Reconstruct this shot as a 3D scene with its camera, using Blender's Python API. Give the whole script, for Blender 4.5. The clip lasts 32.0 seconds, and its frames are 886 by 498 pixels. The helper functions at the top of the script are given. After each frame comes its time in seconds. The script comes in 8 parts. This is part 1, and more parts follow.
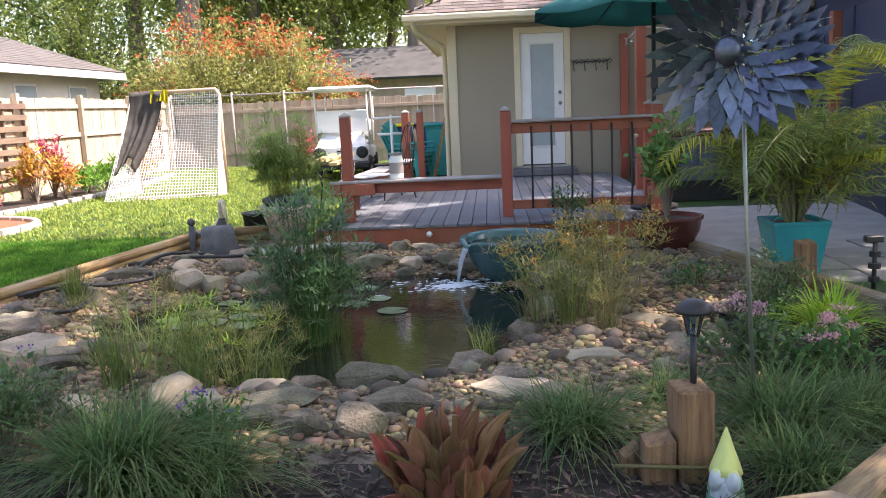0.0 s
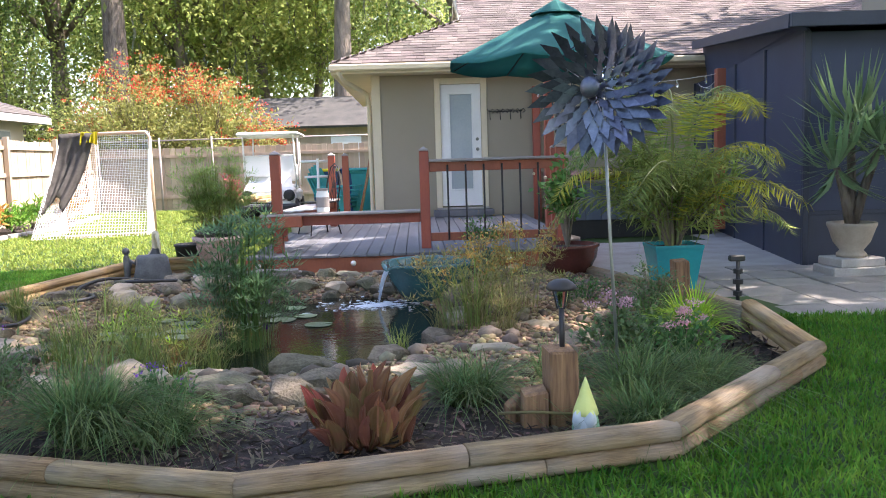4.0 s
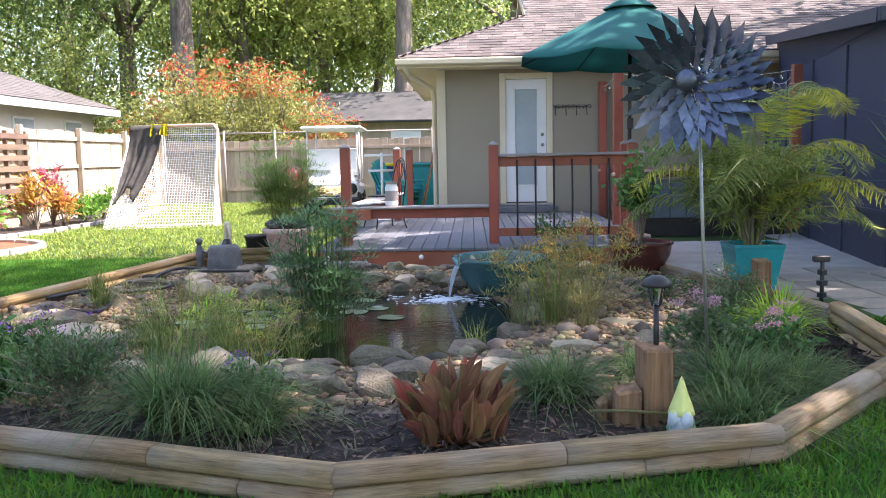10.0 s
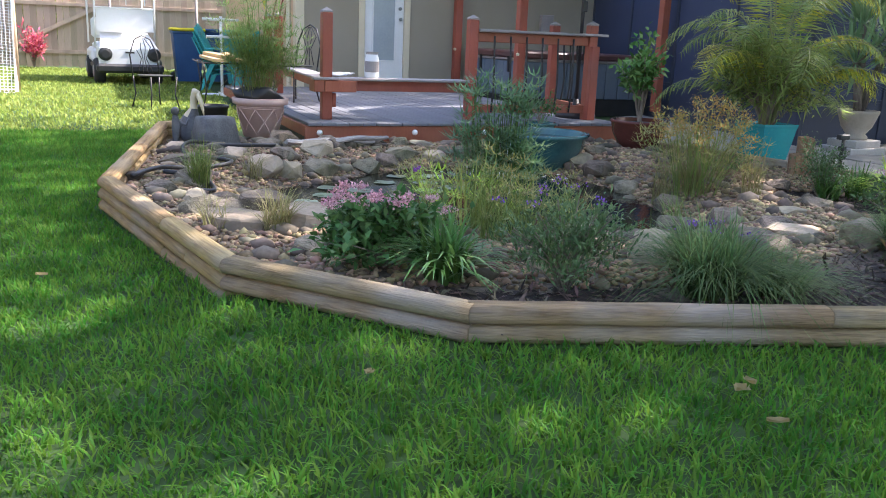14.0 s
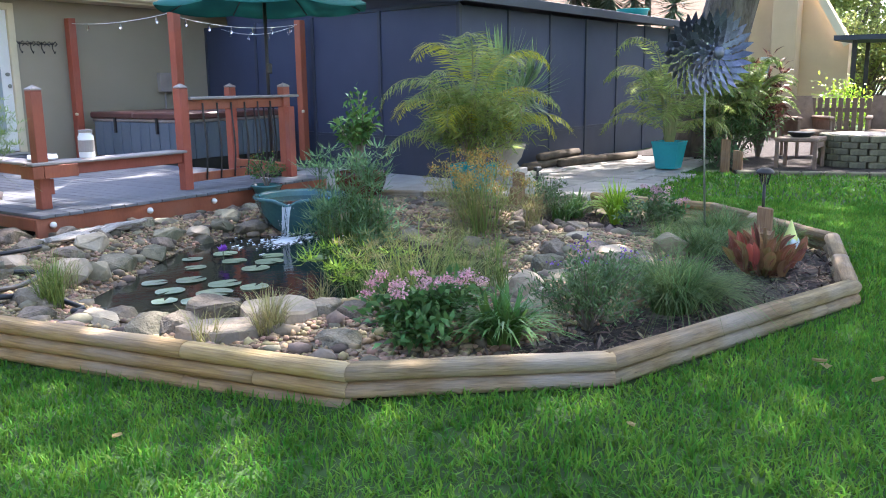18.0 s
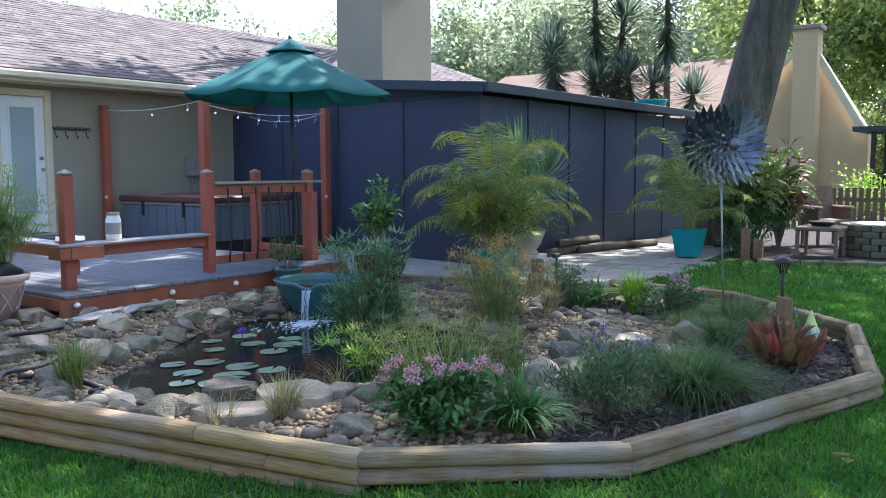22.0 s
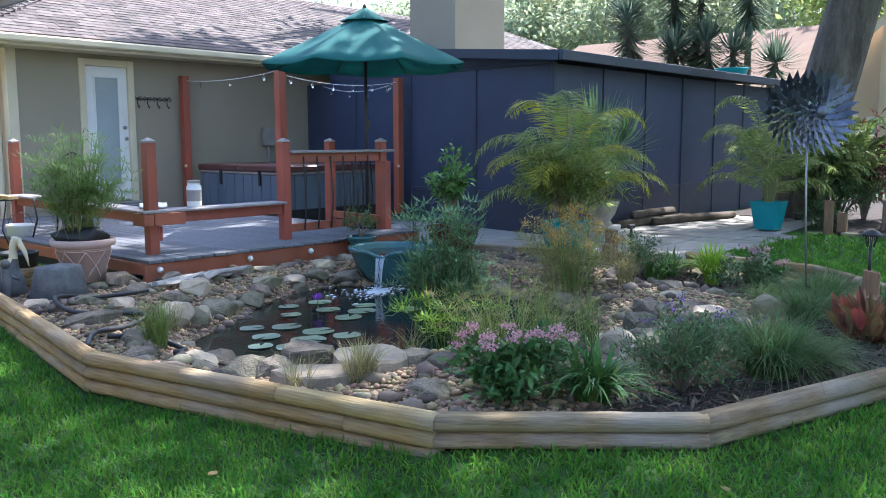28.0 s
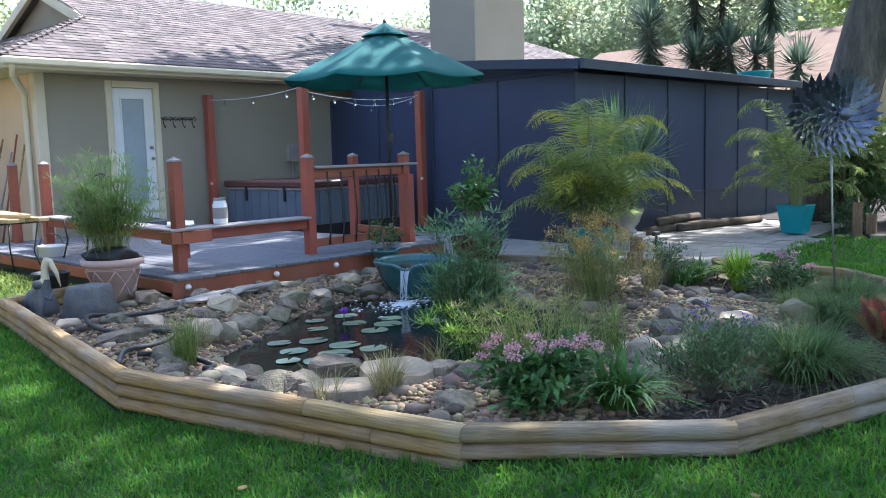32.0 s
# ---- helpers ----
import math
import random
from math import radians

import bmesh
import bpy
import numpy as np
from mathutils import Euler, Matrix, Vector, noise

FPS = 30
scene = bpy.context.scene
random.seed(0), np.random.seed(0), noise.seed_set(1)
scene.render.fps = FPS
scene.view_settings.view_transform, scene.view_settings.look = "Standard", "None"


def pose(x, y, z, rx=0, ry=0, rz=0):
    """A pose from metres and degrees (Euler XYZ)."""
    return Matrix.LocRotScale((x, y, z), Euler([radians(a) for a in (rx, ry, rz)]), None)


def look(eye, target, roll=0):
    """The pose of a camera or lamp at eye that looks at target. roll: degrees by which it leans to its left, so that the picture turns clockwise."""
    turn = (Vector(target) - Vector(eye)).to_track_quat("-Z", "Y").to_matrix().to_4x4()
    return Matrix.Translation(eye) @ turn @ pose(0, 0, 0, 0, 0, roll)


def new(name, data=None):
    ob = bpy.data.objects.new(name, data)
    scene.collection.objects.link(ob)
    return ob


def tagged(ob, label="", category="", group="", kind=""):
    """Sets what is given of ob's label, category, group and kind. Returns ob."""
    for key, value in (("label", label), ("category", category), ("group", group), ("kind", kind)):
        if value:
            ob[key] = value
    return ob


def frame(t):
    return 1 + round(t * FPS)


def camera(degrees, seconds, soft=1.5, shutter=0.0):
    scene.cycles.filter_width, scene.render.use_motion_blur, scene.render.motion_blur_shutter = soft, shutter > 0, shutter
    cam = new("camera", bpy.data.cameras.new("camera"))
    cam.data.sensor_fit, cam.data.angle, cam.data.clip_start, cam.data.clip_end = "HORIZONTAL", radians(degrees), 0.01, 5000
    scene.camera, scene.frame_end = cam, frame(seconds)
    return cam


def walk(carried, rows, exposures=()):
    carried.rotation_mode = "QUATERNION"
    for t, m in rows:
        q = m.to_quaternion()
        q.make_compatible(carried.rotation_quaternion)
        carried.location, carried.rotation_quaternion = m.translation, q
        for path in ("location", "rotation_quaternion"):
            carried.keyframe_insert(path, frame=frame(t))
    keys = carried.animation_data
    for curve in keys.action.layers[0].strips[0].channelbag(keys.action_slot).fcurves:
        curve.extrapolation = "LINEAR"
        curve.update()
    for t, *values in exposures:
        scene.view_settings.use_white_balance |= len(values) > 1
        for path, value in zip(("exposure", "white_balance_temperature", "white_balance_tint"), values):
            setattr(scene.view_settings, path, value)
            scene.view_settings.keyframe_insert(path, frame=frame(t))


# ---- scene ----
cam = camera(55.0, 32.0, soft=1.0)
PATH = [
    (0, (0.535, 1.709, 1.42), (0.413, 3.678, 1.092), -2.5),
    (0.5, (0.551, 1.591, 1.408), (0.411, 3.561, 1.091), -1.9),
    (1, (0.479, 1.381, 1.35), (0.23, 3.343, 1.057), -1.3),
    (1.5, (0.594, 1.255, 1.311), (0.282, 3.217, 1.082), -2.3),
    (2, (0.659, 1.107, 1.316), (0.358, 3.072, 1.101), -1.8),
    (2.5, (0.66, 1.049, 1.304), (0.495, 3.031, 1.101), -1.2),
    (3, (0.645, 1.005, 1.278), (0.697, 2.993, 1.072), -1.2),
    (3.5, (0.613, 0.995, 1.276), (0.676, 2.983, 1.064), -1.6),
    (5.5, (0.583, 0.986, 1.258), (0.596, 2.975, 1.047), -2.0),
    (6, (0.569, 0.983, 1.261), (0.57, 2.97, 1.034), -1.9),
    (6.5, (0.572, 0.991, 1.262), (0.563, 2.976, 1.02), -1.9),
    (7, (0.588, 0.986, 1.27), (0.568, 2.971, 1.025), -2.2),
    (7.5, (0.592, 0.984, 1.27), (0.573, 2.971, 1.036), -2.3),
    (8, (0.604, 0.968, 1.277), (0.584, 2.956, 1.052), -2.6),
    (8.5, (0.596, 0.973, 1.273), (0.579, 2.961, 1.056), -2.6),
    (9, (0.567, 0.984, 1.27), (0.552, 2.973, 1.058), -2.5),
    (9.5, (0.532, 0.999, 1.277), (0.509, 2.987, 1.064), -1.9),
    (10, (0.433, 1.03, 1.26), (0.365, 3.017, 1.042), -1.1),
    (10.5, (0.162, 1.066, 1.208), (0.034, 3.041, 0.921), -0.3),
    (11, (-0.285, 1.138, 1.251), (-0.404, 3.106, 0.913), 0.5),
    (11.5, (-0.742, 1.156, 1.223), (-0.777, 3.119, 0.843), 1.0),
    (12, (-1.247, 1.149, 1.183), (-1.065, 3.104, 0.802), 2.3),
    (12.5, (-1.772, 1.236, 1.116), (-1.547, 3.187, 0.734), 1.0),
    (13, (-2.261, 1.348, 1.086), (-1.978, 3.284, 0.673), 0.1),
    (13.5, (-2.73, 1.523, 1.132), (-2.231, 3.403, 0.667), 1.4),
    (15.5, (-4.365, 2.323, 1.243), (-3.173, 3.861, 0.78), 0.8),
    (16, (-4.625, 2.642, 1.292), (-3.392, 4.147, 0.831), 0.7),
    (16.5, (-4.704, 2.956, 1.284), (-3.353, 4.344, 0.783), 0.5),
    (17, (-4.698, 3.07, 1.252), (-3.227, 4.353, 0.814), -0.5),
    (17.5, (-5.15, 2.96, 1.36), (-3.57, 4.1, 0.91), -1.0),
    (18, (-5.184, 2.919, 1.381), (-3.575, 4.043, 0.998), -0.7),
    (18.5, (-5.177, 2.915, 1.386), (-3.555, 4.041, 1.068), -0.6),
    (19, (-5.175, 2.915, 1.375), (-3.547, 4.043, 1.094), -0.6),
    (19.5, (-5.174, 2.913, 1.382), (-3.562, 4.067, 1.122), -0.7),
    (20, (-5.172, 2.907, 1.387), (-3.56, 4.066, 1.146), -0.7),
    (20.5, (-5.188, 2.88, 1.402), (-3.571, 4.036, 1.183), -0.7),
    (21, (-5.2, 2.884, 1.394), (-3.585, 4.046, 1.192), -0.5),
    (21.5, (-5.207, 2.881, 1.394), (-3.597, 4.051, 1.2), -0.3),
    (22, (-5.199, 2.877, 1.396), (-3.595, 4.057, 1.209), -0.2),
    (22.5, (-5.188, 2.873, 1.394), (-3.582, 4.051, 1.209), -0.2),
    (23, (-5.185, 2.879, 1.382), (-3.571, 4.044, 1.188), -0.2),
    (23.5, (-5.187, 2.889, 1.388), (-3.567, 4.044, 1.184), -0.2),
    (24, (-5.198, 2.901, 1.379), (-3.586, 4.068, 1.18), 0.0),
    (24.5, (-5.228, 2.913, 1.378), (-3.805, 4.303, 1.172), -0.5),
    (26.5, (-5.228, 2.904, 1.372), (-3.768, 4.251, 1.13), -0.1),
    (27, (-5.219, 2.91, 1.368), (-3.747, 4.242, 1.126), -0.0),
    (27.5, (-5.219, 2.907, 1.371), (-3.734, 4.223, 1.123), -0.2),
    (28, (-5.223, 2.901, 1.375), (-3.727, 4.203, 1.122), -0.1),
    (28.5, (-5.222, 2.899, 1.374), (-3.712, 4.186, 1.125), -0.1),
    (29, (-5.224, 2.895, 1.386), (-3.709, 4.179, 1.146), -0.3),
    (29.5, (-5.22, 2.896, 1.383), (-3.708, 4.183, 1.149), -0.5),
    (30, (-5.224, 2.9, 1.391), (-3.721, 4.2, 1.165), -0.6),
    (30.5, (-5.225, 2.887, 1.377), (-3.746, 4.214, 1.152), -0.9),
    (31, (-5.229, 2.881, 1.379), (-3.768, 4.226, 1.149), -1.2),
    (31.5, (-5.23, 2.882, 1.383), (-3.772, 4.232, 1.151), -1.4),
    (32, (-5.232, 2.876, 1.381), (-3.773, 4.225, 1.155), -1.6),
]
EXPOSURES = [(0, 1.68, 6850, 22), (1, 1.74, 6850, 22), (2, 1.54, 6800, 21), (3, 1.76, 6700, 21), (6, 1.94, 6550, 21), (9, 1.9, 6450, 21), (10, 1.87, 6430, 21), (11, 2.0, 6500, 21), (12, 1.93, 6450, 21), (13.5, 1.85, 6400, 20), (15.5, 2.55, 6250, 20), (17, 2.66, 6200, 20), (18, 2.3, 6250, 18), (19, 1.78, 6000, 16), (22, 1.66, 5720, 14), (23, 1.72, 5720, 14), (27, 1.76, 5720, 14), (31, 1.8, 5720, 14), (32, 1.75, 5720, 14)]
walk(cam, [(t, look(eye, target, roll)) for t, eye, target, roll in PATH], EXPOSURES)
# ---- world ----
SUN_TO = Vector((0.60, -0.03, 0.80)).normalized()
SUN_EL = math.asin(SUN_TO.z)
world = bpy.data.worlds.new("sky")
scene.world = world
world.use_nodes = True
wn = world.node_tree
sky = wn.nodes.new("ShaderNodeTexSky")
sky.sky_type = "NISHITA"
sky.sun_disc = False
sky.sun_elevation = SUN_EL
sky.sun_rotation = math.atan2(SUN_TO.x, SUN_TO.y)
sky.dust_density = 2.0
wn.nodes["Background"].inputs["Strength"].default_value = 0.19
wn.links.new(sky.outputs["Color"], wn.nodes["Background"].inputs["Color"])
sun = new("sun", bpy.data.lights.new("sun", "SUN"))
sun.data.energy = 5.0
sun.data.angle = radians(0.6)
sun.data.color = (1.0, 0.95, 0.86)
sun.matrix_world = look(SUN_TO * 60, (0, 0, 0))

# ---- building helpers ----
rng = np.random.default_rng(7)
LAWN = 0.065
STUFF = {"foliage", "branchwork", "stalk_mass", "frond_foliage", "bloom", "corolla", "seed_fluff", "dry_thatch", "crown", "hanging_moss", "net", "leaf_crown"}


def mesh_from(name, verts, faces, mats=(), smooth=False):
    me = bpy.data.meshes.new(name)
    me.from_pydata([tuple(v) for v in verts], [], faces)
    for m in mats:
        me.materials.append(m)
    if smooth:
        me.polygons.foreach_set("use_smooth", [True] * len(me.polygons))
    me.update()
    return me


def bm_mesh(name, bm, material, smooth=False):
    me = bpy.data.meshes.new(name)
    bmesh.ops.recalc_face_normals(bm, faces=bm.faces)
    bm.to_mesh(me)
    bm.free()
    if material:
        me.materials.append(material)
    if smooth:
        me.polygons.foreach_set("use_smooth", [True] * len(me.polygons))
    return me


def thing(name, loc, label, category, group="", kind="", rz=0.0):
    ob = new(name)
    ob.matrix_basis = pose(*loc, 0, 0, rz)
    ob.empty_display_size = 0.1
    return tagged(ob, label, category, group, kind)


def part(name, bm, material, parent, label="", smooth=False, at=None):
    me = bm if isinstance(bm, bpy.types.Mesh) else bm_mesh(name, bm, material, smooth)
    ob = new(name, me)
    ob.parent = parent
    if at is not None:
        ob.matrix_basis = at
    if label:
        ob["label"] = label
    if name in STUFF:
        ob["kind"] = "stuff"
    return ob


def solid(name, bm, material, label, category, group="", kind="", smooth=False, at=None):
    me = bm if isinstance(bm, bpy.types.Mesh) else bm_mesh(name, bm, material, smooth)
    ob = new(name, me)
    if at is not None:
        ob.matrix_basis = at
    return tagged(ob, label, category, group, kind)


def box(x0, y0, z0, x1, y1, z1, bevel=0.0, bm=None):
    bm = bm or bmesh.new()
    made = bmesh.ops.create_cube(bm, size=1.0)["verts"]
    bmesh.ops.transform(bm, verts=made, matrix=Matrix.Translation(((x0 + x1) / 2, (y0 + y1) / 2, (z0 + z1) / 2)) @ Matrix.Diagonal((x1 - x0, y1 - y0, z1 - z0, 1)))
    if bevel > 0:
        edges = list({e for v in made for e in v.link_edges})
        bmesh.ops.bevel(bm, geom=edges, offset=bevel, segments=1, affect="EDGES")
    return bm


def rod(p0, p1, r0, r1=None, n=8, bm=None):
    bm = bm or bmesh.new()
    p0, p1 = Vector(p0), Vector(p1)
    made = bmesh.ops.create_cone(bm, cap_ends=True, segments=n, radius1=r0, radius2=r0 if r1 is None else r1, depth=(p1 - p0).length)["verts"]
    turn = (p1 - p0).to_track_quat("Z", "Y").to_matrix().to_4x4()
    bmesh.ops.transform(bm, verts=made, matrix=Matrix.Translation((p0 + p1) / 2) @ turn)
    return bm


def tube(points, radii, n=7, bm=None, close=True):
    """A bent tube through the points."""
    bm = bm or bmesh.new()
    pts = [Vector(p) for p in points]
    if not hasattr(radii, "__len__"):
        radii = [radii] * len(pts)
    rings, side = [], None
    for i, p in enumerate(pts):
        d = (pts[min(i + 1, len(pts) - 1)] - pts[max(i - 1, 0)]).normalized()
        if side is None:
            side = d.orthogonal().normalized()
        side = (side - d * side.dot(d)).normalized()
        up = d.cross(side)
        rings.append([bm.verts.new(p + (side * math.cos(a) + up * math.sin(a)) * radii[i]) for a in (2 * math.pi * k / n for k in range(n))])
    for a, b in zip(rings, rings[1:]):
        for k in range(n):
            bm.faces.new((a[k], a[(k + 1) % n], b[(k + 1) % n], b[k]))
    if close:
        bm.faces.new(rings[0][::-1])
        bm.faces.new(rings[-1])
    return bm


def lathe(profile, n=24, bm=None, wobble=0.0):
    """A turned body round z from (radius, z) pairs, bottom to top."""
    bm = bm or bmesh.new()
    rings = []
    for r, z in profile:
        rings.append([bm.verts.new((r * math.cos(a) * (1 + wobble * math.sin(3 * a)), r * math.sin(a), z)) for a in (2 * math.pi * k / n for k in range(n))])
    for a, b in zip(rings, rings[1:]):
        for k in range(n):
            bm.faces.new((a[k], a[(k + 1) % n], b[(k + 1) % n], b[k]))
    bm.faces.new(rings[0][::-1])
    bm.faces.new(rings[-1])
    return bm


def prism(outline, z0, z1, bm=None):
    """A flat body with the outline (x, y), from z0 to z1."""
    bm = bm or bmesh.new()
    low = [bm.verts.new((x, y, z0)) for x, y in outline]
    high = [bm.verts.new((x, y, z1)) for x, y in outline]
    bm.faces.new(low[::-1])
    bm.faces.new(high)
    for k in range(len(low)):
        j = (k + 1) % len(low)
        bm.faces.new((low[k], low[j], high[j], high[k]))
    return bm


def slab(corners, thick, bm=None):
    """A plate below four or more 3D corners."""
    bm = bm or bmesh.new()
    c = [Vector(p) for p in corners]
    nrm = (c[1] - c[0]).cross(c[2] - c[0]).normalized()
    if nrm.z < 0:
        nrm = -nrm
    top = [bm.verts.new(p) for p in c]
    low = [bm.verts.new(p - nrm * thick) for p in c]
    bm.faces.new(top)
    bm.faces.new(low[::-1])
    for k in range(len(c)):
        j = (k + 1) % len(c)
        bm.faces.new((top[k], low[k], low[j], top[j]))
    return bm


def stone_bm(size, seed, rough=0.16, cuts=3):
    """A blocky, water-worn field stone about the size (x, y, z), with its middle at 0."""
    pick = random.Random(seed * 17 + 3)
    bm = bmesh.new()
    n = 13
    for k in range(n):
        h = 1 - 2 * (k + 0.5) / n
        a = 2.399 * k + pick.uniform(-0.5, 0.5)
        w = math.sqrt(1 - h * h)
        r = pick.uniform(0.9, 1.18)
        bm.verts.new((w * math.cos(a) * r, w * math.sin(a) * r, max(-0.8, min(0.8, h * 1.15))))
    hull = bmesh.ops.convex_hull(bm, input=bm.verts[:])
    loose = [v for v in bm.verts if not v.link_faces]
    bmesh.ops.delete(bm, geom=loose, context="VERTS")
    bmesh.ops.dissolve_limit(bm, angle_limit=0.3, verts=bm.verts[:], edges=bm.edges[:])
    bmesh.ops.bevel(bm, geom=bm.edges[:], offset=0.13, segments=2, profile=0.6, affect="EDGES", clamp_overlap=True)
    off = Vector((seed * 3.1, seed * 1.7, seed * 0.9))
    for v in bm.verts:
        k = 1.10 + rough * (0.5 * noise.noise(v.co * 1.6 + off) + 0.4 * noise.noise(v.co * 4.5 + off))
        v.co = Vector((v.co.x * size[0] * 0.5 * k, v.co.y * size[1] * 0.5 * k, v.co.z * size[2] * 0.5 * k))
    bmesh.ops.recalc_face_normals(bm, faces=bm.faces[:])
    return bm


def quads_mesh(name, centres, dirs, sides, lengths, widths, material, bend=0.25, segs=1):
    """Many small leaves in one mesh: each starts at its centre, runs along dirs, is widths wide along sides."""
    n = len(centres)
    up = np.cross(sides, dirs)
    up /= np.maximum(np.linalg.norm(up, axis=1, keepdims=True), 1e-6)
    L, W = lengths[:, None], widths[:, None] * 0.5
    mid = centres + dirs * L * 0.45 + up * L * bend * 0.35
    tip = centres + dirs * L - up * L * bend * 0.25
    v = np.stack([centres, mid - sides * W, tip, mid + sides * W], axis=1).reshape(-1, 3)
    me = bpy.data.meshes.new(name)
    me.vertices.add(n * 4)
    me.vertices.foreach_set("co", v.astype(np.float32).ravel())
    base = np.arange(n)[:, None] * 4
    tri = np.concatenate([base + np.array([[0, 1, 3]]), base + np.array([[1, 2, 3]])], axis=1).reshape(-1)
    me.loops.add(n * 6)
    me.loops.foreach_set("vertex_index", tri.astype(np.int32))
    me.polygons.add(n * 2)
    me.polygons.foreach_set("loop_start", np.arange(0, n * 6, 3, dtype=np.int32))
    me.materials.append(material)
    me.update(calc_edges=True)
    return me


def strips_mesh(name, paths, sides, widths, material):
    """Many blades in one mesh: paths (n, k, 3), sides (n, 3), widths (n, k)."""
    n, k, _ = paths.shape
    s = sides[:, None, :] * widths[:, :, None] * 0.5
    v = np.stack([paths - s, paths + s], axis=2).reshape(-1, 3)
    me = bpy.data.meshes.new(name)
    me.vertices.add(len(v))
    me.vertices.foreach_set("co", v.astype(np.float32).ravel())
    rows = np.arange(k - 1) * 2
    quad = np.stack([rows, rows + 1, rows + 3, rows + 2], axis=1)
    idx = (np.arange(n)[:, None, None] * 2 * k + quad[None]).reshape(-1)
    me.loops.add(len(idx))
    me.loops.foreach_set("vertex_index", idx.astype(np.int32))
    me.polygons.add(len(idx) // 4)
    me.polygons.foreach_set("loop_start", np.arange(0, len(idx), 4, dtype=np.int32))
    me.materials.append(material)
    me.update(calc_edges=True)
    me.polygons.foreach_set("use_smooth", [True] * len(me.polygons))
    return me


def unit(a):
    return a / np.maximum(np.linalg.norm(a, axis=-1, keepdims=True), 1e-9)


def arcs(n, base, height, spread, k=5, droop=0.5, jitter=0.05, az=None):
    """Curved blades out of base (n, 3): they rise and lean outward."""
    az = rng.uniform(0, 2 * np.pi, n) if az is None else az
    h = height * rng.uniform(0.6, 1.05, n)
    r = spread * rng.uniform(0.15, 1.0, n)
    t = np.linspace(0, 1, k)[None, :]
    out = r[:, None] * t ** 1.7
    z = h[:, None] * (t - droop * (r[:, None] / max(spread, 1e-6)) * t ** 3)
    x = base[:, 0, None] + np.cos(az)[:, None] * out
    y = base[:, 1, None] + np.sin(az)[:, None] * out
    p = np.stack([x, y, base[:, 2, None] + z], axis=2)
    p[:, 1:, :2] += rng.normal(0, jitter * spread, (n, 1, 2)) * t[:, 1:, None]
    sides = np.stack([-np.sin(az), np.cos(az), np.zeros(n)], axis=1)
    return p, sides

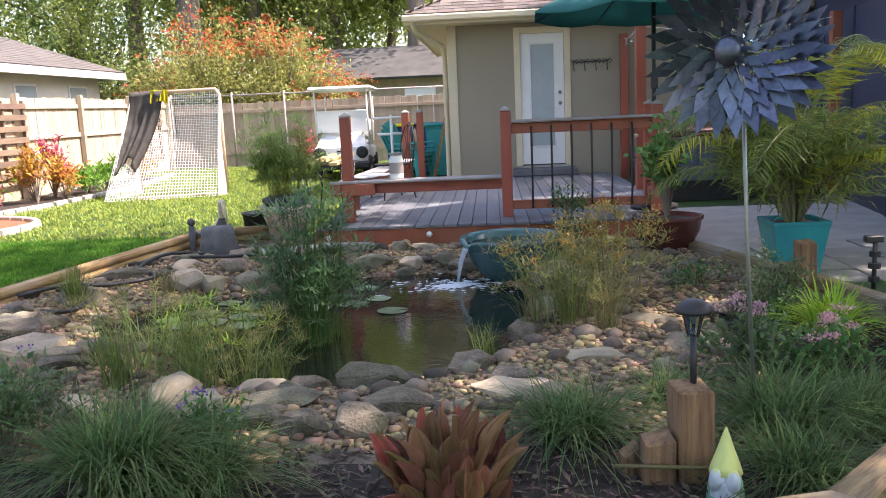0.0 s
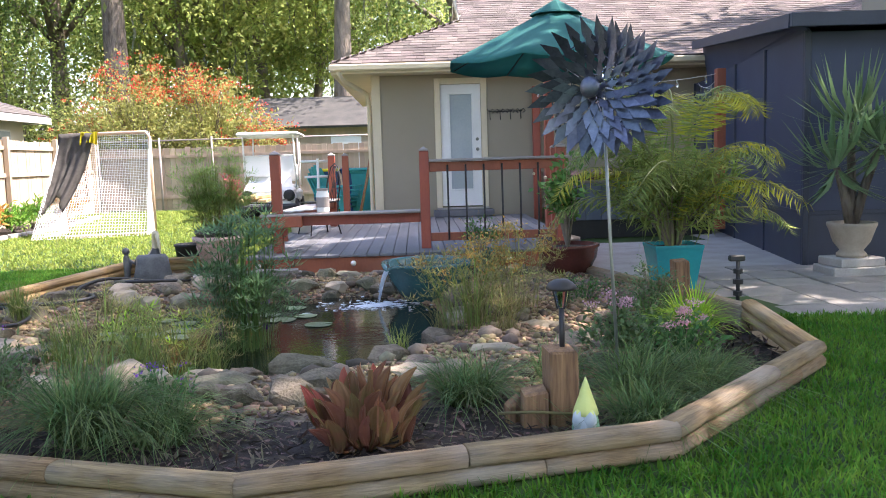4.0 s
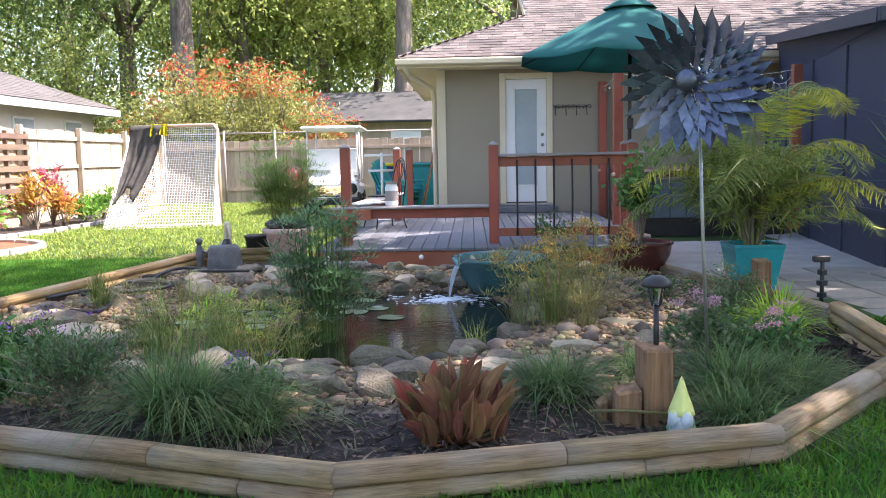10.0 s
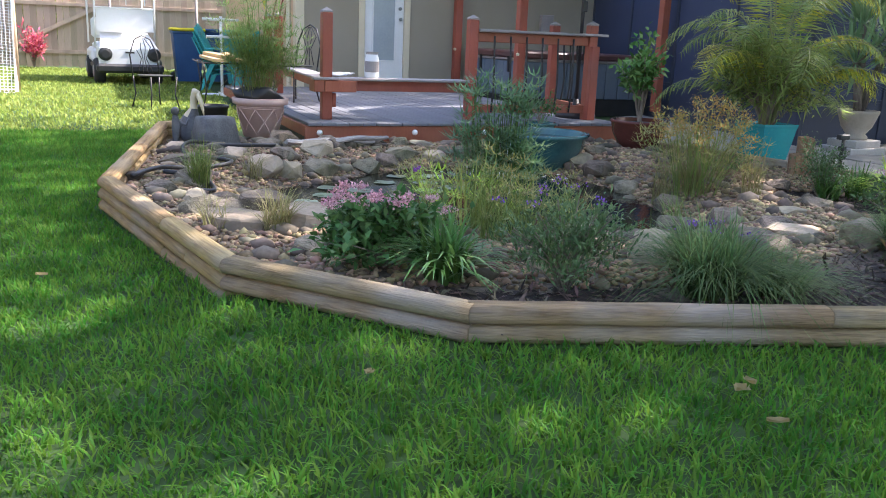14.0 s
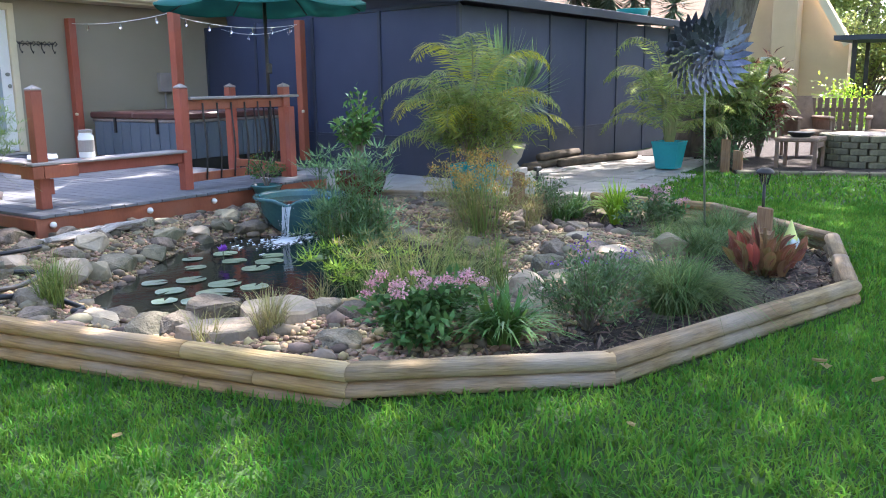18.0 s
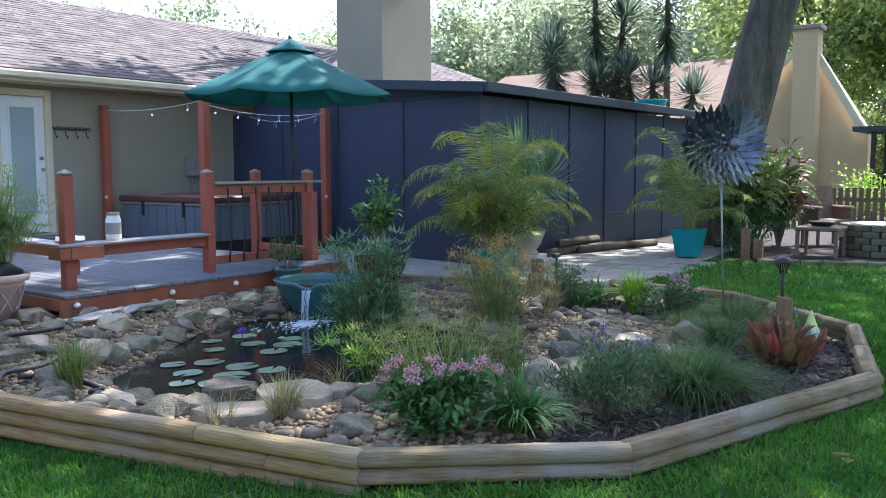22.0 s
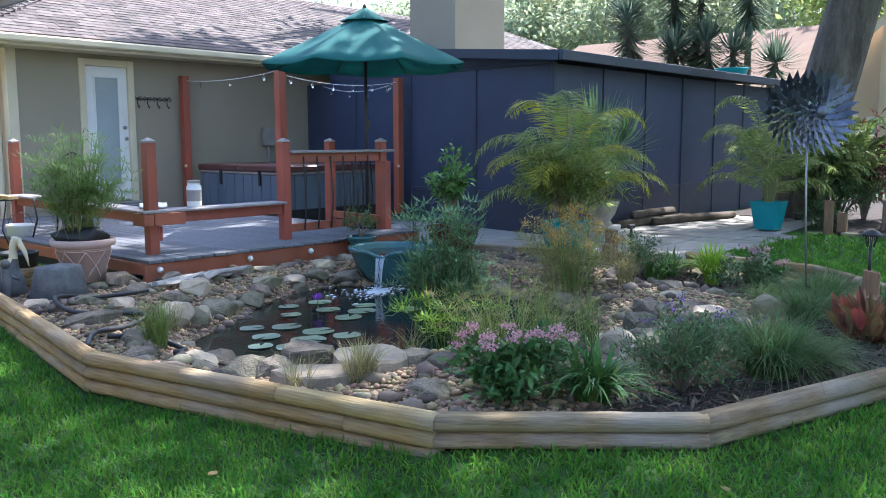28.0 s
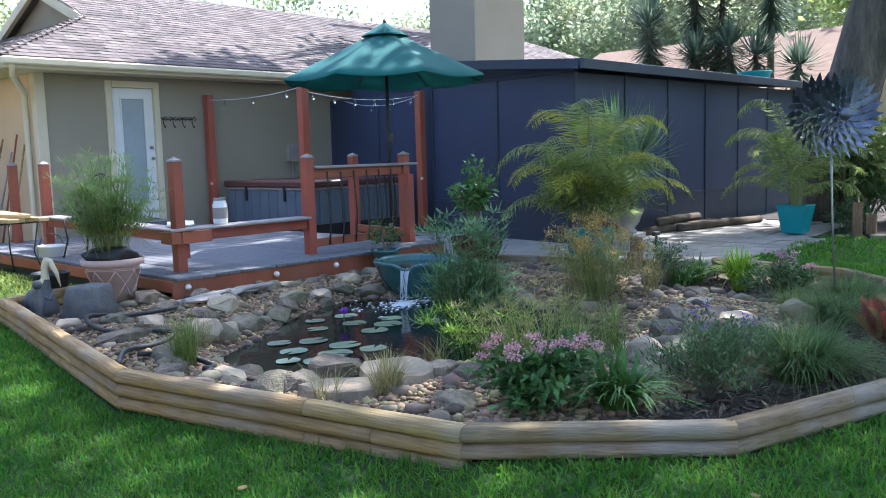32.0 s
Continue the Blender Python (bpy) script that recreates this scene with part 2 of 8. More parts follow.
# ---- materials ----
def mat(name, a, b=None, rough=0.7, scale=6.0, fine=60.0, bump=0.15, stretch=(1, 1, 1), metal=0.0, spec=0.4, island=0.0, obj_var=0.0, trans=0.0, dirt=None, dirt_amt=0.0, bump_dist=0.01):
    """A surface of two mingled colours at two scales, with fine relief."""
    m = bpy.data.materials.new(name)
    m.use_nodes = True
    nt = m.node_tree
    N, L = nt.nodes, nt.links
    bsdf = N["Principled BSDF"]
    b = b or tuple(c * 0.7 for c in a)
    tc = N.new("ShaderNodeTexCoord")
    mp = N.new("ShaderNodeMapping")
    mp.inputs["Scale"].default_value = stretch
    L.new(tc.outputs["Object"], mp.inputs["Vector"])
    n1, n2 = N.new("ShaderNodeTexNoise"), N.new("ShaderNodeTexNoise")
    for nd, s, d in ((n1, scale, 4.0), (n2, fine, 3.0)):
        nd.inputs["Scale"].default_value = s
        nd.inputs["Detail"].default_value = d
        L.new(mp.outputs["Vector"], nd.inputs["Vector"])
    add = N.new("ShaderNodeMath")
    add.operation = "MULTIPLY_ADD"
    L.new(n2.outputs["Fac"], add.inputs[0])
    add.inputs[1].default_value = 0.45
    L.new(n1.outputs["Fac"], add.inputs[2])
    ramp = N.new("ShaderNodeMapRange")
    ramp.inputs["From Min"].default_value, ramp.inputs["From Max"].default_value = 0.5, 0.95
    L.new(add.outputs[0], ramp.inputs["Value"])
    mix = N.new("ShaderNodeMix")
    mix.data_type = "RGBA"
    mix.inputs["A"].default_value, mix.inputs["B"].default_value = (*a, 1), (*b, 1)
    L.new(ramp.outputs["Result"], mix.inputs["Factor"])
    col = mix.outputs["Result"]
    if dirt:
        n3 = N.new("ShaderNodeTexNoise")
        n3.inputs["Scale"].default_value = scale * 0.35
        n3.inputs["Detail"].default_value = 6.0
        L.new(tc.outputs["Object"], n3.inputs["Vector"])
        r3 = N.new("ShaderNodeMapRange")
        r3.inputs["From Min"].default_value, r3.inputs["From Max"].default_value = 0.48, 0.7
        r3.inputs["To Max"].default_value = dirt_amt
        L.new(n3.outputs["Fac"], r3.inputs["Value"])
        mx = N.new("ShaderNodeMix")
        mx.data_type = "RGBA"
        L.new(r3.outputs["Result"], mx.inputs["Factor"])
        L.new(col, mx.inputs["A"])
        mx.inputs["B"].default_value = (*dirt, 1)
        col = mx.outputs["Result"]
    for amount, kind in ((island, "g"), (obj_var, "o")):
        if amount:
            src = N.new("ShaderNodeNewGeometry").outputs["Random Per Island"] if kind == "g" else N.new("ShaderNodeObjectInfo").outputs["Random"]
            vr = N.new("ShaderNodeMapRange")
            vr.inputs["To Min"].default_value, vr.inputs["To Max"].default_value = 1 - amount, 1 + amount * 0.8
            L.new(src, vr.inputs["Value"])
            hs = N.new("ShaderNodeHueSaturation")
            L.new(vr.outputs["Result"], hs.inputs["Value"])
            hv = N.new("ShaderNodeMapRange")
            hv.inputs["To Min"].default_value, hv.inputs["To Max"].default_value = 0.5 - amount * 0.07, 0.5 + amount * 0.07
            ml = N.new("ShaderNodeMath")
            ml.operation = "FRACT"
            mu = N.new("ShaderNodeMath")
            mu.operation = "MULTIPLY"
            mu.inputs[1].default_value = 7.31
            L.new(src, mu.inputs[0])
            L.new(mu.outputs[0], ml.inputs[0])
            L.new(ml.outputs[0], hv.inputs["Value"])
            L.new(hv.outputs["Result"], hs.inputs["Hue"])
            L.new(col, hs.inputs["Color"])
            col = hs.outputs["Color"]
    L.new(col, bsdf.inputs["Base Color"])
    bsdf.inputs["Roughness"].default_value = rough
    bsdf.inputs["Metallic"].default_value = metal
    bsdf.inputs["Specular IOR Level"].default_value = spec
    if bump:
        bp = N.new("ShaderNodeBump")
        bp.inputs["Strength"].default_value = bump
        bp.inputs["Distance"].default_value = bump_dist
        L.new(add.outputs[0], bp.inputs["Height"])
        L.new(bp.outputs["Normal"], bsdf.inputs["Normal"])
    if trans:
        tl = N.new("ShaderNodeBsdfTranslucent")
        L.new(col, tl.inputs["Color"])
        ms = N.new("ShaderNodeMixShader")
        ms.inputs["Fac"].default_value = trans
        L.new(bsdf.outputs["BSDF"], ms.inputs[1])
        L.new(tl.outputs["BSDF"], ms.inputs[2])
        L.new(ms.outputs[0], N["Material Output"].inputs["Surface"])
    return m


def leaf(name, a, b, trans=0.4, rough=0.5, island=0.35, obj_var=0.0, scale=3.0):
    return mat(name, a, b, rough=rough, spec=0.22, scale=scale, fine=25.0, bump=0.0, island=island, obj_var=obj_var, trans=trans)


M_soil = mat("lawn_soil", (0.035, 0.085, 0.015), (0.025, 0.045, 0.012), 0.95, 1.5, 30, 0.4)
M_grass = leaf("lawn_grass", (0.055, 0.182, 0.018), (0.140, 0.300, 0.038), 0.6, 0.55, 0.35)
# drier far lawn; its sunlight is also put into this lighter, yellower grass
M_sundrygrass = leaf("dry_lawn_grass", (0.19, 0.27, 0.045), (0.28, 0.335, 0.075), 0.4, 0.6, 0.3)
M_gravel = mat("gravel_bed", (0.20, 0.155, 0.11), (0.08, 0.062, 0.048), 0.9, 9, 70, 0.8, bump_dist=0.03)
M_mulch = mat("mulch", (0.016, 0.012, 0.010), (0.05, 0.036, 0.03), 0.95, 14, 90, 0.8, stretch=(1, 1, 1))
M_pebble = mat("pebble", (0.35, 0.24, 0.13), (0.19, 0.135, 0.08), 0.75, 8, 60, 0.2, island=0.55)
M_stone = mat("river_stone", (0.245, 0.20, 0.14), (0.075, 0.062, 0.045), 0.9, 9, 75, 1.0, obj_var=0.4, dirt=(0.09, 0.10, 0.055), dirt_amt=0.6, bump_dist=0.02)
M_cobble = mat("cobble", (0.205, 0.165, 0.115), (0.095, 0.078, 0.056), 0.85, 8, 50, 0.6, island=0.55)
M_sand = mat("sandstone", (0.43, 0.35, 0.24), (0.23, 0.19, 0.125), 0.85, 7, 45, 0.9, obj_var=0.2, dirt=(0.22, 0.21, 0.18), dirt_amt=0.5)
M_timber = mat("timber", (0.50, 0.345, 0.145), (0.17, 0.105, 0.048), 0.85, 5, 26, 0.9, stretch=(0.28, 5, 5), bump_dist=0.012, obj_var=0.13, dirt=(0.40, 0.35, 0.28), dirt_amt=0.4)
M_timber_grey = mat("weathered_timber", (0.40, 0.285, 0.15), (0.105, 0.070, 0.038), 0.9, 5, 48, 1.0, stretch=(0.28, 5, 5), bump_dist=0.012, obj_var=0.12, dirt=(0.38, 0.345, 0.30), dirt_amt=0.55)
M_cedar = mat("cut_timber", (0.31, 0.18, 0.09), (0.11, 0.06, 0.035), 0.85, 9, 45, 0.9, stretch=(3, 3, 0.2), dirt=(0.22, 0.19, 0.16), dirt_amt=0.5)
M_redwood = mat("redwood_stain", (0.36, 0.10, 0.055), (0.26, 0.07, 0.04), 0.6, 5, 60, 0.2, stretch=(1, 1, 0.3), obj_var=0.1, dirt=(0.24, 0.12, 0.09), dirt_amt=0.4)
M_cap = mat("grey_composite", (0.33, 0.29, 0.27), (0.25, 0.22, 0.21), 0.75, 6, 60, 0.2)
M_deck = mat("deck_board", (0.165, 0.168, 0.182), (0.11, 0.112, 0.125), 0.75, 5, 60, 0.25, stretch=(1, 0.15, 1), obj_var=0.15)
M_iron = mat("black_metal", (0.02, 0.02, 0.022), (0.035, 0.03, 0.03), 0.45, 8, 60, 0.05)
M_stucco = mat("taupe_stucco", (0.33, 0.285, 0.22), (0.30, 0.26, 0.195), 0.9, 1.2, 90, 0.35, dirt=(0.30, 0.26, 0.19), dirt_amt=0.3)
M_cream = mat("cream_trim", (0.66, 0.58, 0.42), (0.60, 0.52, 0.37), 0.7, 3, 50, 0.08)
M_white = mat("white_paint", (0.78, 0.78, 0.77), (0.72, 0.72, 0.70), 0.5, 3, 40, 0.05)
M_shingle = mat("roof_shingle", (0.145, 0.118, 0.108), (0.085, 0.07, 0.066), 0.95, 2, 70, 0.4, island=0.34)
M_brownroof = mat("brown_shingle", (0.21, 0.135, 0.09), (0.16, 0.10, 0.065), 0.95, 2, 60, 0.3, island=0.14)
M_darkroof = mat("dark_shingle", (0.09, 0.085, 0.08), (0.05, 0.05, 0.05), 0.95, 2, 50, 0.3, island=0.2)
M_fence = mat("weathered_fence", (0.46, 0.37, 0.27), (0.34, 0.27, 0.20), 0.9, 3, 40, 0.3, stretch=(2, 2, 0.25), obj_var=0.2, dirt=(0.30, 0.26, 0.21), dirt_amt=0.4)
M_bark = mat("bark", (0.26, 0.215, 0.17), (0.12, 0.10, 0.08), 0.95, 6, 26, 1.0, stretch=(1, 1, 0.3), bump_dist=0.06)
M_barkpale = mat("pale_bark", (0.23, 0.19, 0.155), (0.085, 0.068, 0.055), 0.95, 7, 28, 1.0, stretch=(1, 1, 0.22), bump_dist=0.09)
M_oakleaf = leaf("oak_leaf", (0.36, 0.44, 0.14), (0.10, 0.17, 0.06), 0.6, scale=0.55)
# lighter copy of the oak leaf with sunlight put into its yellow-green
M_oaksunlit = leaf("sunlit_leaf", (0.56, 0.60, 0.20), (0.20, 0.28, 0.09), 0.65, scale=0.55)
# distant haze is put into this pale leaf colour
M_hazeleaf = leaf("hazed_far_leaf", (0.50, 0.54, 0.33), (0.24, 0.30, 0.18), 0.65, scale=0.5)
M_teal = mat("teal_canvas", (0.011, 0.125, 0.115), (0.009, 0.10, 0.092), 0.85, 3, 150, 0.1, trans=0.06)
M_tealpot = mat("teal_glaze", (0.02, 0.28, 0.30), (0.02, 0.22, 0.25), 0.25, 4, 40, 0.05)
M_bowl = mat("green_glaze", (0.045, 0.14, 0.14), (0.03, 0.09, 0.10), 0.2, 5, 40, 0.08, dirt=(0.10, 0.15, 0.13), dirt_amt=0.5)
M_redpot = mat("dark_red_glaze", (0.13, 0.04, 0.03), (0.09, 0.03, 0.025), 0.25, 5, 40, 0.05)
M_terra = mat("pink_terracotta", (0.60, 0.43, 0.38), (0.52, 0.36, 0.32), 0.85, 5, 50, 0.15, dirt=(0.60, 0.52, 0.46), dirt_amt=0.5)
# dark screen and frame, lifted towards blue to carry the haze over the porch
M_hazedscreen = mat("hazed_dark_screen", (0.036, 0.048, 0.090), (0.044, 0.058, 0.104), 0.55, 2, 200, 0.05)
M_hazedbronze = mat("hazed_bronze_frame", (0.034, 0.042, 0.066), (0.042, 0.052, 0.080), 0.5, 4, 60, 0.05)
M_spa = mat("spa_cabinet", (0.13, 0.16, 0.20), (0.10, 0.13, 0.17), 0.6, 4, 60, 0.1, stretch=(1, 1, 0.3))
M_spalid = mat("spa_cover_vinyl", (0.12, 0.05, 0.045), (0.09, 0.04, 0.035), 0.45, 4, 60, 0.1)
M_paver = mat("patio_paver", (0.33, 0.305, 0.275), (0.23, 0.215, 0.195), 0.9, 4, 50, 0.3, obj_var=0.18, dirt=(0.24, 0.22, 0.19), dirt_amt=0.5)
M_concrete = mat("concrete", (0.40, 0.38, 0.35), (0.30, 0.28, 0.26), 0.9, 4, 60, 0.3)
M_net = mat("white_net", (0.80, 0.80, 0.78), (0.70, 0.70, 0.68), 0.8, 4, 60, 0.0)
M_orange = mat("faded_orange_pipe", (0.60, 0.42, 0.30), (0.55, 0.36, 0.26), 0.5, 4, 50, 0.05)
M_black = mat("black_plastic", (0.02, 0.02, 0.02), (0.03, 0.03, 0.03), 0.5, 6, 60, 0.1)
M_yellow = mat("yellow_cloth", (0.70, 0.62, 0.03), (0.6, 0.5, 0.03), 0.8, 6, 60, 0.1)
M_blackcloth = mat("black_cloth", (0.13, 0.12, 0.11), (0.07, 0.065, 0.06), 0.9, 6, 60, 0.2)
M_rubber = mat("tyre_rubber", (0.025, 0.025, 0.025), (0.035, 0.035, 0.035), 0.85, 8, 60, 0.2)
M_beigewall = mat("pale_yellow_wall", (0.64, 0.46, 0.30), (0.58, 0.41, 0.265), 0.85, 2, 60, 0.15)
M_greywall = mat("pale_grey_wall", (0.68, 0.64, 0.56), (0.62, 0.58, 0.51), 0.85, 2, 60, 0.15)
M_wicker = mat("wicker", (0.24, 0.16, 0.12), (0.15, 0.10, 0.07), 0.8, 12, 90, 0.5)
M_steel = mat("blue_grey_steel", (0.165, 0.185, 0.23), (0.07, 0.08, 0.11), 0.38, 6, 60, 0.1, metal=0.8, island=0.45)
M_pole = mat("pole_bronze", (0.30, 0.31, 0.28), (0.20, 0.21, 0.19), 0.4, 6, 50, 0.1, metal=0.7)


def glass(name, tint=(0.8, 0.9, 0.9), rough=0.02):
    m = bpy.data.materials.new(name)
    m.use_nodes = True
    b = m.node_tree.nodes["Principled BSDF"]
    b.inputs["Base Color"].default_value = (*tint, 1)
    b.inputs["Roughness"].default_value = rough
    b.inputs["Transmission Weight"].default_value = 1.0
    b.inputs["IOR"].default_value = 1.45
    return m


M_glass = glass("clear_glass")
M_water = mat("pond_water", (0.010, 0.013, 0.010), (0.016, 0.020, 0.014), 0.05, 3, 18, 0.22, spec=0.6, bump_dist=0.015)
M_stream = mat("falling_water", (0.75, 0.80, 0.84), (0.55, 0.62, 0.68), 0.15, 12, 60, 0.1, trans=0.5)
M_foam = mat("water_foam", (0.70, 0.73, 0.76), (0.5, 0.55, 0.6), 0.4, 20, 90, 0.4)

# ---- ground, bed and pond ----
BED = [(-2.54, 10.42), (-3.11, 7.24), (-2.69, 5.16), (-1.98, 4.32), (-0.04, 3.71), (1.52, 4.10), (2.66, 5.33), (2.82, 6.60), (2.62, 7.45), (2.10, 9.20), (2.45, 10.15), (-1.25, 10.15), (-1.85, 10.62)]
POND = [(-2.02, 7.92), (-2.22, 7.30), (-1.75, 6.78), (-1.30, 6.55), (-0.80, 5.95), (0.0, 5.98), (0.50, 6.5), (0.78, 7.5), (0.62, 8.45), (0.05, 8.92), (-0.6, 8.8), (-1.35, 8.32)]
WATER = 0.0


def inside(poly, x, y):
    hit = False
    for (x0, y0), (x1, y1) in zip(poly, poly[1:] + poly[:1]):
        if (y0 > y) != (y1 > y) and x < (x1 - x0) * (y - y0) / (y1 - y0) + x0:
            hit = not hit
    return hit


def edge_distance(poly, x, y):
    best = 9e9
    for (x0, y0), (x1, y1) in zip(poly, poly[1:] + poly[:1]):
        dx, dy = x1 - x0, y1 - y0
        s = max(0, min(1, ((x - x0) * dx + (y - y0) * dy) / (dx * dx + dy * dy)))
        best = min(best, math.hypot(x - x0 - s * dx, y - y0 - s * dy))
    return best


def bed_z(x, y):
    d = edge_distance(POND, x, y)
    if inside(POND, x, y):
        return WATER - 0.05 - min(0.45, d * 1.1)
    rise = min(1.0, d / 0.55)
    return WATER - 0.05 + 0.20 * rise ** 0.7 - 0.06 * min(1.0, max(0.0, (y - 9.2) / 0.4)) - 0.10 * min(1.0, max(0.0, (x - 1.1) / 0.9)) * min(1.0, max(0.0, (7.4 - y) / 0.6)) + 0.02 * noise.noise((x * 2.3, y * 2.3, 0))


def walk_round(poly, step):
    out = []
    for (x0, y0), (x1, y1) in zip(poly, poly[1:] + poly[:1]):
        n = max(1, round(math.hypot(x1 - x0, y1 - y0) / step))
        out += [(x0 + (x1 - x0) * k / n, y0 + (y1 - y0) * k / n) for k in range(n)]
    return out


def lawn_z(x, y):
    """The lawn lies a little higher along the front of the bed than along its west side."""
    near = max(0.0, 1.0 - edge_distance(BED, x, y) / 4.0) if y < 9.5 else 0.0
    east = max(0.0, min(1.0, (x + 3.25) / 0.8))
    return LAWN + near * (-0.04 + 0.09 * east * east * (3 - 2 * east)) * min(1.0, max(0.0, (9.5 - y) / 2.0))


rim = walk_round(BED, 0.4)
verts, faces = [(x, y, lawn_z(x, y)) for x, y in rim], []
RINGS_OUT = ((1.12, 0), (1.3, 0), (1.6, 0), (2.1, 0), (4, 0), (15, 0), (0, 600))
for scale_out, far in RINGS_OUT:
    for x, y in rim:
        dx, dy = x + 0.2, y - 7.2
        k = far / math.hypot(dx, dy) if far else scale_out
        verts.append((-0.2 + dx * k, 7.2 + dy * k, lawn_z(-0.2 + dx * k, 7.2 + dy * k)))
n = len(rim)
for r in range(len(RINGS_OUT)):
    for k in range(n):
        j = (k + 1) % n
        faces.append((r * n + k, (r + 1) * n + k, (r + 1) * n + j, r * n + j))
ground = tagged(new("ground", mesh_from("ground", verts, faces, [M_soil])), "mown green back lawn over dark soil", "lawn", kind="structure")

# bed floor: gravel with a mulched strip along the front edging
verts, faces, index = [], [], {}
STEP = 0.07
xs, ys = np.arange(-3.3, 3.0, STEP), np.arange(3.5, 10.8, STEP)
for i, x in enumerate(xs):
    for j, y in enumerate(ys):
        if inside(BED, x, y) or edge_distance(BED, x, y) < STEP * 1.2:
            index[i, j] = len(verts)
            verts.append((x, y, bed_z(x, y)))
mulch_faces = []
for (i, j) in index:
    q = [(i, j), (i + 1, j), (i + 1, j + 1), (i, j + 1)]
    if all(c in index for c in q) and inside(BED, xs[i] + STEP / 2, ys[j] + STEP / 2):
        x, y = xs[i], ys[j]
        mulch = (y < 4.62 + 0.15 * math.sin(x * 2.1) + 0.3 * noise.noise((x * 2, y * 2, 5)) and x > -2.3) or (x > 1.75 + 0.3 * noise.noise((x, y * 2, 1)) and y < 6.9) or (x < -2.85 and y < 7)
        faces.append([index[c] for c in q])
        mulch_faces.append(1 if mulch else 0)
me = mesh_from("bed_floor", verts, faces, [M_gravel, M_mulch], True)
me.polygons.foreach_set("material_index", mulch_faces)
tagged(new("bed_floor", me), "raised pond bed of tan gravel and dark bark mulch", "garden bed", kind="structure")

pw = walk_round(POND, 0.3)
grow = [(x + (x + 0.6) * 0.04, y + (y - 7.3) * 0.04) for x, y in pw]
water = solid("pond_water", prism(grow, WATER - 0.02, WATER), M_water, "dark still pond water with ripples below the spout", "water", kind="structure")

# landscape timber edging, two or three rows high
edging = thing("bed_edging", (0, 0, 0), "stacked pale landscape timbers round the pond bed", "edging", kind="structure")
TOP = 0.262


def timber_bm(length, r=0.052, q=1.0):
    """A pressed timber with flat top and bottom and round sides."""
    bm = bmesh.new()
    prof = [(-0.059, -0.022), (-0.047, -0.040), (-0.028, -0.0495), (0.028, -0.0495), (0.047, -0.040), (0.059, -0.022), (0.064, 0.0), (0.059, 0.022), (0.047, 0.040), (0.028, 0.0495), (0.0, 0.052), (-0.028, 0.0495), (-0.047, 0.040), (-0.059, 0.022), (-0.064, 0.0)]
    prof = [(py * 0.86, max(-r, min(r, pz * r / 0.052))) for py, pz in prof]
    m = max(2, int(length / 0.12))
    rings = []
    for k in range(m + 1):
        x = length * k / m
        rings.append([bm.verts.new((x, py + 0.004 * noise.noise((x * 5, a * 0.9, q)), pz + 0.003 * noise.noise((x * 6, a * 0.9, q + 4)))) for a, (py, pz) in enumerate(prof)])
    for a, b in zip(rings, rings[1:]):
        for k in range(len(prof)):
            j = (k + 1) % len(prof)
            bm.faces.new((a[k], a[j], b[j], b[k]))
    bm.faces.new(rings[0][::-1])
    bm.faces.new(rings[-1])
    return bm


RUNS = [((-1.85, 10.62), (-2.54, 10.42), 3, M_timber, ()), ((-2.54, 10.42), (-3.11, 7.24), 3, M_timber, (0.55,)), ((-3.11, 7.24), (-2.69, 5.16), 3, M_timber, (0.62,)),
        ((-2.69, 5.16), (-1.98, 4.32), 2, M_timber_grey, ()), ((-1.98, 4.32), (-0.04, 3.71), 2, M_timber_grey, (0.66,)), ((-0.04, 3.71), (1.52, 4.10), 2, M_timber_grey, (0.5,)),
        ((1.52, 4.10), (2.66, 5.33), 2, M_timber_grey, (0.62,)), ((2.66, 5.33), (2.82, 6.60), 2, M_timber, ())]
for a, b, rows, m, cuts in RUNS:
    ax, ay = a
    bx, by = b
    full = math.hypot(bx - ax, by - ay)
    turn = math.degrees(math.atan2(by - ay, bx - ax))
    for row in range(rows):
        stops = [0.0] + [min(0.9, max(0.1, c + 0.18 * (row % 2))) for c in cuts] + [1.0]
        for s0, s1 in zip(stops, stops[1:]):
            length = full * (s1 - s0) - 0.006
            r = 0.0375
            z = TOP - r - row * (2 * r - 0.003)
            part("landscape_timber", timber_bm(length + (0.03 if s1 == 1.0 else 0), r, ax * 3 + row * 1.7 + s0), m, edging, "", True, at=pose(ax + (bx - ax) * s0, ay + (by - ay) * s0, z, rng.uniform(-4, 4), 0, turn))

# ---- house ----
WALL_Y = 15.44
EAVE_Z = 2.72
house = thing("house", (0, 0, 0), "low taupe stucco house with grey shingle roof and cream trim", "house")
DOOR = (1.03, 1.71, 0.46, 2.50)
bm = bmesh.new()
for x0, z0, x1, z1 in ((-0.08, 0.0, DOOR[0] - 0.01, 2.78), (DOOR[1] + 0.01, 0.0, 17.0, 2.78), (DOOR[0] - 0.01, 0.0, DOOR[1] + 0.01, DOOR[2] - 0.02), (DOOR[0] - 0.01, DOOR[3] + 0.02, DOOR[1] + 0.01, 2.78)):
    box(x0, WALL_Y, z0, x1, WALL_Y + 0.2, z1, bm=bm)
part("wall", bm, M_stucco, house)
# bounce light from the sunny lawn is put into this wall's yellow
part("wall", box(-0.08, WALL_Y + 0.203, 0.0, 0.12, 23.0, 2.78), M_beigewall, house, "side wall coloured pale yellow for light bounced off the lawn")
part("wall", box(0.12, 22.8, 0, 17.0, 23.0, 2.78), M_stucco, house)
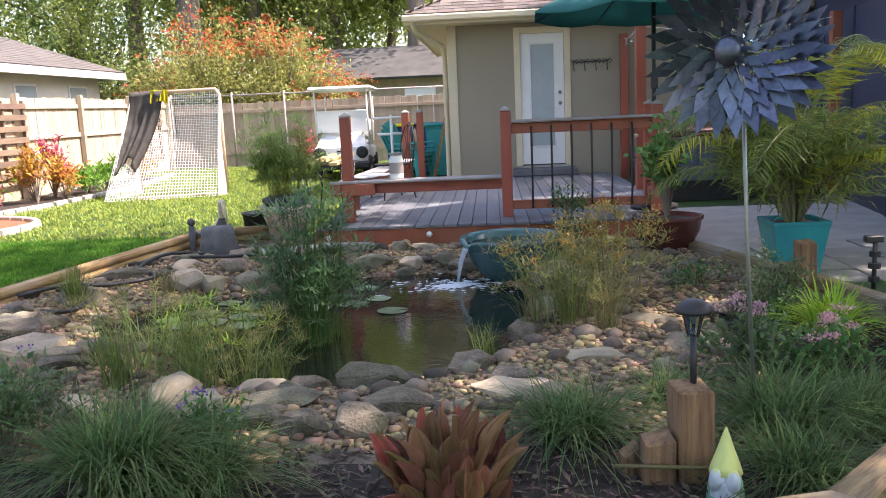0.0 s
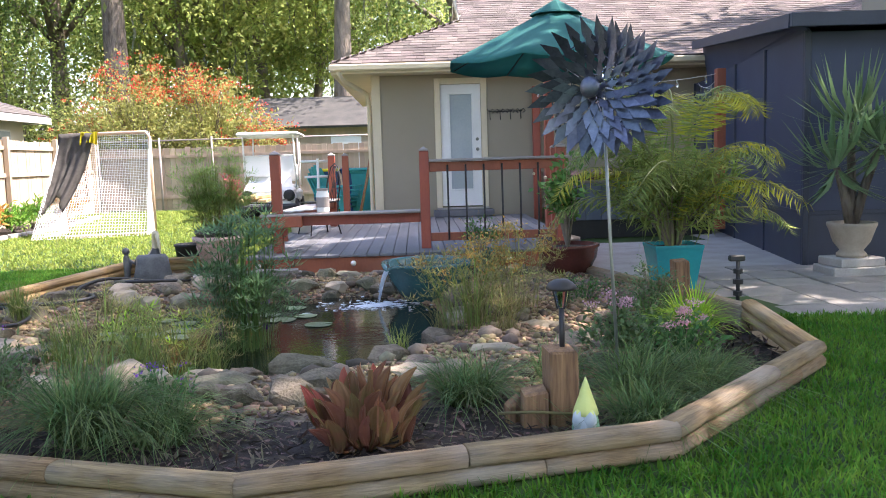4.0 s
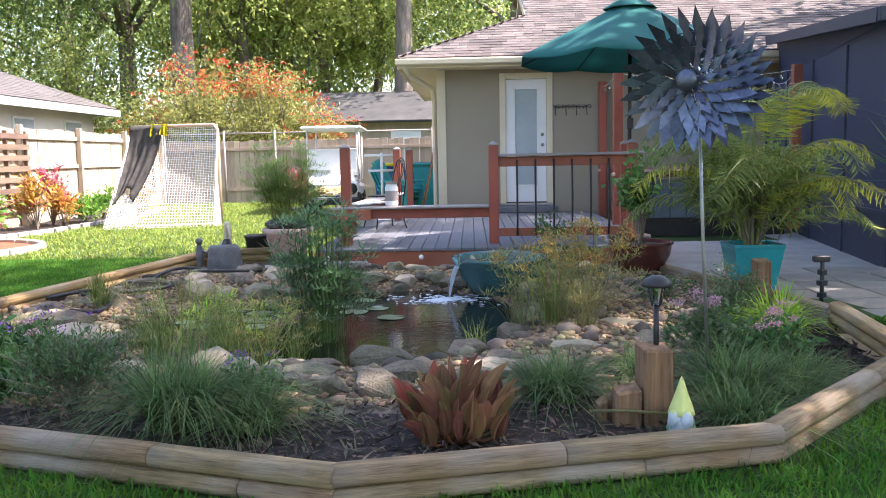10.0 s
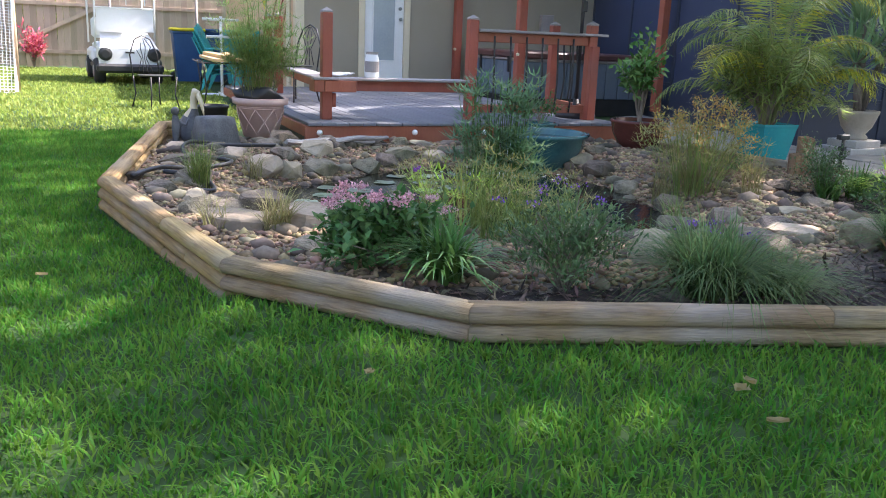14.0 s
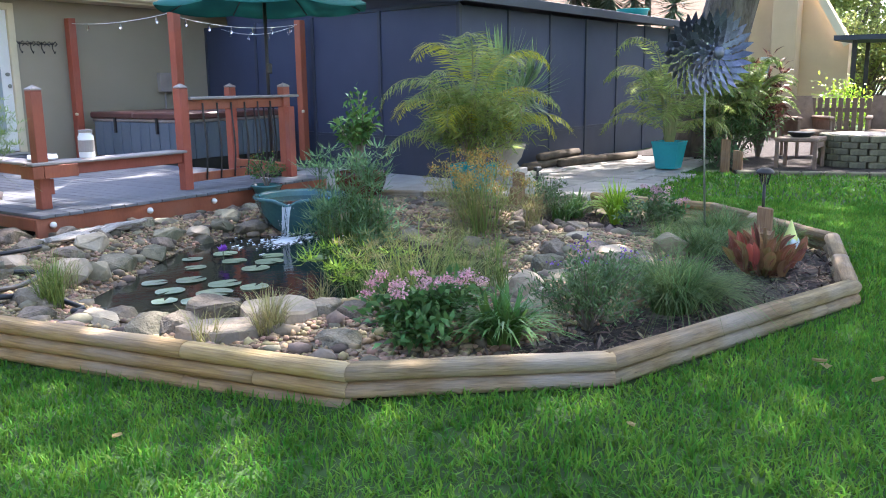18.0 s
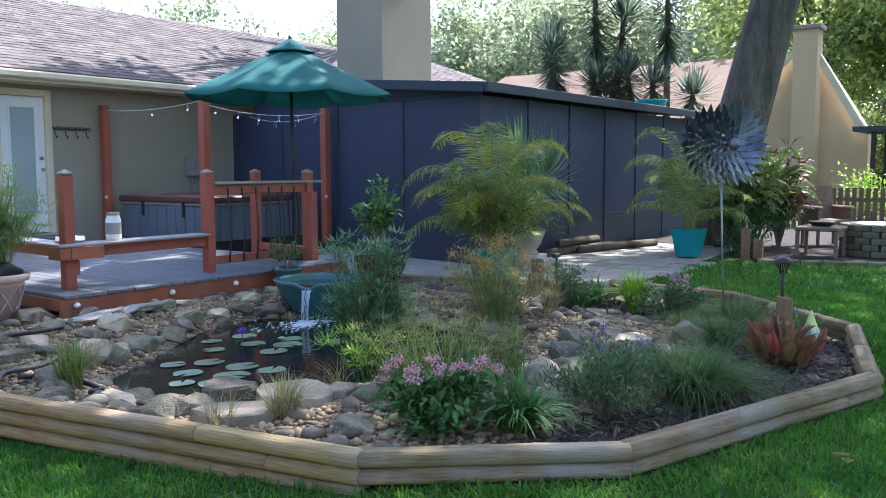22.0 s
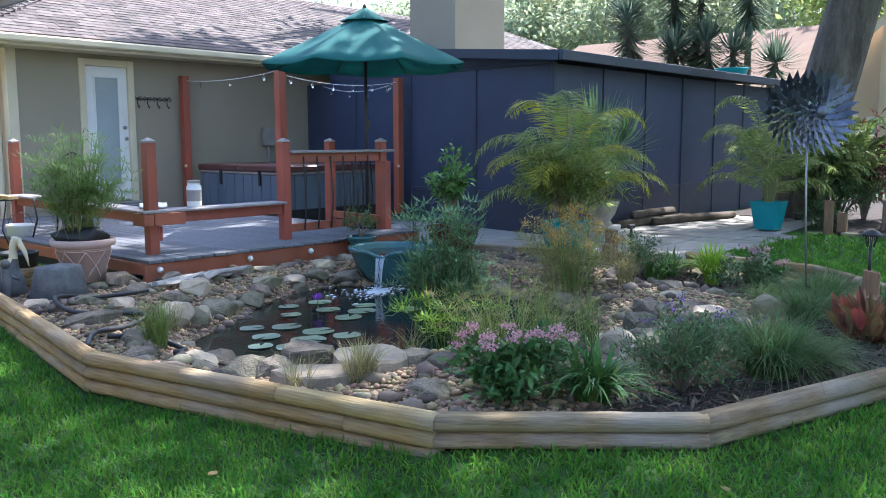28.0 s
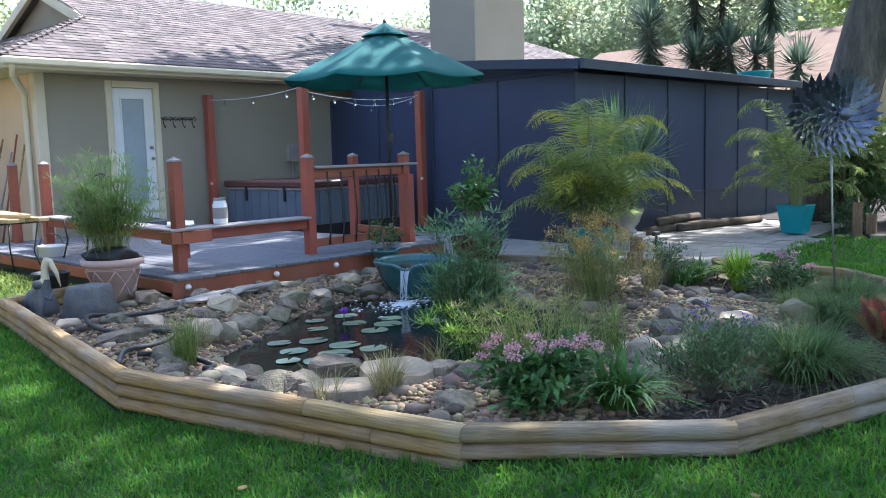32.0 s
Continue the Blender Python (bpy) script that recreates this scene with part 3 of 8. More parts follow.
part("corner_trim", box(-0.115, WALL_Y - 0.03, 0.05, 0.03, WALL_Y + 0.13, 2.70, 0.006), M_cream, house, "cream painted corner board")
RIDGE_Y, RIDGE_Z, PITCH = 19.1, 4.60, 0.44
EX, EY = -0.71, 14.90
G = 2.2
roof_planes = {
    "front": [(EX, EY, EAVE_Z + 0.10), (20.6, EY, EAVE_Z + 0.10), (16.4, RIDGE_Y, RIDGE_Z), (EX + G, RIDGE_Y, RIDGE_Z), (EX + G, EY + G, EAVE_Z + 0.10 + G * PITCH)],
    "back": [(20.6, 23.3, EAVE_Z + 0.10), (EX, 23.3, EAVE_Z + 0.10), (EX + G, 23.3 - G, EAVE_Z + 0.10 + G * PITCH), (EX + G, RIDGE_Y, RIDGE_Z), (16.4, RIDGE_Y, RIDGE_Z)],
    "hip": [(EX, 23.3, EAVE_Z + 0.10), (EX, EY, EAVE_Z + 0.10), (EX + G, EY + G, EAVE_Z + 0.10 + G * PITCH), (EX + G, 23.3 - G, EAVE_Z + 0.10 + G * PITCH)],
    "end": [(20.6, EY, EAVE_Z + 0.10), (20.6, 23.3, EAVE_Z + 0.10), (16.4, RIDGE_Y, RIDGE_Z)],
}
bm = bmesh.new()
for plane in roof_planes.values():
    slab(plane, 0.06, bm)
roof = part("roof", bm, M_shingle, house, "weathered grey asphalt shingle roof")
# shingle tabs on the visible slopes
verts, faces = [], []


def tabs(origin, along, up, width_at, rows, course=0.15, tab=0.22):
    o, a, u = Vector(origin), Vector(along), Vector(up).normalized()
    nrm = a.cross(u).normalized()
    if nrm.z < 0:
        nrm = -nrm
    for r in range(rows):
        lo, hi = width_at(r * course)
        x = lo - rng.uniform(0, tab)
        while x < hi:
            w = tab * rng.uniform(0.6, 1.2)
            x0, x1 = max(x, lo), min(x + w, hi)
            if x1 - x0 > 0.03:
                p0 = o + a * x0 + u * (r * course)
                p1 = o + a * x1 + u * (r * course)
                t = 0.006 + rng.uniform(0, 0.007)
                q = [p0 + nrm * t, p1 + nrm * t, p1 + u * (course + 0.02) + nrm * 0.002, p0 + u * (course + 0.02) + nrm * 0.002, p0, p1]
                i = len(verts)
                verts.extend(q)
                faces.extend([(i, i + 1, i + 2, i + 3), (i + 4, i + 5, i + 1, i)])
            x += w + 0.006


slope = Vector((0, 1, PITCH)).normalized()
run = math.hypot(RIDGE_Y - EY, RIDGE_Z - EAVE_Z - 0.10)
ky = slope.y
tabs((0, EY - 0.02, EAVE_Z + 0.105), (1, 0, 0), slope, lambda s: (EX + min(s * ky, G), 20.6 - s * ky), int(run / 0.15) + 1)
slope2 = Vector((1, 0, PITCH)).normalized()
tabs((EX - 0.02, 0, EAVE_Z + 0.105), (0, 1, 0), slope2, lambda s: (EY + s * ky, 23.3 - s * ky), int(G / slope2.x / 0.15))
tagged(part("shingles", mesh_from("shingles", verts, faces, [M_shingle]), None, house), kind="stuff")
bm = bmesh.new()
gy0, gy1, gz = EY + G + 0.12, 23.3 - G - 0.12, EAVE_Z + 0.10 + G * PITCH
v = [bm.verts.new(p) for p in ((EX + G + 0.25, gy0, gz), (EX + G + 0.25, gy1, gz), (EX + G + 0.25, RIDGE_Y, RIDGE_Z - 0.03))]
w = [bm.verts.new(p.co + Vector((0.1, 0, 0))) for p in v]
bm.faces.new(v), bm.faces.new(w[::-1])
for k in range(3):
    j = (k + 1) % 3
    bm.faces.new((v[k], w[k], w[j], v[j]))
part("gable", bm, M_stucco, house, "small taupe gable with vertical boards")
for ya, yb in ((gy0 - 0.1, RIDGE_Y), (gy1 + 0.1, RIDGE_Y)):
    part("rake_board", slab([(EX + G - 0.02, ya, gz + 0.02), (EX + G + 0.06, ya, gz + 0.02), (EX + G + 0.06, yb, RIDGE_Z + 0.02), (EX + G - 0.02, yb, RIDGE_Z + 0.02)], 0.16), M_cream, house)
part("fascia", box(EX, EY - 0.02, EAVE_Z - 0.06, 20.6, EY + 0.02, EAVE_Z + 0.09), M_cream, house)
part("fascia", box(EX - 0.02, EY + 0.024, EAVE_Z - 0.06, EX + 0.02, 23.3, EAVE_Z + 0.09), M_cream, house)
part("soffit", box(EX + 0.02, EY + 0.02, EAVE_Z - 0.05, 20.5, WALL_Y, EAVE_Z - 0.03), M_cream, house)
part("soffit", box(EX + 0.02, WALL_Y + 0.003, EAVE_Z - 0.05, -0.08, 23.2, EAVE_Z - 0.03), M_cream, house)
gut = bmesh.new()
box(EX - 0.04, EY - 0.12, EAVE_Z - 0.02, 5.3, EY - 0.022, EAVE_Z + 0.085, 0.02, bm=gut)
part("gutter", gut, M_cream, house, "cream metal gutter", smooth=False)
part("downspout", tube([(EX + 0.1, EY - 0.06, EAVE_Z), (EX + 0.15, EY + 0.1, EAVE_Z - 0.14), (-0.2, WALL_Y + 0.12, EAVE_Z - 0.34), (-0.17, WALL_Y + 0.2, EAVE_Z - 0.55), (-0.17, WALL_Y + 0.2, 0.3), (-0.22, WALL_Y + 0.1, 0.2)], 0.042, 8), M_cream, house, smooth=True)
chim = part("chimney", box(8.2, 14.25, 2.4, 9.85, 15.5, 6.3, 0.01), M_stucco, house, "wide taupe boxed chimney")
part("chimney_cap", box(8.13, 14.18, 6.3, 9.92, 15.57, 6.45, 0.01), M_cream, chim)

# door
door = thing("door_1", (0, 0, 0), "closed white glazed back door in cream trim", "door", kind="structure")
x0, x1, z0, z1 = DOOR
bm = bmesh.new()
for q in ((x0 - 0.10, z0 - 0.02, x0, z1 + 0.10), (x1, z0 - 0.02, x1 + 0.10, z1 + 0.10), (x0, z1, x1, z1 + 0.10)):
    box(q[0], WALL_Y - 0.03, q[1], q[2], WALL_Y + 0.06, q[3], 0.006, bm=bm)
part("door_trim", bm, M_cream, door, "cream door trim")
bm = bmesh.new()
for q in ((x0 + 0.004, z0, x0 + 0.15, z1 - 0.004), (x1 - 0.15, z0, x1 - 0.004, z1 - 0.004), (x0 + 0.15, z1 - 0.16, x1 - 0.15, z1 - 0.004), (x0 + 0.15, z0, x1 - 0.15, z0 + 0.28)):
    box(q[0], WALL_Y + 0.02, q[1], q[2], WALL_Y + 0.065, q[3], bm=bm)
for q in ((x0 + 0.13, z0 + 0.26, x0 + 0.16, z1 - 0.14), (x1 - 0.16, z0 + 0.26, x1 - 0.13, z1 - 0.14), (x0 + 0.16, z1 - 0.17, x1 - 0.16, z1 - 0.14), (x0 + 0.16, z0 + 0.26, x1 - 0.16, z0 + 0.29)):
    box(q[0], WALL_Y + 0.008, q[1], q[2], WALL_Y + 0.019, q[3], 0.004, bm=bm)
leaf_door = part("door_leaf", bm, M_white, door, "white door leaf")
M_blind = mat("pale_blind", (0.35, 0.40, 0.42), (0.28, 0.33, 0.36), 0.3, 2, 30, 0.02, spec=0.8)
part("pane", box(x0 + 0.15, WALL_Y + 0.036, z0 + 0.28, x1 - 0.15, WALL_Y + 0.042, z1 - 0.16), M_blind, leaf_door, "reflecting glass over closed blinds")
kn = bmesh.new()
bmesh.ops.create_uvsphere(kn, u_segments=12, v_segments=8, radius=0.03, matrix=Matrix.Translation((x1 - 0.07, WALL_Y - 0.03, z0 + 0.95)))
rod((x1 - 0.07, WALL_Y + 0.02, z0 + 0.95), (x1 - 0.07, WALL_Y - 0.03, z0 + 0.95), 0.012, bm=kn)
rod((x1 - 0.07, WALL_Y + 0.02, z0 + 1.12), (x1 - 0.07, WALL_Y - 0.012, z0 + 1.12), 0.028, n=12, bm=kn)
part("door_knob", kn, M_pole, leaf_door, smooth=True)
part("threshold", box(x0 - 0.1, WALL_Y - 0.10, z0 - 0.05, x1 + 0.1, WALL_Y + 0.06, z0 - 0.022, 0.004), M_concrete, door)
part("step", box(x0 - 0.16, WALL_Y - 0.34, 0.30, x1 + 0.16, WALL_Y - 0.004, z0 - 0.055, 0.01), M_deck, door)

# ---- deck ----
DECK = 0.295
deck = thing("deck", (0, 0, 0), "grey boarded deck with red-stained skirt", "deck", kind="structure")
bx0, bx1, by0, by1 = -1.22, 2.42, 9.95, 15.43
nb = 26
bw = (bx1 - bx0) / nb
board = bm_mesh("deck_board", box(0.003, 0, -0.03, bw - 0.004, by1 - by0, 0, 0.004), M_deck)
for k in range(nb):
    part("deck_board", board, None, deck, at=pose(bx0 + k * bw, by0 - 0.03 + rng.uniform(-0.004, 0.004), DECK + rng.uniform(-0.001, 0.001)))
part("skirt_board", box(bx0 - 0.02, by0, 0.03, bx1 + 0.02, by0 + 0.04, DECK - 0.032, 0.005), M_redwood, deck, "red-stained skirt board")
part("skirt_board", box(bx0 - 0.02, by0 + 0.043, 0.155, bx0 + 0.02, by1, DECK - 0.032, 0.005), M_redwood, deck, "red-stained skirt board")
part("skirt_board", box(bx1 - 0.02, by0 + 0.043, 0.10, bx1 + 0.02, by1, DECK - 0.032, 0.005), M_redwood, deck, "red-stained skirt board")
part("joists", box(bx0 + 0.05, by0 + 0.3, 0.02, bx1 - 0.05, by1 - 0.1, DECK - 0.034), M_black, deck)
for x in (-1.10, -0.10, 0.69, 1.55):
    bm = lathe([(0.0, 0), (0.028, 0.0), (0.030, 0.02), (0.012, 0.05), (0.0, 0.052)], 12)
    part("deck_light", bm, M_white, deck, "small pale round deck light", True, at=pose(x, by0 - 0.026, 0.20, 90, 0, 0) @ Matrix.Translation((0, 0, -0.02)))


def post_bm(w, h, cap=True):
    bm = box(-w / 2, -w / 2, 0, w / 2, w / 2, h - (0.05 if cap else 0), 0.006)
    if cap:
        c = h - 0.05
        vs = [bm.verts.new((sx * w * 0.5, sy * w * 0.5, c)) for sx, sy in ((-1, -1), (1, -1), (1, 1), (-1, 1))]
        tip = bm.verts.new((0, 0, h))
        bm.faces.new(vs[::-1])
        for k in range(4):
            bm.faces.new((vs[k], vs[(k + 1) % 4], tip))
    return bm


PZ = 1.405
rail = thing("deck_railing", (0, 0, 0), "red-stained deck railing with black bowed balusters", "railing")
bench = thing("deck_bench_rail", (0, 0, 0), "low red-stained bench rail with grey cap boards", "railing")
P3, P2, P5, P4, P1, P0 = (0.68, 10.34), (-0.935, 10.33), (2.18, 10.35), (2.29, 11.41), (-0.68, 13.94), (-0.58, 15.22)
for (x, y), owner in ((P3, rail), (P5, rail), (P4, rail), (P2, bench), (P1, bench), (P0, bench)):
    part("post", post_bm(0.105, PZ - 0.16), M_redwood, owner, at=pose(x, y, 0.16))
    part("post_cap", lathe([(0.0, 0), (0.074, 0.0), (0.074, 0.015), (0.0, 0.05)], 4), M_cap, owner, "pale post cap", at=pose(x, y, PZ - 0.045, 0, 0, 45))


def beam(a, b, w, z0, z1, bevel=0.005, ext=0.0):
    (ax, ay), (bx, by) = a, b
    length = math.hypot(bx - ax, by - ay)
    return box(-ext, -w / 2, z0, length + ext, w / 2, z1, bevel), pose(ax, ay, 0, 0, 0, math.degrees(math.atan2(by - ay, bx - ax)))


def inset(a, b, d):
    (ax, ay), (bx, by) = a, b
    l = math.hypot(bx - ax, by - ay)
    ux, uy = (bx - ax) / l, (by - ay) / l
    return (ax + ux * d, ay + uy * d), (bx - ux * d, by - uy * d)


for a, b in ((P3, P5), (P5, P4)):
    a2, b2 = inset(a, b, 0.055)
    bm, m = beam(a2, b2, 0.045, 1.13, 1.235)
    part("top_rail", bm, M_redwood, rail, at=m)
    if a is P3:
        bm, m = beam((P3[0] + 0.055, P3[1]), (P5[0] + 0.18, P5[1]), 0.16, 1.238, 1.268, 0.008)
        bm2, m2 = bm, m
        part("rail_cap", bm, M_cap, rail, "grey cap board", at=m)
    bm, m = beam(a2, b2, 0.045, 0.37, 0.46)
    part("bottom_rail", bm, M_redwood, rail, at=m)
    l = math.hypot(b2[0] - a2[0], b2[1] - a2[1])
    k = max(3, round(l / 0.20))
    for s in range(1, k):
        t = s / k
        px, py = a2[0] + (b2[0] - a2[0]) * t, a2[1] + (b2[1] - a2[1]) * t
        ox, oy = (0, -1) if a is P3 else (1, 0)
        pts = [(px + ox * (0.03 + 0.045 * math.sin(u * math.pi) ** 1.5 * (1.2 - u)), py + oy * (0.03 + 0.045 * math.sin(u * math.pi) ** 1.5 * (1.2 - u)), 0.38 + 0.82 * u) for u in np.linspace(0, 1, 8)]
        part("baluster", tube(pts, 0.011, 6), M_iron, rail, "black bowed metal baluster", True)
part("bracket_post", box(2.12, 10.22, 0.30, 2.22, 10.29, 1.13, 0.005), M_redwood, rail)
SEAT = 0.72
for a, b in ((P2, P3), (P2, P1)):
    a2, b2 = inset(a, b, 0.055)
    bm, m = beam(a2, b2, 0.05, SEAT - 0.135, SEAT - 0.03)
    part("bench_rail", bm, M_redwood, bench, at=m)
    ext = 0.0
    bm, m = beam(a2, b2, 0.24, SEAT - 0.027, SEAT, 0.008)
    part("bench_cap", bm, M_cap, bench, "grey weathered cap board", at=m)
part("bench_corner", box(P2[0] - 0.16, P2[1] - 0.15, SEAT - 0.14, P2[0] - 0.056, P2[1] + 0.06, SEAT - 0.025, 0.005), M_redwood, bench)
part("bench_corner", box(P2[0] - 0.05, P2[1] - 0.15, SEAT - 0.14, P2[0] + 0.28, P2[1] - 0.058, SEAT - 0.025, 0.005), M_redwood, bench)
part("bench_cap", box(P2[0] - 0.17, P2[1] - 0.16, SEAT - 0.022, P2[0] + 0.1, P2[1] - 0.057, SEAT + 0.003, 0.006), M_cap, bench)
part("outlet_box", box(P2[0] + 0.056, P2[1] - 0.03, 0.42, P2[0] + 0.10, P2[1] + 0.03, 0.56, 0.005), M_redwood, bench)

# ---- pergola posts, string lights, hot tub ----
perg = thing("pergola_posts", (0, 0, 0), "tall red-stained posts round the hot tub", "posts")
for x, y, h in ((2.62, 15.30, 2.42), (2.40, 12.55, 2.36), (4.72, 12.50, 2.36)):
    part("post", box(-0.06, -0.06, 0, 0.06, 0.06, h - 0.20, 0.006), M_redwood, perg, at=pose(x, y, 0.20))
    part("post_light", lathe([(0.0, 0), (0.02, 0.0), (0.026, 0.03), (0.0, 0.05)], 10), M_cream, perg, at=pose(x - 0.065, y - 0.065, 0.95))
spa = thing("hot_tub", (2.72, 12.98, DECK), "covered hot tub with blue-grey cabinet and brown lid", "hot tub")
part("base", box(0.03, 0.03, -0.22, 2.07, 2.07, 0.04), M_black, spa)
for k in range(9):
    part("panel", box(0.03 + k * 0.2267, -0.004, 0.042, 0.03 + (k + 1) * 0.2267 - 0.01, 0.03, 0.56, 0.006), M_spa, spa)
    part("panel", box(-0.004, 0.03 + k * 0.2267, 0.042, 0.03, 0.03 + (k + 1) * 0.2267 - 0.01, 0.56, 0.006), M_spa, spa)
part("shell", box(0.034, 0.034, 0.05, 2.07, 2.07, 0.565), M_spa, spa)
part("rim", box(-0.01, -0.01, 0.568, 2.11, 2.11, 0.61, 0.015), M_cap, spa, "pale acrylic rim")
lid = part("cover", box(-0.03, -0.03, 0.613, 2.13, 1.05, 0.71, 0.02), M_spalid, spa, "brown folding vinyl cover")
part("cover", box(-0.03, 1.055, 0.613, 2.13, 2.13, 0.71, 0.02), M_spalid, spa, "brown folding vinyl cover")
for u in (0.5, 1.5):
    part("cover_strap", box(-0.035, u - 0.02, 0.40, -0.006, u + 0.02, 0.63), M_iron, spa)

# ---- screened porch ----
porch = thing("screened_porch", (0, 0, 0), "dark bronze screened porch with flat black roof", "porch")
K0, K1, K2 = (5.35, WALL_Y - 0.01), (4.45, 9.35), (13.2, 9.25)
PH = 2.42


def panel_run(a, b, n, wall):
    (ax, ay), (bx, by) = a, b
    length = math.hypot(bx - ax, by - ay)
    m = pose(ax, ay, 0, 0, 0, math.degrees(math.atan2(by - ay, bx - ax)))
    for k in range(n + 1):
        x = length * k / n
        part("porch_post", box(x - 0.03, -0.03, 0.06, x + 0.03, 0.03, PH - 0.02, 0.004), M_hazedbronze, porch, at=m)
    for k in range(n):
        x0, x1 = length * k / n + 0.031, length * (k + 1) / n - 0.031
        part("screen", box(x0, -0.004, 0.62, x1, 0.004, PH - 0.03), M_hazedscreen, porch, "dark woven insect screen", at=m)
        part("kick_plate", box(x0, -0.012, 0.06, x1, 0.012, 0.60, 0.003), M_hazedbronze, porch, "dark bronze kick plate", at=m)
        part("chair_rail", box(x0, -0.02, 0.601, x1, 0.02, 0.64, 0.003), M_hazedbronze, porch, at=m)


panel_run(K0, K1, 4, 0)
panel_run(K1, K2, 7, 0)
part("back_wall", box(5.4, WALL_Y - 0.02, 0.06, 13.2, WALL_Y - 0.005, 2.4), M_black, porch)
part("side_wall", box(13.2, 9.25, 0.06, 13.3, WALL_Y - 0.02, 2.4), M_black, porch)
part("floor", box(4.5, 9.38, 0.02, 13.2, WALL_Y - 0.02, 0.08), M_concrete, porch)
part("roof", slab([(5.15, 14.9, 3.02), (4.15, 9.05, 2.52), (13.4, 8.95, 2.52), (13.4, 14.9, 3.02)], 0.05), M_hazedbronze, porch, "flat black porch roof")
bm, m = beam((4.15, 9.05), (13.4, 8.95), 0.06, 2.40, 2.53)
part("fascia", bm, M_hazedbronze, porch, at=m)
part("fascia", slab([(5.12, 14.9, 3.03), (5.18, 14.9, 3.03), (4.21, 9.09, 2.53), (4.15, 9.09, 2.53)], 0.13), M_hazedbronze, porch)
gs = bmesh.new()
quad = [(K1[0] + 0.01, K1[1], PH - 0.02), (K0[0] + 0.01, 14.85, PH - 0.02), (K0[0] - 0.08, 14.85, 2.93), (K1[0] - 0.06, K1[1], 2.48)]
va, vb = [gs.verts.new(p) for p in quad], [gs.verts.new((p[0] + 0.03, p[1], p[2])) for p in quad]
gs.faces.new(va), gs.faces.new(vb[::-1])
for k in range(4):
    j = (k + 1) % 4
    gs.faces.new((va[k], vb[k], vb[j], va[j]))
part("gable_screen", gs, M_hazedscreen, porch, "dark screen below the sloping roof edge")

# ---- fences ----
FX, RY = -8.05, 24.4
fence = thing("fence_west", (0, 0, 0), "weathered plank privacy fence in sun", "fence", kind="structure")
picket = bm_mesh("picket", box(-0.01, 0.003, 0.03, 0.01, 0.138, 1.86, 0.003), M_fence)
y = 2.0
while y < RY:
    part("picket", picket, None, fence, at=pose(FX - 0.03, y, LAWN + rng.uniform(-0.02, 0.02), rng.uniform(-0.6, 0.6)))
    y += 0.142
for k in range(10):
    part("fence_post", box(-0.05, -0.05, 0, 0.05, 0.05, 1.93, 0.005), M_fence, fence, at=pose(FX + 0.05, 2.2 + k * 2.44, LAWN))
for k in range(9):
    for z in (0.42, 1.08, 1.66):
        part("fence_rail", box(0, -0.02, 0, 0.04, 2.34, 0.085, 0.004), M_fence, fence, at=pose(FX - 0.015, 2.25 + k * 2.44, LAWN + z))
rear = thing("fence_north", (0, 0, 0), "weathered plank fence with a braced gate", "fence", kind="structure")
pick2 = bm_mesh("picket", box(0.003, -0.01, 0.03, 0.138, 0.01, 1.70, 0.003), M_fence)
x = FX
while x < 0.0:
    part("picket", pick2, None, rear, at=pose(x, RY, LAWN + rng.uniform(-0.02, 0.02), 0, rng.uniform(-0.6, 0.6)))
    x += 0.142
for x in (FX + 0.1, -6.3, -4.9, -2.6, -0.6):
    part("fence_post", rod((x, RY - 0.1, 0), (x, RY - 0.1, 2.05), 0.03, n=8), M_cap, rear, "grey metal post", True)
part("top_pipe", rod((FX + 0.1, RY - 0.1, 1.97), (-0.6, RY - 0.1, 1.97), 0.02), M_cap, rear, "thin metal pipe", True)
for z in (0.4, 1.5):
    part("fence_rail", box(FX, RY - 0.05, z, 0, RY - 0.012, z + 0.085, 0.003), M_fence, rear)
gate = part("gate_brace", box(0, -0.02, -0.045, 2.2, 0.02, 0.045, 0.004), M_fence, rear, at=pose(-4.75, RY - 0.075, 0.55, 0, -27, 0))

# ---- pond bed: fountain, stones, pebbles ----
fount = thing("bowl_fountain", (0.69, 8.69, -0.06), "blue-green glazed bowl fountain spilling into the pond", "fountain")
prof = [(0.0, 0.0), (0.15, 0.0), (0.19, 0.03), (0.30, 0.13), (0.385, 0.26), (0.42, 0.37), (0.445, 0.385), (0.445, 0.41), (0.415, 0.415), (0.385, 0.39), (0.35, 0.27), (0.26, 0.17), (0.0, 0.14)]
bm = lathe(prof, 36)
for v in bm.verts:
    a = math.atan2(v.co.y, v.co.x) - math.radians(208)
    a = (a + math.pi) % (2 * math.pi) - math.pi
    if v.co.z > 0.33 and math.hypot(v.co.x, v.co.y) > 0.33:
        v.co.z -= 0.055 * math.exp(-(a / 0.16) ** 2)
part("bowl", bm, M_bowl, fount, "thick rimmed glazed bowl", True)
part("bowl_water", lathe([(0.0, 0.345), (0.383, 0.345), (0.383, 0.35), (0.0, 0.352)], 32), M_water, fount)
sx, sy = math.cos(math.radians(208)), math.sin(math.radians(208))
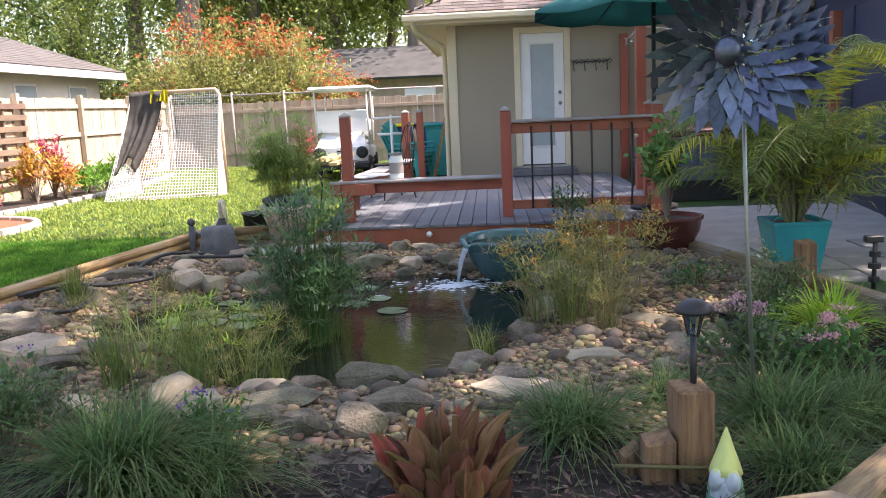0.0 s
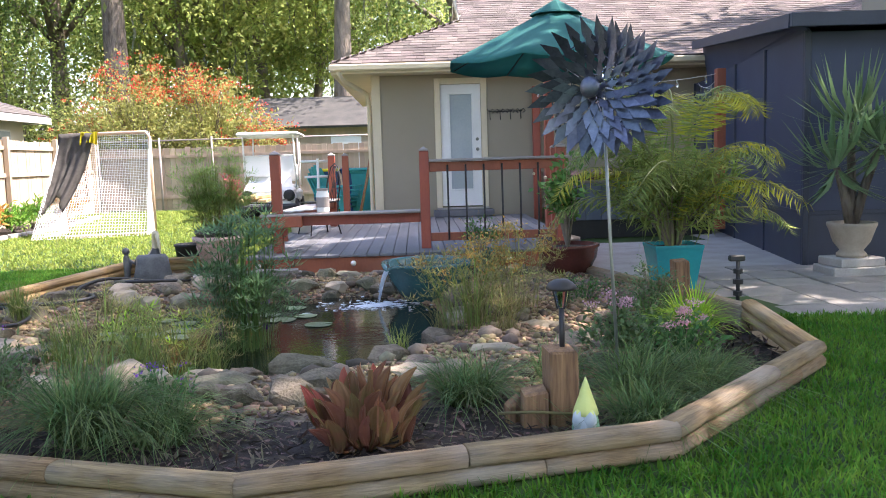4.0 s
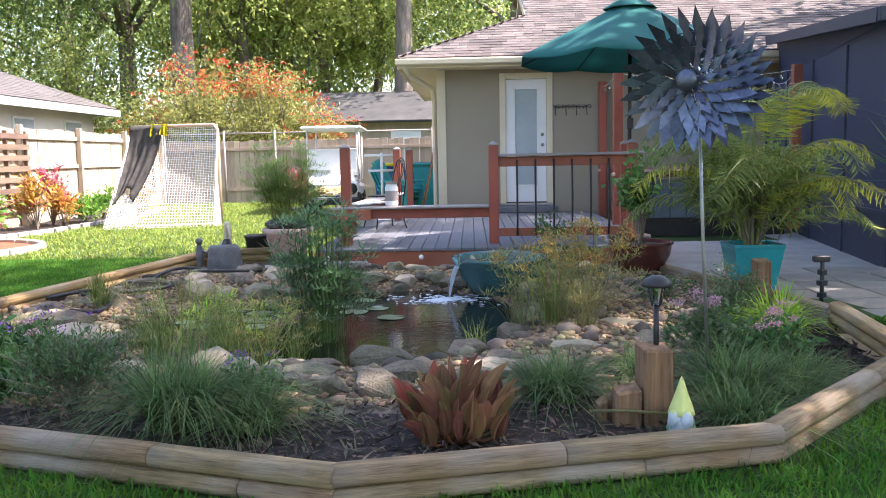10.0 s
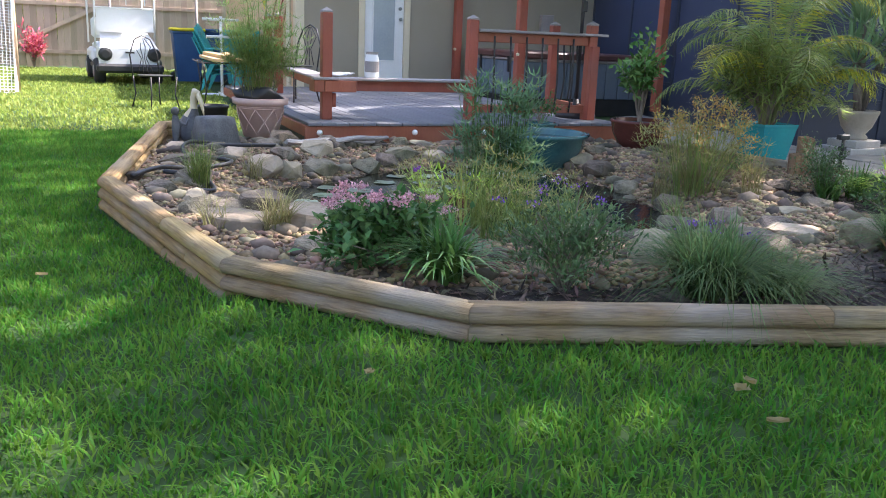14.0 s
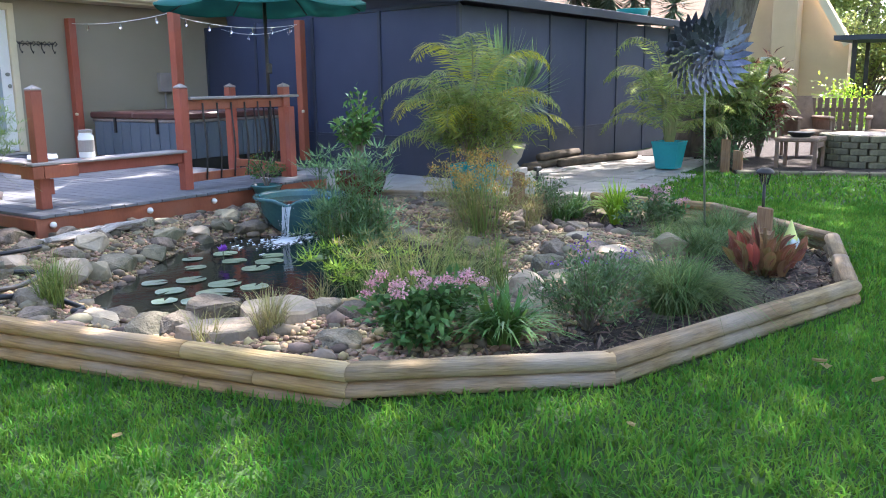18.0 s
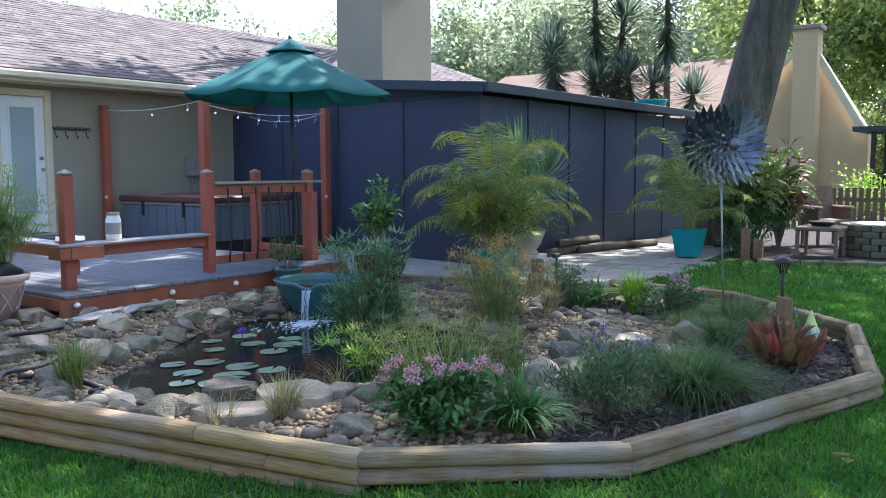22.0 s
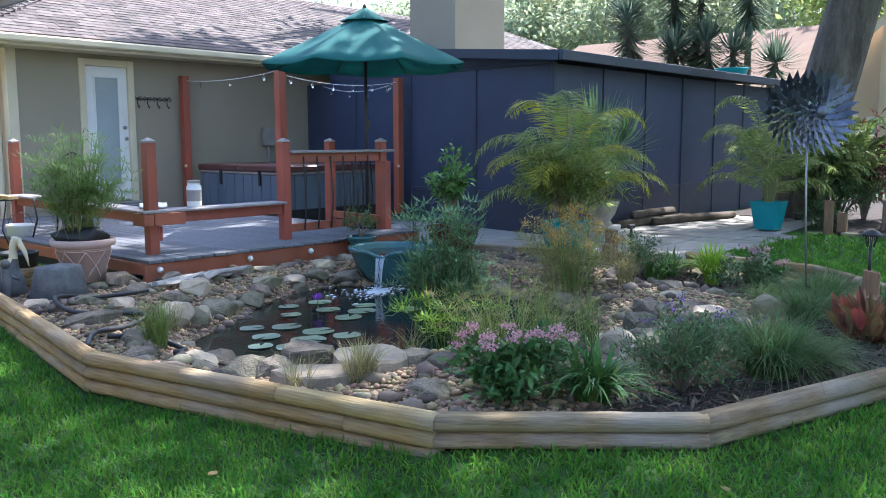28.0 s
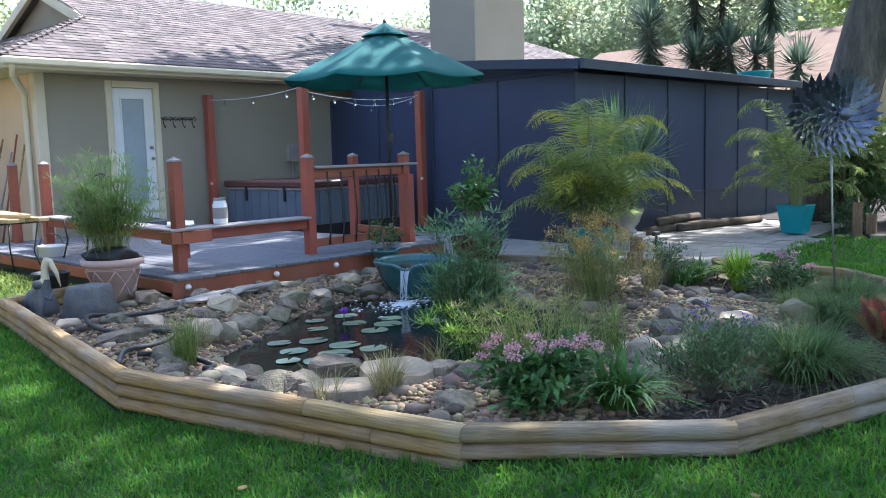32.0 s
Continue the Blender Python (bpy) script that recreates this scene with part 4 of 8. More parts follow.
for k in range(11):
    off = (k - 5) * 0.0095 + rng.uniform(-0.005, 0.005)
    pts = [(sx * (0.40 + 0.03 * u + 0.10 * u ** 0.5 * (0.9 + 0.02 * k)) - sy * off * (1 - 0.3 * u), sy * (0.40 + 0.03 * u + 0.10 * u ** 0.5 * (0.9 + 0.02 * k)) + sx * off * (1 - 0.3 * u), 0.365 - 0.30 * u ** 1.4) for u in np.linspace(0, rng.uniform(0.75, 1.0), 8)]
    pts = [(px + 0.006 * math.sin(9 * pz + k * 2), py + 0.006 * math.cos(11 * pz + k), pz) for px, py, pz in pts]
    part("water_stream", tube(pts, [0.0055 - 0.0025 * u for u in np.linspace(0, 1, 8)], 5), M_stream, fount, "thin falling water", True)
verts, faces = [], []
for k in range(150):
    u = rng.uniform(0.1, 1.05)
    q = 0.40 + 0.03 * u + 0.10 * u ** 0.5
    o, s = rng.normal(0, 0.028), rng.uniform(0.0015, 0.004)
    cx, cy, cz = sx * q - sy * o, sy * q + sx * o, 0.365 - 0.30 * u ** 1.4 + rng.normal(0, 0.008)
    i = len(verts)
    verts += [(cx + s, cy, cz), (cx - s, cy, cz), (cx, cy + s, cz), (cx, cy - s, cz), (cx, cy, cz + 2 * s), (cx, cy, cz - 2 * s)]
    faces += [(i + a, i + b, i + c) for a, b, c in ((0, 2, 4), (2, 1, 4), (1, 3, 4), (3, 0, 4), (2, 0, 5), (1, 2, 5), (3, 1, 5), (0, 3, 5))]
tagged(part("water_drops", mesh_from("water_drops", verts, faces, [M_stream], True), None, fount, "flying drops of water"), kind="stuff")
# foam and ripples below the spout
verts, faces = [], []
for k in range(170):
    r = abs(rng.normal(0, 0.33)) + 0.02
    a = rng.uniform(0, 2 * np.pi)
    x, y = 0.20 + r * math.cos(a) * 0.9, 8.43 + r * math.sin(a) * 0.55
    s = rng.uniform(0.008, 0.035) * (1.2 if r < 0.2 else 0.6)
    i = len(verts)
    e = rng.uniform(1.0, 2.6)
    for q in range(6):
        verts.append((x + s * e * math.cos(q * 1.047), y + s * 0.6 * math.sin(q * 1.047), WATER + 0.003 + 0.004 * (q % 2)))
    verts.append((x, y, WATER + 0.010))
    faces += [(i + q, i + (q + 1) % 6, i + 6) for q in range(6)]
tagged(new("water_foam", mesh_from("water_foam", verts, faces, [M_foam], True)), "white foam and bubbles where the spout falls", "foam", kind="stuff")

# stones: x, y, length, depth, height, turn, pale or grey
FRONT_ROCKS = [(-0.06, 5.62, 0.42, 0.24, 0.2, 8, 0), (0.4, 5.8, 0.26, 0.2, 0.16, 30, 0), (-0.03, 4.92, 0.24, 0.2, 0.2, 60, 0), (-0.27, 4.95, 0.24, 0.17, 0.15, 5, 0), (-0.47, 5.03, 0.22, 0.16, 0.14, 20, 0), (-0.68, 5.02, 0.27, 0.24, 0.26, 40, 1), (0.72, 5.05, 0.3, 0.22, 0.24, 70, 1), (0.12, 5.18, 0.34, 0.24, 0.13, 0, 0), (-0.45, 5.32, 0.4, 0.28, 0.08, 20, 0), (0.62, 5.42, 0.42, 0.28, 0.07, -15, 1), (1.0, 5.9, 0.38, 0.25, 0.06, 10, 1)]
DECK_ROCKS = [(-0.42, 5.75, 0.26, 0.2, 0.12, 50, 0), (-0.92, 5.28, 0.34, 0.22, 0.22, 80, 1), (-1.22, 5.02, 0.24, 0.22, 0.24, 20, 1), (-0.62, 5.62, 0.3, 0.2, 0.1, 0, 1), (-1.45, 10.02, 0.34, 0.26, 0.2, 10, 0), (-1.06, 9.76, 0.26, 0.2, 0.17, 20, 0), (-0.62, 9.72, 0.3, 0.24, 0.12, 0, 0), (-0.35, 9.66, 0.26, 0.2, 0.17, 40, 0), (-0.12, 9.7, 0.36, 0.2, 0.11, 10, 1), (0.2, 9.66, 0.3, 0.22, 0.1, -20, 0), (0.5, 9.55, 0.28, 0.24, 0.11, 30, 1)]
WEST_ROCKS = [(-0.85, 9.45, 0.28, 0.2, 0.14, 60, 1), (-2.52, 8.42, 0.42, 0.28, 0.14, 20, 0), (-2.55, 7.72, 0.4, 0.26, 0.16, 60, 0), (-1.37, 8.95, 0.32, 0.26, 0.18, 0, 1), (-1.95, 8.35, 0.34, 0.28, 0.22, 40, 1), (-1.45, 8.5, 0.38, 0.26, 0.16, 15, 0), (-1.75, 8.32, 0.22, 0.2, 0.2, 70, 1), (-0.98, 8.72, 0.3, 0.24, 0.14, 30, 0), (-0.55, 9.1, 0.36, 0.22, 0.14, 0, 0), (-0.2, 9.12, 0.3, 0.22, 0.13, 25, 1), (0.1, 9.15, 0.28, 0.22, 0.15, -10, 0)]
BANK_ROCKS = [(-0.75, 8.92, 0.26, 0.2, 0.14, 50, 0), (0.3, 8.95, 0.36, 0.3, 0.14, 30, 0), (0.35, 9.3, 0.26, 0.2, 0.14, 0, 1), (0.95, 8.05, 0.34, 0.26, 0.18, 0, 0), (0.85, 7.5, 0.3, 0.24, 0.15, 60, 0), (0.98, 8.45, 0.3, 0.26, 0.12, 0, 1), (1.25, 8.6, 0.26, 0.2, 0.12, 0, 0), (0.72, 6.75, 0.26, 0.22, 0.14, 20, 0), (-2.22, 5.62, 0.34, 0.22, 0.1, 40, 0), (-1.78, 5.92, 0.26, 0.2, 0.11, 20, 0), (-2.62, 6.55, 0.3, 0.24, 0.16, 20, 0)]
POND_ROCKS = [(-2.5, 6.42, 0.26, 0.24, 0.15, 70, 0), (-2.62, 6.95, 0.44, 0.14, 0.1, 75, 1), (-2.78, 7.3, 0.24, 0.18, 0.1, 0, 0), (-2.45, 7.02, 0.3, 0.2, 0.12, 60, 0), (1.95, 7.0, 0.3, 0.2, 0.1, 10, 0), (1.45, 6.75, 0.36, 0.2, 0.07, 10, 1), (0.58, 5.55, 0.26, 0.2, 0.1, 0, 0), (1.55, 6.2, 0.34, 0.24, 0.1, 30, 0), (-2.2, 9.1, 0.3, 0.22, 0.12, 0, 0), (-1.75, 9.2, 0.32, 0.24, 0.14, 40, 0), (-2.5, 9.3, 0.24, 0.2, 0.1, 0, 1)]
EDGE_ROCKS = [(-1.15, 9.15, 0.26, 0.2, 0.14, 90, 0), (0.92, 4.95, 0.28, 0.2, 0.12, 0, 1), (-0.25, 8.98, 0.2, 0.16, 0.1, 0, 0), (-1.7, 8.75, 0.26, 0.2, 0.13, 10, 0), (-2.1, 8.75, 0.3, 0.2, 0.12, 60, 1), (1.2, 9.3, 0.3, 0.22, 0.12, 20, 0), (1.6, 9.6, 0.3, 0.24, 0.14, 0, 0), (0.9, 9.6, 0.32, 0.2, 0.14, 60, 0)]
STONES = FRONT_ROCKS + DECK_ROCKS + WEST_ROCKS + BANK_ROCKS + POND_ROCKS + EDGE_ROCKS
for k, (x, y, a, b, c, turn, pale) in enumerate(STONES):
    z = bed_z(x, y)
    solid("stone", stone_bm((a * 0.96, b * 0.98, c * 1.15), k + 2, 0.3), M_sand if pale else M_stone, "tan rounded field stone in the pond bed" if pale else "grey rounded river stone in the pond bed", "stone", "pond stones", smooth=False, at=pose(x, y, max(z, WATER - 0.03) + c * 0.10, rng.uniform(-6, 6), rng.uniform(-6, 6), turn))
# broad pale slabs by the water
def slab_stone(length, depth, thick, seed):
    """A split sandstone slab: an uneven many-sided outline with broken, stepped edges."""
    pick = random.Random(seed)
    n = 11
    angs = sorted(6.2832 * (k + pick.uniform(-0.3, 0.3)) / n for k in range(n))
    rad = [pick.uniform(0.82, 1.08) for _ in angs]
    bm = bmesh.new()
    rings = []
    for z, f in ((-0.5, 0.94), (-0.1, 1.0), (0.12, 0.97), (0.42, 0.93), (0.5, 0.86)):
        rings.append([bm.verts.new((length * 0.5 * q * f * math.cos(a) * pick.uniform(0.97, 1.03), depth * 0.5 * q * f * math.sin(a) * pick.uniform(0.97, 1.03), thick * z * pick.uniform(0.9, 1.1))) for a, q in zip(angs, rad)])
    for low, high in zip(rings, rings[1:]):
        for k in range(n):
            bm.faces.new((low[k], low[(k + 1) % n], high[(k + 1) % n], high[k]))
    bm.faces.new(rings[0][::-1])
    top = bm.faces.new(rings[-1])
    bmesh.ops.poke(bm, faces=[top])
    for v in bm.verts:
        v.co.z += 0.10 * thick * noise.noise(v.co * 5 + Vector((seed, 0, 0)))
    return bm


for k, (x, y, a, b, c, turn, grey) in enumerate(((-2.08, 6.17, .50, .38, .14, -28, 0), (-2.29, 6.44, .34, .26, .19, -20, 1), (-2.50, 6.16, .42, .30, .12, -35, 0), (-1.84, 6.04, .26, .18, .10, 20, 1), (-1.80, 6.46, .34, .24, .10, 15, 1))):
    z = bed_z(x, y)
    solid("stone_slab", slab_stone(a, b, c, 60 + k * 3), M_stone if grey else M_sand, "blocky grey stone at the water's edge" if grey else "broad flat pale sandstone slab at the water's edge", "stone", "pond slabs", at=pose(x, y, max(z, WATER) + c * 0.12, 2, 3, turn))


M_drift = mat("driftwood", (0.44, 0.41, 0.37), (0.20, 0.18, 0.165), 0.9, 5, 40, 0.9, stretch=(0.5, 6, 6), bump_dist=0.02)
for x, y, l, w, h, turn, up in ((-1.12, 9.30, 0.95, 0.11, 0.055, 14, 0.0), (-0.98, 9.22, 0.80, 0.09, 0.05, 20, 0.02), (-1.25, 9.42, 0.62, 0.10, 0.05, 8, 0.01), (-0.85, 9.42, 0.55, 0.07, 0.04, 27, 0.03)):
    bm = tube([(l * (u - 0.5), 0.02 * math.sin(7 * u + x * 9), 0.012 * math.sin(9 * u + y)) for u in np.linspace(0, 1, 9)], [w * 0.5 * (0.35 + 0.65 * math.sin(math.pi * min(0.92, 0.15 + 0.75 * u)) ** 0.5) for u in np.linspace(0, 1, 9)], 8)
    for v in bm.verts:
        v.co.z = v.co.z * h / w + 0.006 * noise.noise(v.co * 18)
    solid("driftwood", bm, M_drift, "bleached grey driftwood piece on the stony bank", "driftwood", "driftwood pieces", at=pose(x, y, max(bed_z(x, y), WATER) + 0.06 + up, 0, rng.uniform(-3, 3), turn))


def pebbles(name, count, region, lo, hi, material, label, flat=0.65):
    base = bmesh.new()
    bmesh.ops.create_icosphere(base, subdivisions=1, radius=1.0)
    co = np.array([v.co[:] for v in base.verts])
    tri = np.array([[v.index for v in f.verts] for f in base.faces])
    base.free()
    pts = []
    while len(pts) < count:
        x, y = rng.uniform(-3.1, 2.9), rng.uniform(3.7, 10.2)
        if inside(BED, x, y) and edge_distance(BED, x, y) > 0.08 and region(x, y):
            pts.append((x, y, bed_z(x, y)))
    p = np.array(pts)
    s = rng.uniform(lo, hi, (count, 1)) * rng.uniform(0.75, 1.25, (count, 3)) * np.array([[1.15, 0.9, flat]])
    ang = rng.uniform(0, 2 * np.pi, count)
    c, sn = np.cos(ang)[:, None], np.sin(ang)[:, None]
    loc = co[None] * s[:, None, :] * (1 + rng.normal(0, 0.15, (count, len(co), 1)))
    x = loc[..., 0] * c - loc[..., 1] * sn
    y = loc[..., 0] * sn + loc[..., 1] * c
    v = np.stack([x, y, loc[..., 2]], 2) + p[:, None, :] + np.array([0, 0, 1]) * (s[:, 2] * 0.45)[:, None, None]
    f = (tri[None] + (np.arange(count) * len(co))[:, None, None]).reshape(-1)
    me = bpy.data.meshes.new(name)
    me.vertices.add(count * len(co))
    me.vertices.foreach_set("co", v.astype(np.float32).ravel())
    me.loops.add(len(f))
    me.loops.foreach_set("vertex_index", f.astype(np.int32))
    me.polygons.add(len(f) // 3)
    me.polygons.foreach_set("loop_start", np.arange(0, len(f), 3, dtype=np.int32))
    me.materials.append(material)
    me.update(calc_edges=True)
    me.polygons.foreach_set("use_smooth", [True] * len(me.polygons))
    return tagged(new(name, me), label, "gravel", kind="stuff")


def is_gravel(x, y):
    return (y > 4.75 + 0.15 * math.sin(x * 2.1)) and not (x > 1.9 and y < 6.9) and (not inside(POND, x, y) or edge_distance(POND, x, y) < 0.12)


pebbles("pebbles", 21000, is_gravel, 0.011, 0.023, M_pebble, "tan and white rounded pebbles between the stones")
pebbles("large_pebbles", 900, is_gravel, 0.024, 0.038, M_pebble, "larger rounded pebbles among the gravel")
pebbles("cobbles", 330, is_gravel, 0.038, 0.075, M_cobble, "small angular grey and tan stones among the pebbles", 0.6)
M_chip = mat("bark_chip", (0.055, 0.038, 0.03), (0.15, 0.11, 0.08), 0.95, 20, 90, 0.3, island=0.85)
n = 6500
cp = []
while len(cp) < n:
    x, y = rng.uniform(-3.1, 2.85), rng.uniform(3.7, 7.2)
    if inside(BED, x, y) and not is_gravel(x, y) and not inside(POND, x, y):
        cp.append((x, y, bed_z(x, y) + 0.006))
cp = np.array(cp)
d = unit(np.stack([rng.normal(0, 1, n), rng.normal(0, 1, n), rng.normal(0, 0.42, n)], 1))
sd = unit(np.cross(d, np.array([[0, 0, 1.0]]) + rng.normal(0, 0.3, (n, 3))))
tagged(new("bark_chips", quads_mesh("bark_chips", cp, d, sd, rng.uniform(0.03, 0.09, n), rng.uniform(0.008, 0.02, n), M_chip, 0.1)), "dark shredded bark mulch with pale dry strands", "mulch", kind="stuff")

# lily pads and a purple water lily
M_pad = mat("lily_pad", (0.19, 0.25, 0.14), (0.12, 0.17, 0.09), 0.3, 8, 50, 0.1, obj_var=0.3)
PADS = [(-1.45, 7.95, .11), (-1.25, 7.8, .13), (-1.55, 7.65, .12), (-1.2, 7.5, .14), (-1.42, 7.35, .15), (-1.62, 7.28, .13), (-1.15, 7.25, .12), (-0.62, 8.05, .12), (-0.48, 7.8, .14), (-0.72, 7.7, .13), (-0.3, 7.95, .11), (-0.95, 8.12, .1), (-0.15, 7.55, .13), (-1.75, 7.45, .1), (-0.45, 8.35, .12), (-0.75, 8.4, .1)]
for x, y, r in [(x - 0.06, y + 0.05, r * 0.86) for x, y, r in PADS]:
    a0 = rng.uniform(0, 6.28)
    bm = bmesh.new()
    c0 = bm.verts.new((0, 0, 0.004))
    ring = [bm.verts.new((r * (1 + 0.04 * math.sin(5 * a + x)) * math.cos(a), r * 0.92 * math.sin(a), 0.005 + 0.002 * math.sin(3 * a + y))) for a in np.linspace(a0 + 0.2, a0 + 6.08, 18)]
    for p, q in zip(ring, ring[1:]):
        bm.faces.new((c0, p, q))
    ext = bmesh.ops.extrude_face_region(bm, geom=bm.faces[:])
    bmesh.ops.translate(bm, verts=[e for e in ext["geom"] if isinstance(e, bmesh.types.BMVert)], vec=(0, 0, 0.002))
    solid("lily_pad", bm, M_pad, "round notched green lily pad afloat on the pond", "lily pad", "lily pads", at=pose(x, y, WATER + 0.001))
M_purple = leaf("purple_petal", (0.22, 0.06, 0.42), (0.30, 0.10, 0.50), 0.3)
lily = thing("water_lily", (-0.72, 8.18, WATER), "purple water lily held above the pads", "flower")
part("stem", rod((0, 0, -0.05), (0, 0, 0.09), 0.005, n=5), M_pad, lily)
nb = 26
az = rng.uniform(0, 6.28, nb)
el = rng.uniform(0.25, 1.3, nb)
d = np.stack([np.cos(az) * np.cos(el), np.sin(az) * np.cos(el), np.sin(el)], 1)
part("corolla", quads_mesh("corolla", np.tile([[0, 0, 0.085]], (nb, 1)), d, np.stack([-np.sin(az), np.cos(az), az * 0], 1), rng.uniform(0.05, 0.07, nb), np.full(nb, 0.022), M_purple, 0.3), None, lily)


# ---- plants of the bed ----
def tuft(name, x, y, count, height, spread, width, material, label, droop=0.5, foot=0.06, group="", z=None, k=6, jitter=0.06):
    z = bed_z(x, y) if z is None else z
    t = thing(name, (x, y, z), label, "plant", group)
    a, r = rng.uniform(0, 6.28, count), foot * np.sqrt(rng.uniform(0, 1, count))
    base = np.stack([r * np.cos(a), r * np.sin(a), np.full(count, -0.01)], 1)
    p, s = arcs(count, base, height, spread, k, droop, jitter)
    w = width * rng.uniform(0.7, 1.2, count)[:, None] * np.array([[1.0, 1.0, 0.9, 0.75, 0.5, 0.12]])[:, :k]
    part("foliage", strips_mesh("foliage", p, s, w, material), None, t)
    return t


M_muhly = leaf("muhly_blade", (0.075, 0.15, 0.05), (0.22, 0.31, 0.12), 0.6, 0.5, 0.5)
M_liriope = leaf("liriope_blade", (0.07, 0.17, 0.04), (0.11, 0.22, 0.055), 0.3, 0.35, 0.3)
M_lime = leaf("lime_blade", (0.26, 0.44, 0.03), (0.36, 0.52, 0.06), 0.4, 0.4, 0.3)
M_tan = leaf("dry_blade", (0.30, 0.26, 0.12), (0.20, 0.21, 0.08), 0.35, 0.6, 0.35)
M_sedge = leaf("sedge_blade", (0.13, 0.20, 0.05), (0.22, 0.27, 0.08), 0.4, 0.5, 0.35)
for x, y, c, h, sp in ((-0.80, 4.46, 1500, 0.56, 0.64), (-0.48, 4.42, 700, 0.34, 0.5), (0.80, 4.82, 900, 0.38, 0.56), (1.62, 4.95, 850, 0.48, 0.70), (1.55, 4.5, 700, 0.36, 0.55), (1.95, 5.05, 1000, 0.44, 0.68), (2.1, 5.35, 380, 0.36, 0.42), (1.28, 5.25, 330, 0.32, 0.42)):
    tuft("muhly_grass", x, y, int(c * 0.62), h * 0.90 * rng.uniform(0.95, 1.05), sp * 1.0, 0.0058, M_muhly, "fine arching grey-green muhly grass clump", 0.95, 0.11, "muhly grass clumps", jitter=0.16)
tuft("liriope", -1.83, 4.92, 260, 0.37, 0.38, 0.018, M_liriope, "dark green strappy liriope clump", 0.7, 0.07, "liriope clumps")
# the sunfleck on this clump is put into its lime blade colour
tuft("liriope", 2.26, 6.12, 260, 0.50, 0.44, 0.018, M_lime, "strappy liriope clump, lime-green in place of a sunfleck", 0.7, 0.06, "liriope clumps")
tuft("liriope", 2.42, 6.62, 120, 0.36, 0.32, 0.013, M_liriope, "dark green strappy liriope clump", 0.6, 0.08, "liriope clumps")
tuft("liriope", 2.15, 6.65, 110, 0.34, 0.30, 0.012, M_liriope, "dark green strappy liriope clump", 0.6, 0.08, "liriope clumps")
for x, y, c, h, sp, m in ((-2.32, 5.98, 150, 0.30, 0.30, M_tan), (-2.52, 7.60, 190, 0.44, 0.24, M_sedge), (-1.12, 6.05, 80, 0.55, 0.34, M_sedge), (-1.02, 5.72, 60, 0.5, 0.4, M_sedge), (-1.55, 5.95, 90, 0.30, 0.25, M_sedge), (-1.45, 6.45, 60, 0.26, 0.3, M_tan), (1.0, 6.85, 90, 0.55, 0.35, M_tan), (0.75, 6.9, 60, 0.5, 0.35, M_tan), (-2.05, 8.2, 60, 0.3, 0.25, M_tan), (1.15, 6.4, 70, 0.5, 0.4, M_tan), (-2.62, 6.1, 45, 0.26, 0.25, M_tan), (-1.30, 5.55, 70, 0.46, 0.34, M_sedge), (-0.88, 5.52, 70, 0.46, 0.36, M_sedge), (-0.62, 5.92, 60, 0.45, 0.3, M_sedge), (0.45, 6.35, 50, 0.3, 0.25, M_sedge)):
    tuft("sedge", x, y, c, h, sp, 0.005, m, "wispy yellow-green sedge at the pond edge" if m is M_sedge else "dry straw-coloured sedge tuft", 0.45, 0.07, "sedges", max(bed_z(x, y), WATER))


